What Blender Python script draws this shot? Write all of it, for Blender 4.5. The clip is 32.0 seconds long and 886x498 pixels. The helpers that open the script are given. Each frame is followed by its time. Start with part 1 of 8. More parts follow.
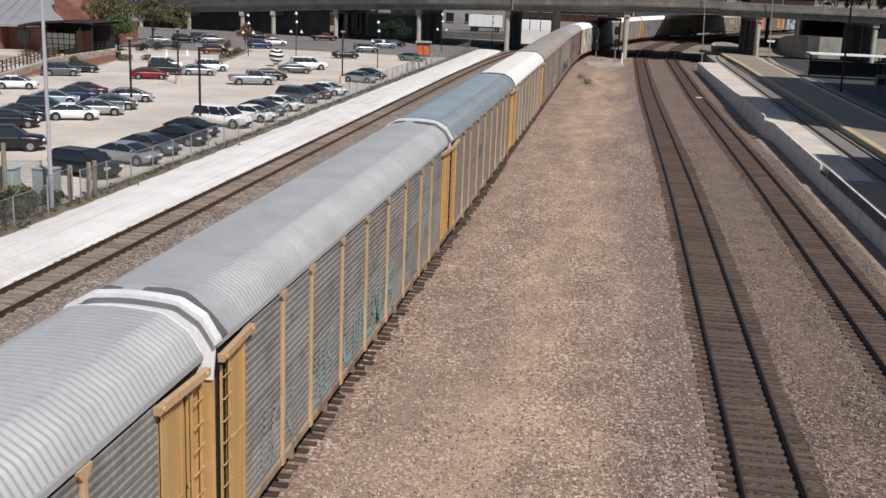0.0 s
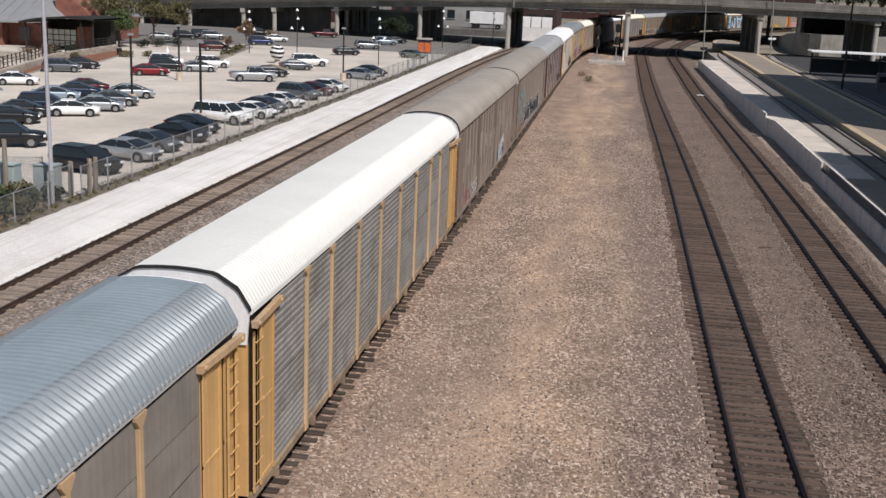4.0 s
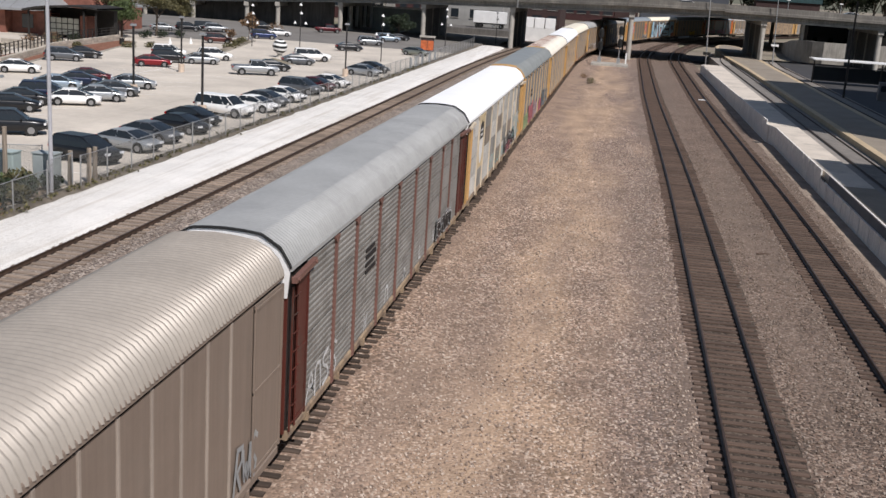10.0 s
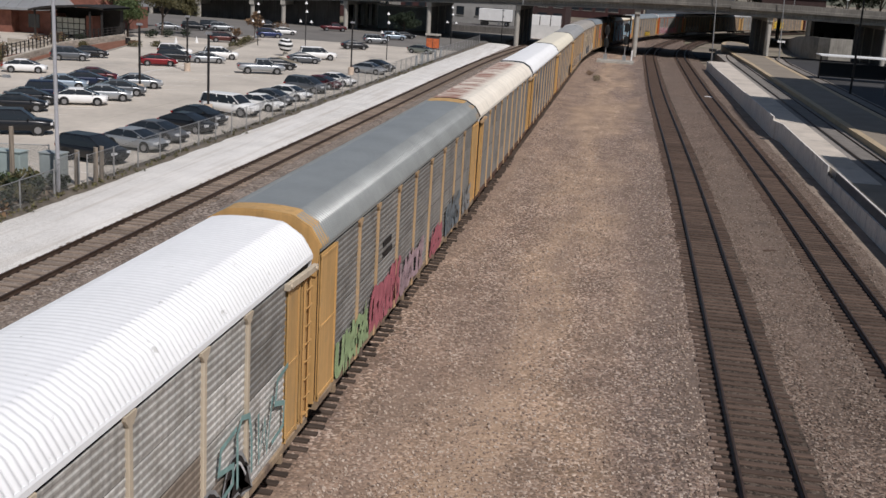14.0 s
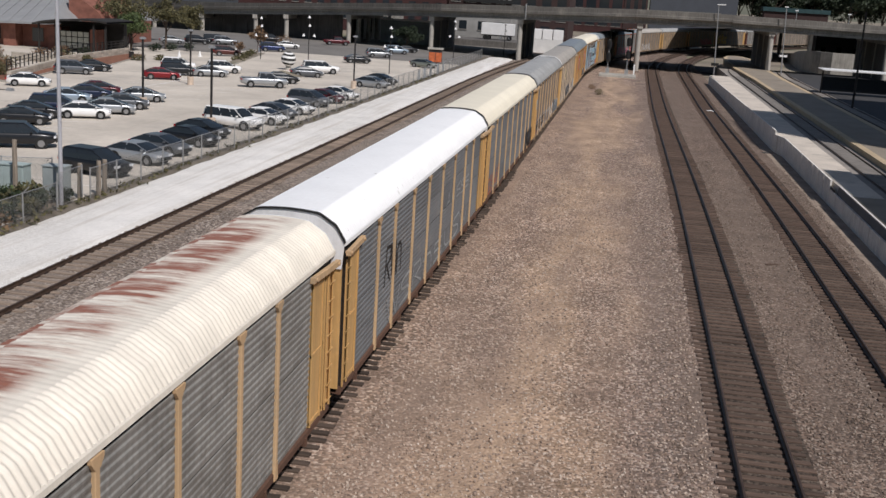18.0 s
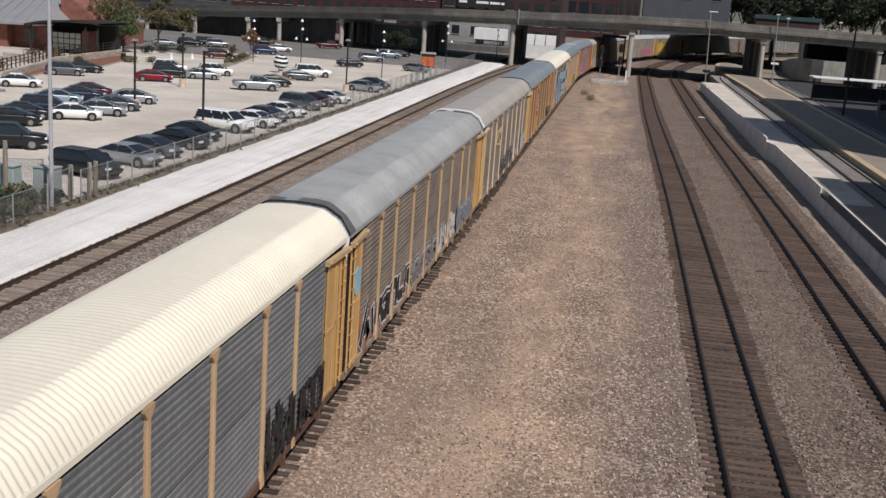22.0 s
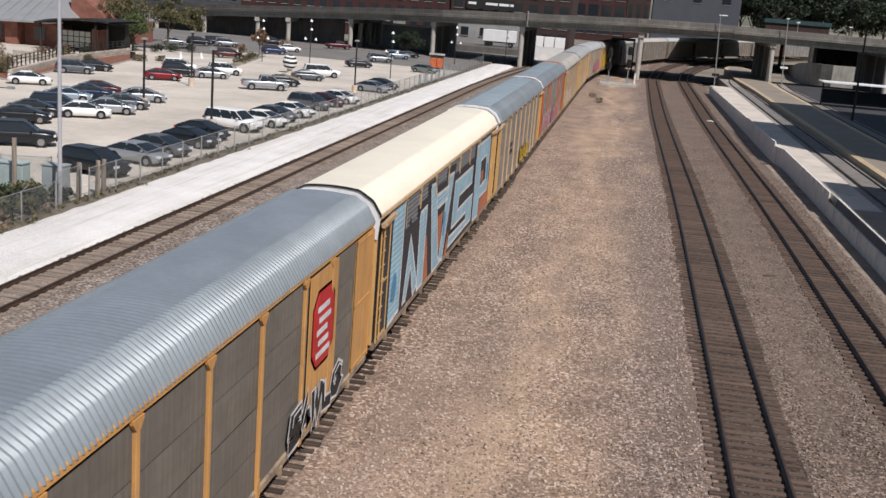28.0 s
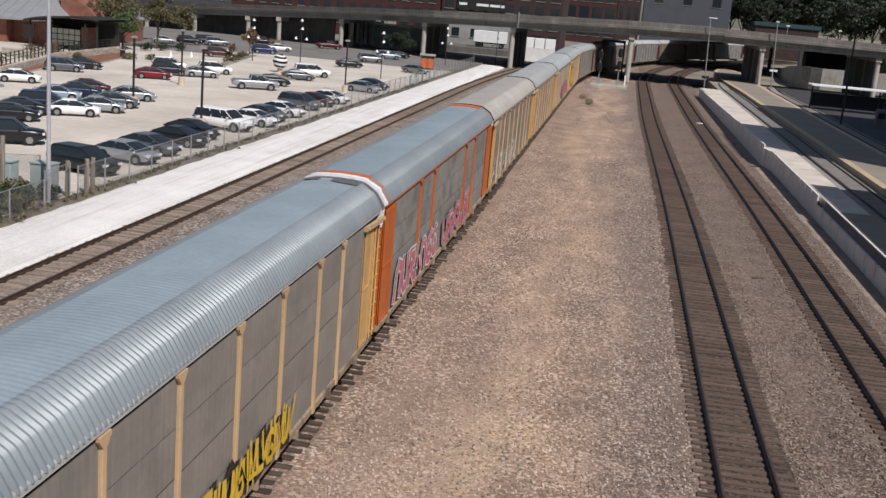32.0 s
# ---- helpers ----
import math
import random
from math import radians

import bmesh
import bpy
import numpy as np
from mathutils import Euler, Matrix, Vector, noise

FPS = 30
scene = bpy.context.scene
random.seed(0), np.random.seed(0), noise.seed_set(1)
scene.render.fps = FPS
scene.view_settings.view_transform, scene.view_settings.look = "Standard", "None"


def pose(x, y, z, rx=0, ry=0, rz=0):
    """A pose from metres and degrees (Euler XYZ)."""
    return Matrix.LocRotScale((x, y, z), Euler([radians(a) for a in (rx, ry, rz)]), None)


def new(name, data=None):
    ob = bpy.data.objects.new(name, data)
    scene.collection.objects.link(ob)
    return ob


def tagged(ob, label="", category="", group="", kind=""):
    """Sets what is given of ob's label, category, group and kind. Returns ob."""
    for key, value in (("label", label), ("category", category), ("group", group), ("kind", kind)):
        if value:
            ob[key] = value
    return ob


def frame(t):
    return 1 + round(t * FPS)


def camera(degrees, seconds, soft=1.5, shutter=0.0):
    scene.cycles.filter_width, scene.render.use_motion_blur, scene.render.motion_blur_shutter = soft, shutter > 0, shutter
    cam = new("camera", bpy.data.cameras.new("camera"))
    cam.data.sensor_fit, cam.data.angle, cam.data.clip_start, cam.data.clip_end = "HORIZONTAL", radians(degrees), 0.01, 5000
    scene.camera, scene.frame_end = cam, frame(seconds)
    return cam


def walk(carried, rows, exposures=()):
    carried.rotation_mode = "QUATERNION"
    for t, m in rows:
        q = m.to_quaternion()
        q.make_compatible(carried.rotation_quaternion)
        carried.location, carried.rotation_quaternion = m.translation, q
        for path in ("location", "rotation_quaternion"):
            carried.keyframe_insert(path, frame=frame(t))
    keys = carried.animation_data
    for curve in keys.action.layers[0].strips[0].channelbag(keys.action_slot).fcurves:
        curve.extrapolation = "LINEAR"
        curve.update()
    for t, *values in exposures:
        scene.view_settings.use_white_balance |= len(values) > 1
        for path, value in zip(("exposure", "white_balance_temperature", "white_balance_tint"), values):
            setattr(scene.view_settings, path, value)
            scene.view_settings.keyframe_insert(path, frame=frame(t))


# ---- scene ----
# camera on its bridge over the tracks, hand-held
cam = camera(44.821, 32.0)
EYE = (0.0, 0.0, 11.799)
walk(cam, [
    (0.0, pose(*EYE, 76.170, -2.221, 9.301)), (0.5, pose(*EYE, 76.198, -2.354, 9.202)),
    (1.0, pose(*EYE, 76.265, -2.404, 9.117)), (1.5, pose(*EYE, 76.274, -2.361, 9.231)),
    (2.0, pose(*EYE, 76.265, -2.326, 9.269)), (2.5, pose(*EYE, 76.191, -2.264, 9.311)),
    (3.0, pose(*EYE, 76.047, -2.339, 9.345)), (3.5, pose(*EYE, 76.062, -2.358, 9.331)),
    (5.5, pose(*EYE, 75.727, -2.283, 9.592)), (6.0, pose(*EYE, 75.847, -2.380, 9.602)),
    (6.5, pose(*EYE, 75.924, -2.438, 9.603)), (7.0, pose(*EYE, 75.886, -2.416, 9.498)),
    (7.5, pose(*EYE, 75.961, -2.549, 9.343)), (8.0, pose(*EYE, 76.197, -2.738, 8.967)),
    (8.5, pose(*EYE, 76.304, -2.612, 8.681)), (9.0, pose(*EYE, 76.068, -2.929, 9.010)),
    (9.5, pose(*EYE, 75.966, -3.544, 9.551)), (10.0, pose(*EYE, 75.911, -3.748, 9.595)),
    (10.5, pose(*EYE, 75.914, -3.790, 9.507)), (11.0, pose(*EYE, 75.893, -3.696, 9.509)),
    (11.5, pose(*EYE, 75.892, -3.704, 9.550)), (12.0, pose(*EYE, 75.962, -3.769, 9.595)),
    (12.5, pose(*EYE, 75.915, -3.741, 9.640)), (13.0, pose(*EYE, 75.900, -3.785, 9.724)),
    (13.5, pose(*EYE, 75.934, -3.818, 9.690)), (14.0, pose(*EYE, 75.785, -3.454, 9.871)),
    (14.5, pose(*EYE, 75.743, -3.277, 10.359)), (16.5, pose(*EYE, 76.110, -3.375, 10.546)),
    (17.0, pose(*EYE, 76.369, -3.326, 10.521)), (17.5, pose(*EYE, 76.485, -3.477, 10.263)),
    (18.0, pose(*EYE, 76.499, -3.505, 10.008)), (18.5, pose(*EYE, 76.628, -3.717, 9.802)),
    (19.0, pose(*EYE, 76.668, -3.748, 9.805)), (19.5, pose(*EYE, 76.663, -3.739, 9.891)),
    (20.0, pose(*EYE, 76.613, -3.731, 9.975)), (20.5, pose(*EYE, 76.708, -3.905, 9.909)),
    (21.0, pose(*EYE, 76.841, -3.982, 9.825)), (21.5, pose(*EYE, 76.811, -4.067, 9.741)),
    (22.0, pose(*EYE, 76.756, -4.014, 9.643)), (22.5, pose(*EYE, 76.826, -4.156, 9.637)),
    (23.0, pose(*EYE, 76.854, -4.151, 9.529)), (23.5, pose(*EYE, 76.810, -4.106, 9.443)),
    (24.0, pose(*EYE, 76.916, -4.243, 9.415)), (24.5, pose(*EYE, 76.954, -4.538, 9.570)),
    (25.0, pose(*EYE, 76.873, -4.429, 9.713)), (25.5, pose(*EYE, 76.898, -4.558, 9.918)),
    (27.5, pose(*EYE, 76.815, -4.443, 9.907)), (28.0, pose(*EYE, 76.787, -4.471, 10.131)),
    (28.5, pose(*EYE, 76.793, -4.484, 10.255)), (29.0, pose(*EYE, 76.733, -4.530, 10.215)),
    (29.5, pose(*EYE, 76.799, -4.612, 10.120)), (30.0, pose(*EYE, 76.883, -4.733, 9.915)),
    (30.5, pose(*EYE, 76.891, -4.736, 9.751)), (31.0, pose(*EYE, 76.859, -4.770, 9.791)),
    (31.5, pose(*EYE, 76.887, -4.856, 9.762)), (32.0, pose(*EYE, 76.857, -4.898, 9.659)),
], exposures=[(0, 0.0), (3, -0.02), (5.5, -0.1), (6.5, -0.1), (8, 0.0), (10, 0.03), (12, -0.02), (13, -0.35), (14.5, -0.36), (17, -0.24), (20, -0.34), (22, -0.2), (24, -0.02), (28, 0.02), (29, 0.02), (30, -0.12), (31, -0.14), (32, -0.04)])

# ---- daylight ----
SUN = Vector((0.43, -0.48, 0.765)).normalized()
world = bpy.data.worlds.new("sky")
scene.world = world
world.use_nodes = True
wn, wl = world.node_tree.nodes, world.node_tree.links
sky = wn.new("ShaderNodeTexSky")
sky.sky_type, sky.sun_disc = "NISHITA", False
sky.sun_elevation, sky.sun_rotation = math.asin(SUN.z), math.atan2(SUN.x, SUN.y)
wl.new(sky.outputs[0], wn["Background"].inputs[0])
wn["Background"].inputs[1].default_value = 0.062
sun = new("sun", bpy.data.lights.new("sun", "SUN"))
sun.data.energy, sun.data.angle, sun.data.color = 4.3, radians(0.53), (1.0, 0.95, 0.93)
sun.rotation_euler = SUN.to_track_quat("Z", "Y").to_euler()
scene.view_settings.exposure = 0.0

# ---- materials ----
MATS = {}


def mat(name, color, rough=0.7, metal=0.0, var=0.18, scale=1.2, fine=22.0, bump=0.15, second=None, streak=0.0,
        per_object=0.0, spec=0.4, dirt=None, dirt_low=0.52, dirt_high=0.7, dirt_scale=0.6, stretch=(1, 1, 1), coord="Object", band=None):
    """A painted or mineral surface with broad and fine variation, optional stains and streaks."""
    if name in MATS:
        return MATS[name]
    m = bpy.data.materials.new(name)
    m.use_nodes = True
    n, l = m.node_tree.nodes, m.node_tree.links
    b = n["Principled BSDF"]
    b.inputs["Roughness"].default_value, b.inputs["Metallic"].default_value = rough, metal
    b.inputs["Specular IOR Level"].default_value = spec
    tc, mp = n.new("ShaderNodeTexCoord"), n.new("ShaderNodeMapping")
    l.new(tc.outputs[coord], mp.inputs["Vector"])
    mp.inputs["Scale"].default_value = stretch
    info = n.new("ShaderNodeObjectInfo")
    off = n.new("ShaderNodeVectorMath")
    off.operation = "ADD"
    l.new(mp.outputs[0], off.inputs[0])
    if per_object:
        mul = n.new("ShaderNodeMath")
        mul.operation, mul.inputs[1].default_value = "MULTIPLY", 37.0
        l.new(info.outputs["Random"], mul.inputs[0])
        l.new(mul.outputs[0], off.inputs[1])

    def tex(sc, detail=4.0, roughness=0.6):
        t = n.new("ShaderNodeTexNoise")
        t.inputs["Scale"].default_value, t.inputs["Detail"].default_value = sc, detail
        t.inputs["Roughness"].default_value = roughness
        l.new(off.outputs[0], t.inputs["Vector"])
        return t

    def ramp(src, lo, hi, c0, c1):
        r = n.new("ShaderNodeValToRGB")
        r.color_ramp.elements[0].position, r.color_ramp.elements[1].position = lo, hi
        r.color_ramp.elements[0].color, r.color_ramp.elements[1].color = (*c0, 1), (*c1, 1)
        l.new(src, r.inputs[0])
        return r.outputs[0]

    def blend(kind, fac, a, c):
        x = n.new("ShaderNodeMix")
        x.data_type, x.blend_type = "RGBA", kind
        for sock, v in ((x.inputs[0], fac), (x.inputs[6], a), (x.inputs[7], c)):
            if isinstance(v, (int, float)):
                sock.default_value = v
            elif isinstance(v, tuple):
                sock.default_value = (*v, 1)
            else:
                l.new(v, sock)
        return x.outputs[2]

    broad, grain = tex(scale), tex(fine, 3.0)
    dark = tuple(c * (1 - var) for c in color)
    light = tuple(min(1.0, c * (1 + var)) for c in (second or color))
    col = ramp(broad.outputs[0], 0.32, 0.68, dark, light)
    col = blend("MULTIPLY", 1.0, col, ramp(grain.outputs[0], 0.3, 0.7, (1 - var * 0.8,) * 3, (1.0,) * 3))
    if per_object:
        col = blend("MULTIPLY", 1.0, col, ramp(info.outputs["Random"], 0.0, 1.0, (1 - per_object,) * 3, (1.0,) * 3))
    if dirt:
        mask = ramp(tex(dirt_scale, 6.0, 0.65).outputs[0], dirt_low, dirt_high, (0, 0, 0), (1, 1, 1))
        if band:
            sx, dist = n.new("ShaderNodeSeparateXYZ"), n.new("ShaderNodeMath")
            l.new(tc.outputs[coord], sx.inputs[0])
            dist.operation, dist.inputs[1].default_value = "SUBTRACT", band[0]
            l.new(sx.outputs[0], dist.inputs[0])
            ab = n.new("ShaderNodeMath")
            ab.operation = "ABSOLUTE"
            l.new(dist.outputs[0], ab.inputs[0])
            mask = blend("MULTIPLY", 1.0, mask, ramp(ab.outputs[0], band[1] * 0.6, band[1], (1, 1, 1), (0, 0, 0)))
        col = blend("MIX", mask, col, dirt)
    if streak:
        mp2 = n.new("ShaderNodeMapping")
        mp2.inputs["Scale"].default_value = (5.0, 5.0, 0.22)
        l.new(tc.outputs[coord], mp2.inputs["Vector"])
        st = n.new("ShaderNodeTexNoise")
        st.inputs["Scale"].default_value, st.inputs["Detail"].default_value = 1.3, 5.0
        l.new(mp2.outputs[0], st.inputs["Vector"])
        col = blend("MULTIPLY", 1.0, col, ramp(st.outputs[0], 0.38, 0.62, (1 - streak,) * 3, (1.0,) * 3))
    l.new(col, b.inputs["Base Color"])
    if bump:
        bp = n.new("ShaderNodeBump")
        bp.inputs["Strength"].default_value, bp.inputs["Distance"].default_value = bump, 0.02
        l.new(grain.outputs[0], bp.inputs["Height"])
        l.new(bp.outputs[0], b.inputs["Normal"])
    MATS[name] = m
    return m


def gravel_mat(name, colors, scale=16.0, patch=None, bump=0.9, big=0.12, rough=0.9, strips=(), lane=None, spots=None):
    """Loose stones: cells of several colours, with joints in shadow, and broad patches of another tint."""
    m = bpy.data.materials.new(name)
    m.use_nodes = True
    n, l = m.node_tree.nodes, m.node_tree.links
    b = n["Principled BSDF"]
    b.inputs["Roughness"].default_value, b.inputs["Specular IOR Level"].default_value = rough, 0.25
    tc = n.new("ShaderNodeTexCoord")
    warp = n.new("ShaderNodeTexNoise")
    warp.inputs["Scale"].default_value = scale * 0.8
    l.new(tc.outputs["Object"], warp.inputs["Vector"])
    add = n.new("ShaderNodeVectorMath")
    add.operation = "MULTIPLY_ADD"
    l.new(warp.outputs["Color"], add.inputs[0])
    add.inputs[1].default_value = (0.06, 0.06, 0.06)
    l.new(tc.outputs["Object"], add.inputs[2])
    v = n.new("ShaderNodeTexVoronoi")
    v.inputs["Scale"].default_value = scale
    l.new(add.outputs[0], v.inputs["Vector"])
    sep = n.new("ShaderNodeSeparateColor")
    l.new(v.outputs["Color"], sep.inputs[0])
    r = n.new("ShaderNodeValToRGB")
    r.color_ramp.interpolation = "CONSTANT"
    while len(r.color_ramp.elements) < len(colors):
        r.color_ramp.elements.new(0.5)
    for i, (e, c) in enumerate(zip(r.color_ramp.elements, colors)):
        e.position, e.color = i / len(colors), (*c, 1)
    l.new(sep.outputs[0], r.inputs[0])
    col = r.outputs[0]

    def mixed(kind, fac, a, c):
        x = n.new("ShaderNodeMix")
        x.data_type, x.blend_type = "RGBA", kind
        for sock, val in ((x.inputs[0], fac), (x.inputs[6], a), (x.inputs[7], c)):
            if isinstance(val, (int, float)):
                sock.default_value = val
            elif isinstance(val, tuple):
                sock.default_value = (*val, 1)
            else:
                l.new(val, sock)
        return x.outputs[2]

    def noise_ramp(sc, lo, hi, c0, c1, detail=5.0, stretch=None):
        t = n.new("ShaderNodeTexNoise")
        t.inputs["Scale"].default_value, t.inputs["Detail"].default_value = sc, detail
        if stretch:
            mp = n.new("ShaderNodeMapping")
            mp.inputs["Scale"].default_value = stretch
            l.new(tc.outputs["Object"], mp.inputs["Vector"])
            l.new(mp.outputs[0], t.inputs["Vector"])
        else:
            l.new(tc.outputs["Object"], t.inputs["Vector"])
        q = n.new("ShaderNodeValToRGB")
        q.color_ramp.elements[0].position, q.color_ramp.elements[1].position = lo, hi
        q.color_ramp.elements[0].color, q.color_ramp.elements[1].color = (*c0, 1), (*c1, 1)
        l.new(t.outputs[0], q.inputs[0])
        return q.outputs[0]

    if patch:
        col = mixed("MIX", noise_ramp(0.11, 0.42, 0.62, (0, 0, 0), (0.75, 0.75, 0.75), 6.0, (2.6, 0.22, 1)), col, patch)
    for strip in strips:
        sx, wob, ab = n.new("ShaderNodeSeparateXYZ"), n.new("ShaderNodeMath"), n.new("ShaderNodeMath")
        l.new(tc.outputs["Object"], sx.inputs[0])
        wn_ = noise_ramp(0.3, 0.25, 0.75, (0, 0, 0), (1, 1, 1), 7.0, (1.0, 0.22, 1))
        wob.operation, wob.inputs[1].default_value = "MULTIPLY_ADD", -strip[1] * 1.7
        l.new(wn_, wob.inputs[0])
        l.new(sx.outputs[0], wob.inputs[2])
        sub = n.new("ShaderNodeMath")
        sub.operation, sub.inputs[1].default_value = "SUBTRACT", strip[0] - strip[1] * 0.85
        l.new(wob.outputs[0], sub.inputs[0])
        ab.operation = "ABSOLUTE"
        l.new(sub.outputs[0], ab.inputs[0])
        q = n.new("ShaderNodeValToRGB")
        q.color_ramp.elements[0].position, q.color_ramp.elements[1].position = 0.1, 1.0
        q.color_ramp.elements[0].color, q.color_ramp.elements[1].color = (strip[3],) * 3 + (1,), (0, 0, 0, 1)
        dv = n.new("ShaderNodeMath")
        dv.operation, dv.inputs[1].default_value = "DIVIDE", strip[1]
        l.new(ab.outputs[0], dv.inputs[0])
        l.new(dv.outputs[0], q.inputs[0])
        col = mixed("MIX", q.outputs[0], col, strip[2])
        col = mixed("MULTIPLY", q.outputs[0], col, strip[4])
    if spots:
        col = mixed("MIX", noise_ramp(0.5, 0.5, 0.66, (0, 0, 0), (0.42, 0.42, 0.42), 9.0, (1.5, 0.42, 1)), col, spots)
    if lane:
        col = mixed("MIX", noise_ramp(1.0, 0.5, 0.72, (0, 0, 0), (0.8, 0.8, 0.8), 7.0, (2.4, 0.07, 1)), col, lane)
    col = mixed("MULTIPLY", 1.0, col, noise_ramp(0.45, 0.3, 0.7, (1 - big * 2,) * 3, (1.0,) * 3))
    col = mixed("MULTIPLY", 1.0, col, noise_ramp(5.0, 0.3, 0.7, (1 - big,) * 3, (1.0,) * 3, 3.0))
    l.new(col, b.inputs["Base Color"])
    bp = n.new("ShaderNodeBump")
    bp.inputs["Strength"].default_value, bp.inputs["Distance"].default_value = bump, 0.035
    bp.invert = True
    l.new(v.outputs["Distance"], bp.inputs["Height"])
    l.new(bp.outputs[0], b.inputs["Normal"])
    return m


def glass_mat(name, color=(0.02, 0.025, 0.03), rough=0.06):
    m = bpy.data.materials.new(name)
    m.use_nodes = True
    b = m.node_tree.nodes["Principled BSDF"]
    b.inputs["Base Color"].default_value = (*color, 1)
    b.inputs["Roughness"].default_value = rough
    b.inputs["Specular IOR Level"].default_value = 0.6
    return m


def mesh_mat(name, color, cover, scale):
    """Woven wire: thin crossed wires with open air between them."""
    m = bpy.data.materials.new(name)
    m.use_nodes = True
    n, l = m.node_tree.nodes, m.node_tree.links
    b, out = n["Principled BSDF"], n["Material Output"]
    b.inputs["Base Color"].default_value = (*color, 1)
    b.inputs["Metallic"].default_value, b.inputs["Roughness"].default_value = 0.3, 0.5
    tc = n.new("ShaderNodeTexCoord")
    facs = []
    for turn in (45, -45):
        mp = n.new("ShaderNodeMapping")
        mp.inputs["Rotation"].default_value = (radians(turn), 0, 0)
        l.new(tc.outputs["Object"], mp.inputs["Vector"])
        w = n.new("ShaderNodeTexWave")
        w.bands_direction, w.inputs["Scale"].default_value = "Y", scale
        l.new(mp.outputs[0], w.inputs["Vector"])
        g = n.new("ShaderNodeMath")
        g.operation, g.inputs[1].default_value = "GREATER_THAN", 1 - cover
        l.new(w.outputs["Fac"], g.inputs[0])
        facs.append(g.outputs[0])
    mx = n.new("ShaderNodeMath")
    mx.operation = "MAXIMUM"
    l.new(facs[0], mx.inputs[0])
    l.new(facs[1], mx.inputs[1])
    tr = n.new("ShaderNodeBsdfTransparent")
    ms = n.new("ShaderNodeMixShader")
    l.new(mx.outputs[0], ms.inputs[0])
    l.new(tr.outputs[0], ms.inputs[1])
    l.new(b.outputs[0], ms.inputs[2])
    l.new(ms.outputs[0], out.inputs["Surface"])
    return m


# ---- building blocks ----
def box(bm, x0, x1, y0, y1, z0, z1):
    v = [bm.verts.new(c) for c in ((x0, y0, z0), (x1, y0, z0), (x1, y1, z0), (x0, y1, z0), (x0, y0, z1), (x1, y0, z1), (x1, y1, z1), (x0, y1, z1))]
    for f in ((3, 2, 1, 0), (4, 5, 6, 7), (0, 1, 5, 4), (1, 2, 6, 5), (2, 3, 7, 6), (3, 0, 4, 7)):
        bm.faces.new([v[i] for i in f])
    return bm


def rod(bm, a, b, r, seg=8, r2=None):
    """A round bar from a to b."""
    a, b = Vector(a), Vector(b)
    q = (b - a).to_track_quat("Z", "Y").to_matrix()
    r2 = r if r2 is None else r2
    rings = []
    for p, rad in ((a, r), (b, r2)):
        rings.append([bm.verts.new(p + q @ Vector((rad * math.cos(2 * math.pi * i / seg), rad * math.sin(2 * math.pi * i / seg), 0))) for i in range(seg)])
    for i in range(seg):
        j = (i + 1) % seg
        bm.faces.new((rings[0][i], rings[0][j], rings[1][j], rings[1][i]))
    bm.faces.new(rings[0][::-1])
    bm.faces.new(rings[1])
    return bm


def extrude(bm, profile, a, b, axis="y"):
    """A closed outline of (u, v) drawn out from a to b: along y (u, v = x, z), along x (y, z) or along z (x, y)."""
    put = {"y": lambda u, v, s: (u, s, v), "x": lambda u, v, s: (s, u, v), "z": lambda u, v, s: (u, v, s)}[axis]
    A = [bm.verts.new(put(u, v, a)) for u, v in profile]
    B = [bm.verts.new(put(u, v, b)) for u, v in profile]
    k = len(profile)
    for i in range(k):
        j = (i + 1) % k
        bm.faces.new((A[i], A[j], B[j], B[i]))
    bm.faces.new(A[::-1])
    bm.faces.new(B)
    return bm


def sheet(bm, rows):
    """A surface through rows of points."""
    g = [[bm.verts.new(p) for p in r] for r in rows]
    for r, s in zip(g, g[1:]):
        for i in range(len(r) - 1):
            bm.faces.new((r[i], r[i + 1], s[i + 1], s[i]))
    return bm


def done(bm, name, smooth=False, fix=True):
    if fix:
        bmesh.ops.recalc_face_normals(bm, faces=bm.faces)
    me = bpy.data.meshes.new(name)
    bm.to_mesh(me)
    bm.free()
    if smooth:
        me.shade_smooth()
    me.materials.append(None)
    return me


def put(name, mesh, material, parent=None, at=None, label=""):
    """One object on a mesh, which other objects may share; its own material."""
    ob = new(name, mesh)
    ob.material_slots[0].link = "OBJECT"
    ob.material_slots[0].material = material
    if parent is not None:
        ob.parent = parent
    if at is not None:
        ob.matrix_basis = at if isinstance(at, Matrix) else Matrix.Translation(at)
    if label:
        ob["label"] = label
    return ob


def part(name, bm, material, parent=None, label="", smooth=False, fix=True, at=None):
    return put(name, done(bm, name, smooth, fix), material, parent, at, label)


def group_root(name, m=None):
    ob = new(name)
    ob.empty_display_size = 0.3
    if m is not None:
        ob.matrix_basis = m
    return ob


def nb():
    return bmesh.new()

# ---- surfaces of the place ----
M_BALLAST = gravel_mat("ballast", [(0.22, 0.15, 0.117), (0.4, 0.282, 0.223), (0.075, 0.053, 0.043), (0.5, 0.353, 0.274), (0.265, 0.2, 0.171), (0.8, 0.65, 0.553), (0.13, 0.09, 0.071)],
                       11.5, patch=(0.34, 0.252, 0.2), bump=1.0, big=0.14, strips=((-2.1, 3.4, (0.64, 0.455, 0.305), 0.45, (1.25, 1.24, 1.2)), (2.7, 1.9, (0.24, 0.185, 0.15), 0.42, (0.88, 0.9, 0.93)), (-7.2, 2.6, (0.4, 0.29, 0.21), 0.3, (1.45, 1.38, 1.25))), spots=(0.25, 0.182, 0.146))
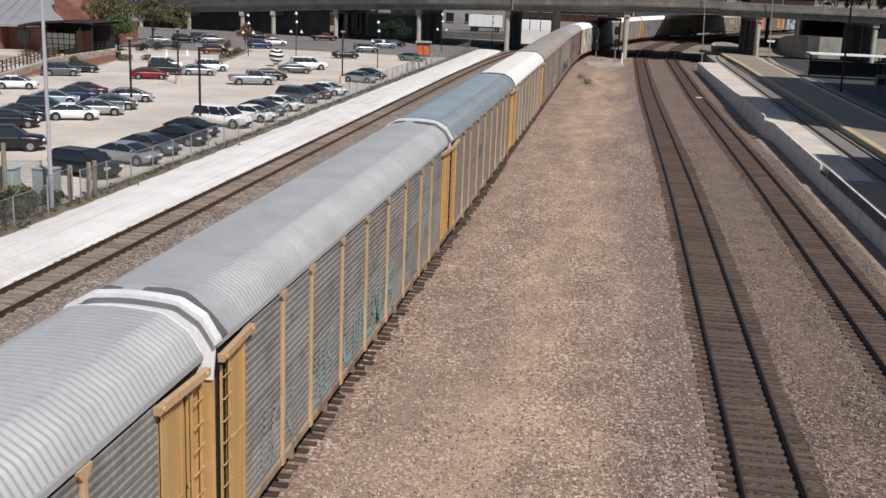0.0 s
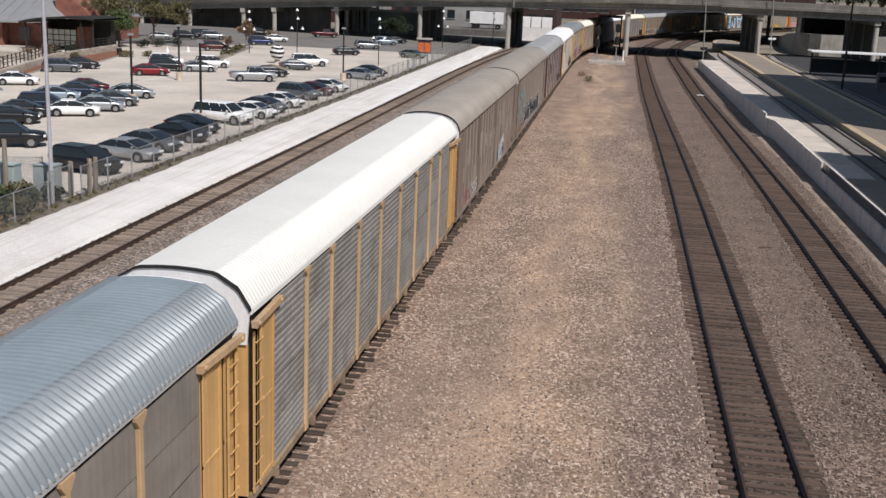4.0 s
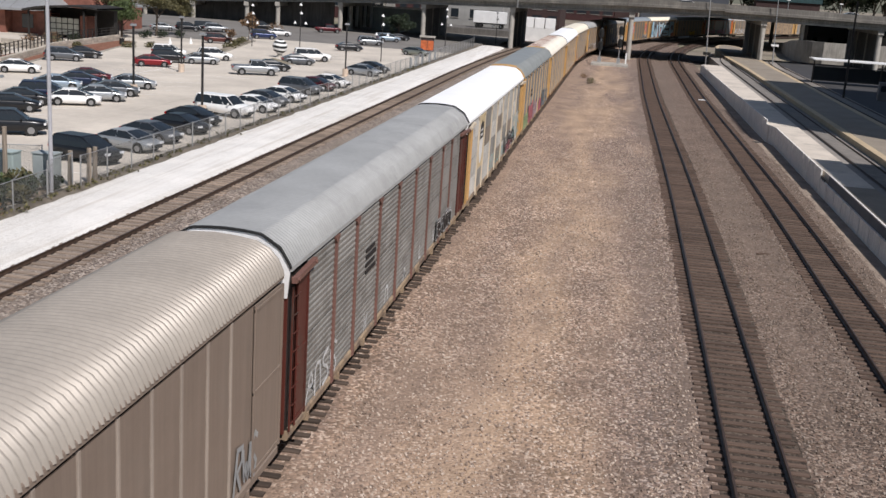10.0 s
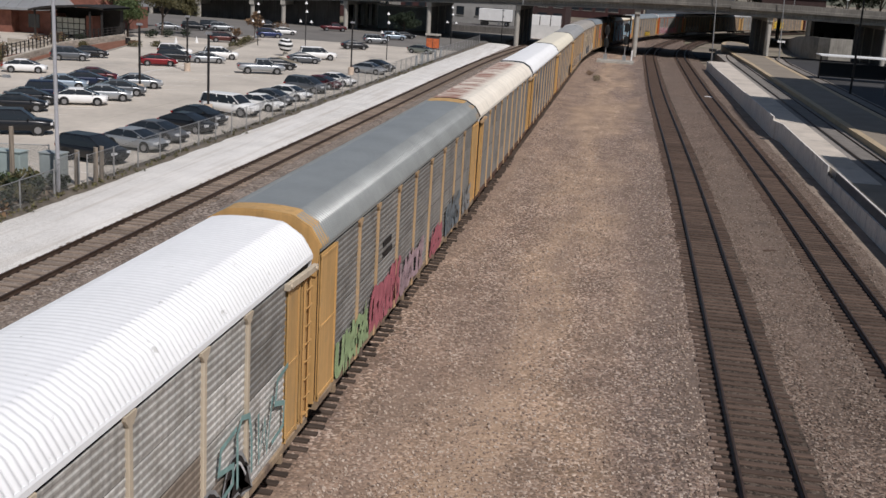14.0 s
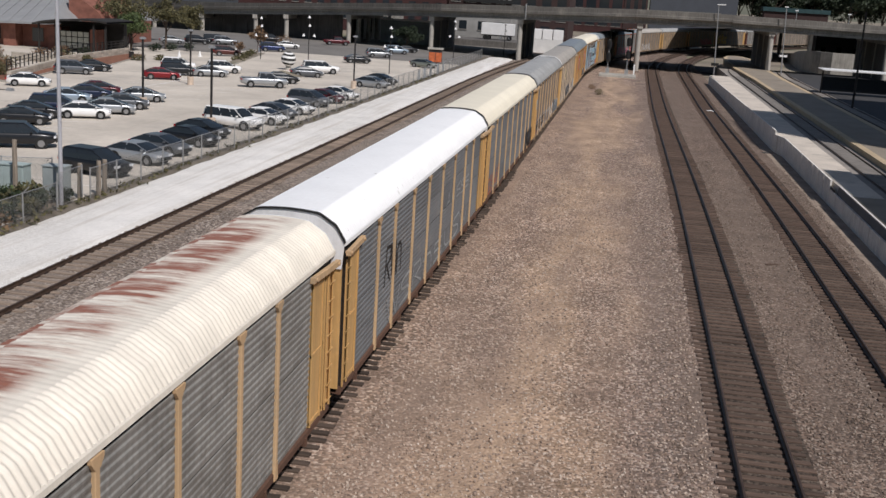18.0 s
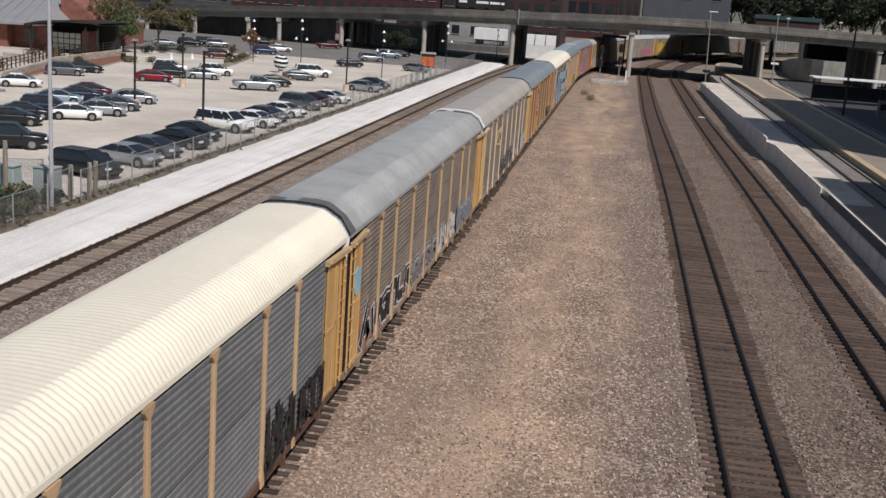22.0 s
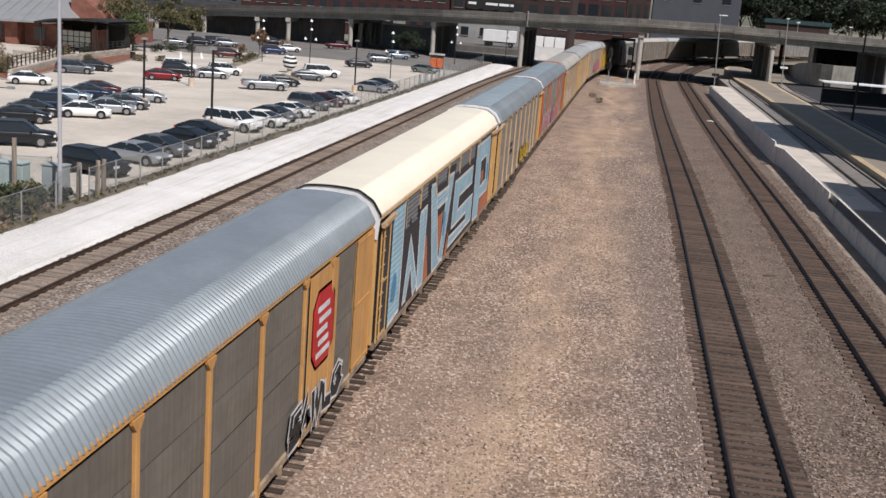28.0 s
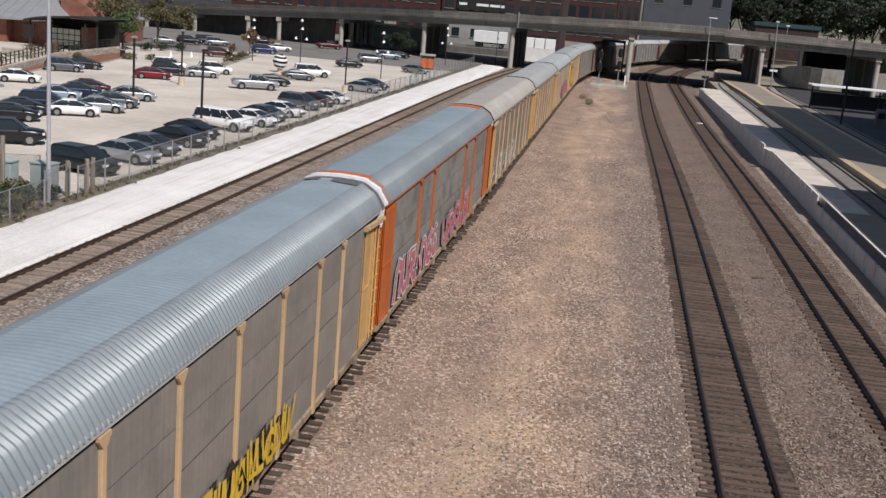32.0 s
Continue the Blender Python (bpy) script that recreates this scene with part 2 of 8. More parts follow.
M_BALLAST_D = gravel_mat("yard_ballast", [(0.182, 0.129, 0.1), (0.255, 0.18, 0.14), (0.106, 0.077, 0.062), (0.3, 0.215, 0.167), (0.19, 0.146, 0.122), (0.42, 0.33, 0.268), (0.127, 0.091, 0.072)], 11.5, patch=(0.22, 0.168, 0.136), bump=1.0, big=0.14)
M_GRAVEL = gravel_mat("white_gravel", [(0.78, 0.755, 0.715), (0.86, 0.835, 0.795), (0.68, 0.655, 0.61), (0.9, 0.88, 0.845)], 22.0, patch=(0.92, 0.895, 0.86), bump=0.6, big=0.07, lane=(0.66, 0.61, 0.55))
M_EARTH = mat("dry_earth", (0.27, 0.23, 0.18), 0.95, var=0.3, scale=0.08, fine=3.0, bump=0.3, dirt=(0.15, 0.16, 0.09), dirt_scale=0.05)
M_LOT = mat("lot_concrete", (0.6, 0.542, 0.468), 0.9, var=0.14, scale=0.12, fine=1.6, bump=0.05, dirt=(0.4, 0.37, 0.33), dirt_scale=0.09, dirt_low=0.55, dirt_high=0.75)
# darker copy of the lot surface: shade over the far part, as colour
M_LOT_SHADE = mat("shaded_lot_surface", (0.2, 0.187, 0.172), 0.9, var=0.14, scale=0.12, fine=1.6, bump=0.05)
M_STRIPE = mat("stall_paint", (0.8, 0.78, 0.75), 0.8, var=0.15, scale=2.0)
M_ASPHALT = mat("asphalt", (0.055, 0.055, 0.058), 0.9, var=0.2, scale=0.4, fine=18, bump=0.2)
M_CONC = mat("concrete", (0.46, 0.435, 0.39), 0.85, var=0.14, scale=0.5, fine=6.0, bump=0.12, dirt=(0.3, 0.28, 0.25), dirt_scale=0.3, streak=0.18)
M_CONC_D = mat("weathered_concrete", (0.34, 0.325, 0.295), 0.9, var=0.16, scale=0.3, fine=5.0, bump=0.12, dirt=(0.2, 0.19, 0.175), dirt_scale=0.2, streak=0.25)
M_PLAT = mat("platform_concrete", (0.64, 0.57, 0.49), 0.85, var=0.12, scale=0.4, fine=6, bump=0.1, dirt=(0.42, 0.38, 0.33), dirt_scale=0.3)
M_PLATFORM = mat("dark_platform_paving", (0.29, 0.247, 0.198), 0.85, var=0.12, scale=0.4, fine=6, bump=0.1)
M_EDGE = mat("tactile_cream", (0.5, 0.395, 0.26), 0.8, var=0.1, scale=1.0)
M_TIE = mat("creosote_tie", (0.145, 0.098, 0.075), 0.95, var=0.3, scale=2.0, fine=14, bump=0.25, per_object=0.35, stretch=(0.25, 3, 3))
M_TIE_DARK = mat("tarry_tie", (0.1, 0.073, 0.057), 0.95, var=0.3, scale=2.0, fine=14, bump=0.3, per_object=0.4, stretch=(0.25, 3, 3))
M_TIE_PALE = mat("weathered_tie", (0.39, 0.305, 0.24), 0.95, var=0.3, scale=2.0, fine=14, bump=0.5, per_object=0.4, stretch=(0.25, 3, 3))
M_RAIL = mat("rusty_rail", (0.1, 0.066, 0.05), 0.42, 0.4, var=0.3, scale=3.0)
M_STEEL = mat("galvanised_steel", (0.42, 0.42, 0.42), 0.45, 0.6, var=0.12, scale=2.0)
M_DARKSTEEL = mat("dark_steel", (0.035, 0.033, 0.033), 0.6, 0.3, var=0.2, scale=2.0)
M_BLACK = mat("black_rubber", (0.02, 0.02, 0.02), 0.85, var=0.2, scale=4.0)
M_WIRE = mesh_mat("wire_mesh", (0.2, 0.205, 0.2), 0.055, 6.5)
M_WHITE = mat("white_paint", (0.82, 0.82, 0.81), 0.5, var=0.06, scale=0.7, dirt=(0.6, 0.58, 0.54), dirt_scale=0.8, dirt_low=0.58)
M_GLASS = glass_mat("dark_glass")
M_LIGHT = glass_mat("lamp_lens", (0.75, 0.76, 0.78), 0.15)
M_REDLENS = glass_mat("red_lens", (0.35, 0.01, 0.01), 0.2)

# ---- plan: where the tracks run (metres) ----
TRAIN_X, TRAIN_BEND, TRAIN_R = -8.53, 168.0, 470.0


def train_path(s):
    """Place and heading on the train's track, s metres along it."""
    if s <= TRAIN_BEND:
        return Vector((TRAIN_X, s, 0)), 0.0
    a = (s - TRAIN_BEND) / TRAIN_R
    return Vector((TRAIN_X + TRAIN_R * (1 - math.cos(a)), TRAIN_BEND + TRAIN_R * math.sin(a), 0)), -a


def ease(t):
    t = min(1.0, max(0.0, t))
    return t * t * (3 - 2 * t)


def yard_path(x0, bend=196.0, radius=480.0, drift=-0.8):
    def at(s):
        x = x0 + drift * ease((s - 55) / 90)
        if s <= bend:
            return Vector((x, s, 0)), 0.0
        a = (s - bend) / radius
        return Vector((x + radius * (1 - math.cos(a)), bend + radius * math.sin(a), 0)), -a
    return at


def left_path(s):
    """The siding by the lot, which swings towards the yard under the overpass."""
    x = -21.6 + 0.5 * ((max(0, s - 140)) / 50) ** 2 * 2.2
    return Vector((x, s, 0)), -math.atan(2.2 * max(0, s - 140) / 2500)


MID, RIGHT = yard_path(4.63), yard_path(10.35)

# ---- ground ----
bm = nb()
sheet(bm, [[(x, y, -0.6) for x in (-3000, -200, 0, 200, 3000)] for y in (-2000, -200, 0, 300, 3200)])
tagged(part("ground", bm, M_EARTH), "dry brown earth reaching to the horizon", "ground", kind="structure")

rng = random.Random(4)
def bed_height(x, y, tracks):
    d = min(abs(x - q) for q in tracks)
    return -0.235 - 0.13 * ease((d - 1.6) / 1.6) + 0.035 * noise.noise((x * 0.35, y * 0.35, 0)) * ease((d - 1.7) / 0.8)


def bed(name, xs, material, label):
    bm = nb()
    rows = []
    for j in range(185):
        y = -60 + j * 2.4
        tracks = (train_path(y)[0].x, MID(y)[0].x, RIGHT(y)[0].x, left_path(y)[0].x)
        rows.append([(x + (0.25 * noise.noise((y * 0.6, 5, 0)) if i in (0, len(xs) - 1) and -20 < x < 12 else 0), y, bed_height(x, y, tracks) + (0.006 if name == "ballast" and i == len(xs) - 1 else 0)) for i, x in enumerate(xs)])
    sheet(bm, rows)
    return tagged(part(name, bm, material, smooth=True), label, "ballast", kind="structure")


M_BALLAST_S = gravel_mat("siding_ballast", [(0.24, 0.19, 0.155), (0.36, 0.29, 0.24), (0.13, 0.1, 0.085), (0.42, 0.34, 0.28), (0.28, 0.235, 0.205), (0.58, 0.5, 0.43), (0.18, 0.14, 0.115)], 11.5, patch=(0.33, 0.275, 0.23), bump=1.0, big=0.16)
bed("siding_ballast", [-24.6 + 0.75 * i for i in range(22)], M_BALLAST_S, "greyish brown ballast between the siding and the train")
bed("ballast", [-8.9 + 0.75 * i for i in range(17)] + [3.6], M_BALLAST, "bed of pinkish tan crushed stone ballast round the tracks")
bed("yard_ballast", [3.4 + 0.7 * i for i in range(15)], M_BALLAST_D, "darker grey-brown ballast round the yard tracks")

bm = nb()
rows = []
for j in range(140):
    y = -40 + j * 1.8
    w = 0.25 * noise.noise((y * 0.25, 3, 0))
    e = 0.3 * noise.noise((y * 0.3, 9, 0))
    rows.append([(-27.5 + e, y, -0.2), (-27.0 + e, y, -0.05), (-26, y, -0.03), (-24.7, y, -0.05), (-23.4 + w, y, -0.1), (-22.8 + w, y, -0.19), (-22.5 + w, y, -0.3)])
sheet(bm, rows)
tagged(part("gravel_road", bm, M_GRAVEL, smooth=True), "strip of bright white crushed gravel beside the fence", "gravel", kind="structure")

# loose stones that stand proud of the ballast
stone_v, stone_f = [], []
light = (stone_v, stone_f)
yard = ([], [])
for i in range(44000):
    y = 19 + 70 * rng.random() ** 1.7
    x = rng.uniform(-6.6, 12.9)
    if min(abs(x - 4.63), abs(x - 10.35)) < 1.35:
        continue
    r = rng.uniform(0.02, 0.055)
    d = min(abs(x - TRAIN_X), abs(x - 4.63), abs(x - 10.35))
    z = -0.235 - 0.13 * ease((d - 1.6) / 1.6) + 0.035 * noise.noise((x * 0.35, y * 0.35, 0)) * ease((d - 1.7) / 0.8) + r * 0.35
    stone_v, stone_f = light if x < 3.4 else yard
    a, k = rng.uniform(0, 6.28), len(stone_v)
    for q in range(3):
        rr = r * rng.uniform(0.8, 1.3)
        stone_v.append((x + rr * math.cos(a + q * 2.1), y + rr * math.sin(a + q * 2.1), z - 0.4 * r))
    for q in range(3):
        rr = r * rng.uniform(0.6, 1.0)
        stone_v.append((x + rr * math.cos(a + 1 + q * 2.1), y + rr * math.sin(a + 1 + q * 2.1), z + r * rng.uniform(0.3, 0.8)))
    stone_f += [(k, k + 1, k + 3), (k + 1, k + 4, k + 3), (k + 1, k + 2, k + 4), (k + 2, k + 5, k + 4), (k + 2, k, k + 5), (k, k + 3, k + 5), (k + 3, k + 4, k + 5)]


def stone_mat(name, f):
    m = bpy.data.materials.new(name)
    m.use_nodes = True
    n, l = m.node_tree.nodes, m.node_tree.links
    g, r = n.new("ShaderNodeNewGeometry"), n.new("ShaderNodeValToRGB")
    r.color_ramp.elements[0].color, r.color_ramp.elements[1].color = (0.2 * f, 0.15 * f, 0.12 * f, 1), (0.6 * f, 0.5 * f, 0.42 * f, 1)
    e = r.color_ramp.elements.new(0.5)
    e.color = (0.38 * f, 0.285 * f, 0.22 * f, 1)
    l.new(g.outputs["Random Per Island"], r.inputs[0])
    l.new(r.outputs[0], n["Principled BSDF"].inputs["Base Color"])
    n["Principled BSDF"].inputs["Roughness"].default_value = 0.9
    return m


for (vs, fs), nm, f, lab in ((light, "loose_stone", 0.92, "loose pinkish and tan ballast stones"), (yard, "yard_stone", 0.58, "loose dark ballast stones by the yard tracks")):
    me = bpy.data.meshes.new("stones")
    me.from_pydata(vs, [], fs)
    me.materials.append(None)
    tagged(put("loose_stones", me, stone_mat(nm, f)), lab, "stones", kind="stuff")


# ---- tracks ----
RAIL_PROFILE = [(-0.068, -0.172), (0.068, -0.172), (0.068, -0.155), (0.012, -0.13), (0.012, -0.045), (0.036, -0.035), (0.036, -0.006), (0.028, 0.0),
                (-0.028, 0.0), (-0.036, -0.006), (-0.036, -0.035), (-0.012, -0.045), (-0.012, -0.13), (-0.068, -0.155)]


def rail_mesh(path, side, s0, s1, step):
    bm = nb()
    rings = []
    n = int((s1 - s0) / step)
    for i in range(n + 1):
        p, h = path(s0 + (s1 - s0) * i / n)
        m = Matrix.Translation(p) @ Matrix.Rotation(h, 4, "Z")
        rings.append([bm.verts.new(m @ Vector((side * 0.753 + u, 0, v))) for u, v in RAIL_PROFILE])
    for a, b in zip(rings, rings[1:]):
        for i in range(len(a)):
            j = (i + 1) % len(a)
            bm.faces.new((a[i], a[j], b[j], b[i]))
    return bm


def tie_mesh(seed, half=1.33):
    r = random.Random(seed)
    bm = nb()
    w, l = 0.115, half + r.uniform(-0.06, 0.06)
    z = -0.172
    pts = []
    for x in (-l, -l * 0.45, l * 0.35, l + r.uniform(-0.05, 0.05)):
        e = r.uniform(-0.012, 0.012)
        pts.append([(x, -w + e, -0.36), (x, -w + e, z - 0.012), (x, -w + 0.018 + e, z + r.uniform(-0.008, 0.002)), (x, w - 0.018 + e, z + r.uniform(-0.008, 0.002)), (x, w + e, z - 0.012), (x, w + e, -0.36)])
    sheet(bm, pts)
    for p in (pts[0], pts[-1]):
        bm.faces.new([bm.verts.new(c) for c in p])
    return done(bm, "tie")


TIES = [tie_mesh(i) for i in range(7)]
TIES_SHORT = [tie_mesh(i, 1.17) for i in range(7)]


def track(label, path, s0, s1, near0, near1, tie_mat, spacing=0.5, step=6.0, ties=TIES_SHORT, stain=None):
    """Two rails on wooden ties; the ties of the stretch that is seen near are parts of their own."""
    root = group_root("railway_track")
    tagged(root, label, "railway track", "tracks", "structure")
    for side in (-1, 1):
        part("rail", rail_mesh(path, side, s0, s1, step), M_RAIL, root, fix=True)
    if stain:
        rows = []
        for i in range(int((s1 - s0) / 1.5)):
            p, h = path(s0 + i * 1.5)
            e, g = 0.2 * noise.noise((i * 0.12, p.x, 0)), 0.16 * noise.noise((i * 0.12, p.x, 7))
            rows.append([(p.x + u, p.y, p.z + z) for u, z in ((-1.3 + 0.3 * e, -0.3), (-1.1 + 0.3 * e, -0.225), (0, -0.216), (1.35 + g, -0.225), (1.75 + g, -0.3))])
        bm = nb()
        sheet(bm, rows)
        part("oily_bed", bm, stain, root, "brown stained ballast between the ties", smooth=True)
    r = random.Random(int(abs(path(0)[0].x) * 100))
    far_v, far_f = [], []
    s = s0
    while s < s1:
        p, h = path(s)
        m = Matrix.Translation(p + Vector((r.uniform(-0.04, 0.04), r.uniform(-0.03, 0.03), r.uniform(-0.012, 0.006)))) @ Matrix.Rotation(h + r.uniform(-0.012, 0.012), 4, "Z")
        tm = ties[r.randrange(7)]
        if near0 <= s <= near1:
            put("tie", tm, tie_mat, root, m)
        else:
            k = len(far_v)
            for x in (-1.25, 1.25):
                for y, z in ((-0.115, -0.36), (-0.115, -0.174), (0.115, -0.174), (0.115, -0.36)):
                    far_v.append(m @ Vector((x, y, z)))
            far_f += [(k + a, k + a + 1, k + a + 5, k + a + 4) for a in (0, 1, 2)] + [(k + 3, k + 2, k + 1, k), (k + 4, k + 5, k + 6, k + 7)]
        s += spacing * r.uniform(0.96, 1.04)
    me = bpy.data.meshes.new("ties")
    me.from_pydata(far_v, [], far_f)
    me.materials.append(None)
    ob = put("ties", me, tie_mat, root)
    ob["kind"] = "stuff"
    return root


M_OILY = gravel_mat("oily_ballast", [(0.09, 0.067, 0.052), (0.12, 0.09, 0.07), (0.06, 0.046, 0.037), (0.15, 0.114, 0.09), (0.19, 0.15, 0.12)], 12.0, bump=0.9, big=0.2)
track("track under the freight train, dark ties showing beside the cars", train_path, -60, 430, 16, 75, M_TIE_DARK, ties=TIES)
track("rusty siding with pale weathered ties along the white gravel", left_path, -40, 215, 30, 105, M_TIE_PALE, spacing=0.64)
track("empty track with dark rails and brown ties in the ballast", MID, -40, 420, 20, 100, M_TIE, ties=TIES, stain=M_OILY)
track("empty track with dark rails beside the station wall", RIGHT, -40, 420, 34, 110, M_TIE, ties=TIES, stain=M_OILY)


# ---- freight train: closed car carriers ----
L_CAR, HALF, W, REACH = 28.6, 13.75, 1.55, 0.42
Z_EDGE = 5.12
ROOF_ROUND = [(1.56, 5.16), (1.53, 5.3), (1.42, 5.53), (1.2, 5.73), (0.9, 5.87), (0.5, 5.95), (0, 5.98)]
ROOF_ANGLE = [(1.56, 5.17), (1.545, 5.24), (1.33, 5.58), (1.275, 5.635), (0.89, 5.88), (0.78, 5.915), (0.4, 5.95), (0, 5.965)]


def tip(sgn):
    """How far the body goes from the car's middle: a little further at its rear."""
    return HALF + (REACH if sgn > 0 else 0.0)


def grow(outline, d):
    """A roof outline, moved outwards by d."""
    return [(x + (d if x > 0.9 else d * 0.3 if x > 0 else 0), z + (d if x < 1.3 else d * 0.4)) for x, z in outline]


def full(outline):
    return outline + [(-x, z) for x, z in outline[-2::-1]]


def roof_mesh(outline, pitch, depth, y0=-HALF + 1.3, y1=HALF - 0.03 + REACH, top=0.5, sharp=True):
    """A roof of pressed sheets with rounded ribs across the car; top: how far the ribs stand up on the flat middle."""
    rows = []
    n = int((y1 - y0) / pitch)
    p = (y1 - y0) / n
    for i in range(n * 6 + 1):
        d = depth * (0.5 - 0.5 * math.cos(2 * math.pi * i / 6))
        if i in (0, n * 6):
            d = 0.0
        rows.append([(x + (d if abs(x) > 0.85 else 0) * (1 if x > 0 else -1), y0 + i * p / 6, z + d * (top if abs(x) < 0.85 else 0.8 if abs(x) < 1.4 else 0.3)) for x, z in full(outline)])
    n = len(outline)
    k = next(i for i, p in enumerate(outline) if p[0] < 0.85)
    out = []
    for a, b in ((k, 2 * n - 2 - k), (0, k), (2 * n - 2 - k, 2 * n - 2)) if sharp else ((0, 2 * n - 2),):
        bm = nb()
        sheet(bm, [row[a:b + 1] for row in rows])
        out.append(done(bm, "roof", smooth=True))
    return out


def roof_end_mesh(outline, sgn, a, b):
    """A smooth sheet of the roof between two distances from the car's end."""
    bm = nb()
    ya, yb = sgn * (tip(sgn) - a), sgn * (tip(sgn) - b)
    ym = ya + (yb - ya) * 0.06
    sheet(bm, [[(x, ya, z) for x, z in full(grow(outline, 0.0))], [(x, ym, z) for x, z in full(grow(outline, 0.026))], [(x, yb, z) for x, z in full(grow(outline, 0.012))]])
    return done(bm, "roof_end")


def hood_mesh(outline, sgn):
    """Two dark flaps over the roof's end, their inner edges uneven."""
    bm = nb()
    for lo, hi in ((-2.0, -0.28), (-0.2, 2.0)):
        pts = [(x, z) for x, z in full(grow(outline, 0.035)) if lo < x < hi]
        inner = [0.32 + 0.3 * abs(math.sin(2.1 * x + 0.6)) for x, z in pts]
        sheet(bm, [[(x, sgn * (tip(sgn) - d), z) for (x, z), d in zip(pts, inner)], [(x, sgn * (tip(sgn) + 0.05), z - 0.01) for x, z in pts]])
    return done(bm, "end_flap")


def band_mesh(outline, sgn, w0, w1, d):
    """A raised arch that goes over the roof at its end."""
    bm = nb()
    a, b = sgn * (tip(sgn) - w0), sgn * (tip(sgn) + w1)
    lo = [(x, z - 0.02) for x, z in full(outline)]
    hi = full(grow(outline, d))
    sheet(bm, [[(x, a, z) for x, z in lo], [(x, a, z) for x, z in hi], [(x, b, z) for x, z in hi], [(x, b, z) for x, z in lo]])
    return done(bm, "end_arch")


def end_mesh(outline, sgn, z0, z1, inset, wide=1.0):
    """The end wall between two heights, following the roof outline at the top."""
    bm = nb()
    pts = [(x * wide, z) for x, z in full(outline) if z <= z1 + 1e-6]
    if z1 < Z_EDGE:
        pts = [(1.5 * wide, z1), (-1.5 * wide, z1)]
    pts = [(1.5 * wide, z0)] + pts + [(-1.5 * wide, z0)]
    a, b = sorted((sgn * (tip(sgn) - inset), sgn * (tip(sgn) - inset - 0.06)))
    extrude(bm, pts, a, b)
    return done(bm, "end_wall")


def ribbed_panel_mesh(width, z0, z1, ribs, depth):
    """A side sheet with pressed ribs along the car; its face looks to +x."""
    bm = nb()
    col = []
    h = (z1 - z0) / ribs
    for i in range(ribs):
        for f, d in ((0.0, 0.0), (0.35, 0.0), (0.5, depth), (0.85, depth)):
            col.append((d, z0 + (i + f) * h))
    col.append((0.0, z1))
    ys = [-width / 2, width / 2]
    sheet(bm, [[(d, y, z) for d, z in col] for y in ys])
    k = [(-0.04, z0), (-0.04, z1)]
    for y in ys:
        bm.faces.new([bm.verts.new((d, y, z)) for d, z in k[:1] + col + k[1:]])
    return done(bm, "side_panel")


def post_mesh(wide, head):
    """A side post; head: its gusset under the roof edge."""
    bm = nb()
    extrude(bm, [(-0.01, -wide / 2), (0.05, -wide / 2), (0.062, -wide / 2 + 0.015), (0.062, wide / 2 - 0.015), (0.05, wide / 2), (-0.01, wide / 2)], 0.95, 5.0, "z")
    if head:
        extrude(bm, [(-0.2, 5.07), (0.2, 5.07), (0.19, 5.0), (0.08, 4.86), (-0.08, 4.86), (-0.19, 5.0)], 0.0, 0.068, "x")
    extrude(bm, [(-0.11, 0.9), (0.11, 0.9), (0.07, 1.35), (-0.07, 1.35)], 0.0, 0.068, "x")
    return done(bm, "post")


def thin_post_mesh():
    bm = nb()
    extrude(bm, [(-0.03, -0.05), (0.008, -0.05), (0.02, -0.03), (0.02, 0.03), (0.008, 0.05), (-0.03, 0.05)], 1.08, 5.02, "z")
    return done(bm, "post")


def ladder_mesh(z0, z1, rungs, wide=0.42):
    bm = nb()
    for y in (-wide / 2, wide / 2):
        box(bm, 0.06, 0.1, y - 0.025, y + 0.025, z0, z1)
    for i in range(rungs):
        z = z0 + (z1 - z0) * (i + 0.5) / rungs
        rod(bm, (0.13, -wide / 2, z), (0.13, wide / 2, z), 0.014, 6)
        for y in (-wide / 2, wide / 2):
            box(bm, 0.08, 0.14, y - 0.012, y + 0.012, z - 0.012, z + 0.012)
    return done(bm, "ladder")


def door_leaf_mesh(wide, z0, z1):
    """One folding leaf of the end doors, stiffened by flanges."""
    bm = nb()
    box(bm, -0.03, 0.02, -wide / 2, wide / 2, z0, z1)
    for y in (-wide / 2 + 0.03, wide / 2 - 0.03):
        box(bm, 0.0, 0.055, y - 0.03, y + 0.03, z0, z1)
    for z in (z0 + 0.1, (z0 + z1) / 2, z1 - 0.1):
        box(bm, 0.0, 0.04, -wide / 2, wide / 2, z - 0.035, z + 0.035)
    return done(bm, "door_leaf")


def sill_mesh():
    bm = nb()
    extrude(bm, [(1.2, 0.9), (1.56, 0.86), (1.585, 0.9), (1.585, 1.06), (1.55, 1.1), (1.2, 1.1)], -HALF + 0.1, tip(1) - 0.1)
    for i in range(9):
        y = -12 + i * 3
        box(bm, 1.5, 1.62, y - 0.06, y + 0.06, 0.74, 0.95)
    return done(bm, "side_sill")


def edge_mesh():
    bm = nb()
    extrude(bm, [(1.46, 5.08), (1.575, 5.08), (1.6, 5.1), (1.59, 5.2), (1.565, 5.24), (1.46, 5.24)], -HALF + 0.04, tip(1) - 0.04)
    return done(bm, "roof_rail")


def grab_bar_mesh(length):
    bm = nb()
    box(bm, 0.04, 0.16, -length / 2, length / 2, -0.07, 0.07)
    for y in (-length / 2 + 0.15, length / 2 - 0.15):
        rod(bm, (0.0, y, 0), (0.2, y, 0), 0.05, 8)
    return done(bm, "door_track")


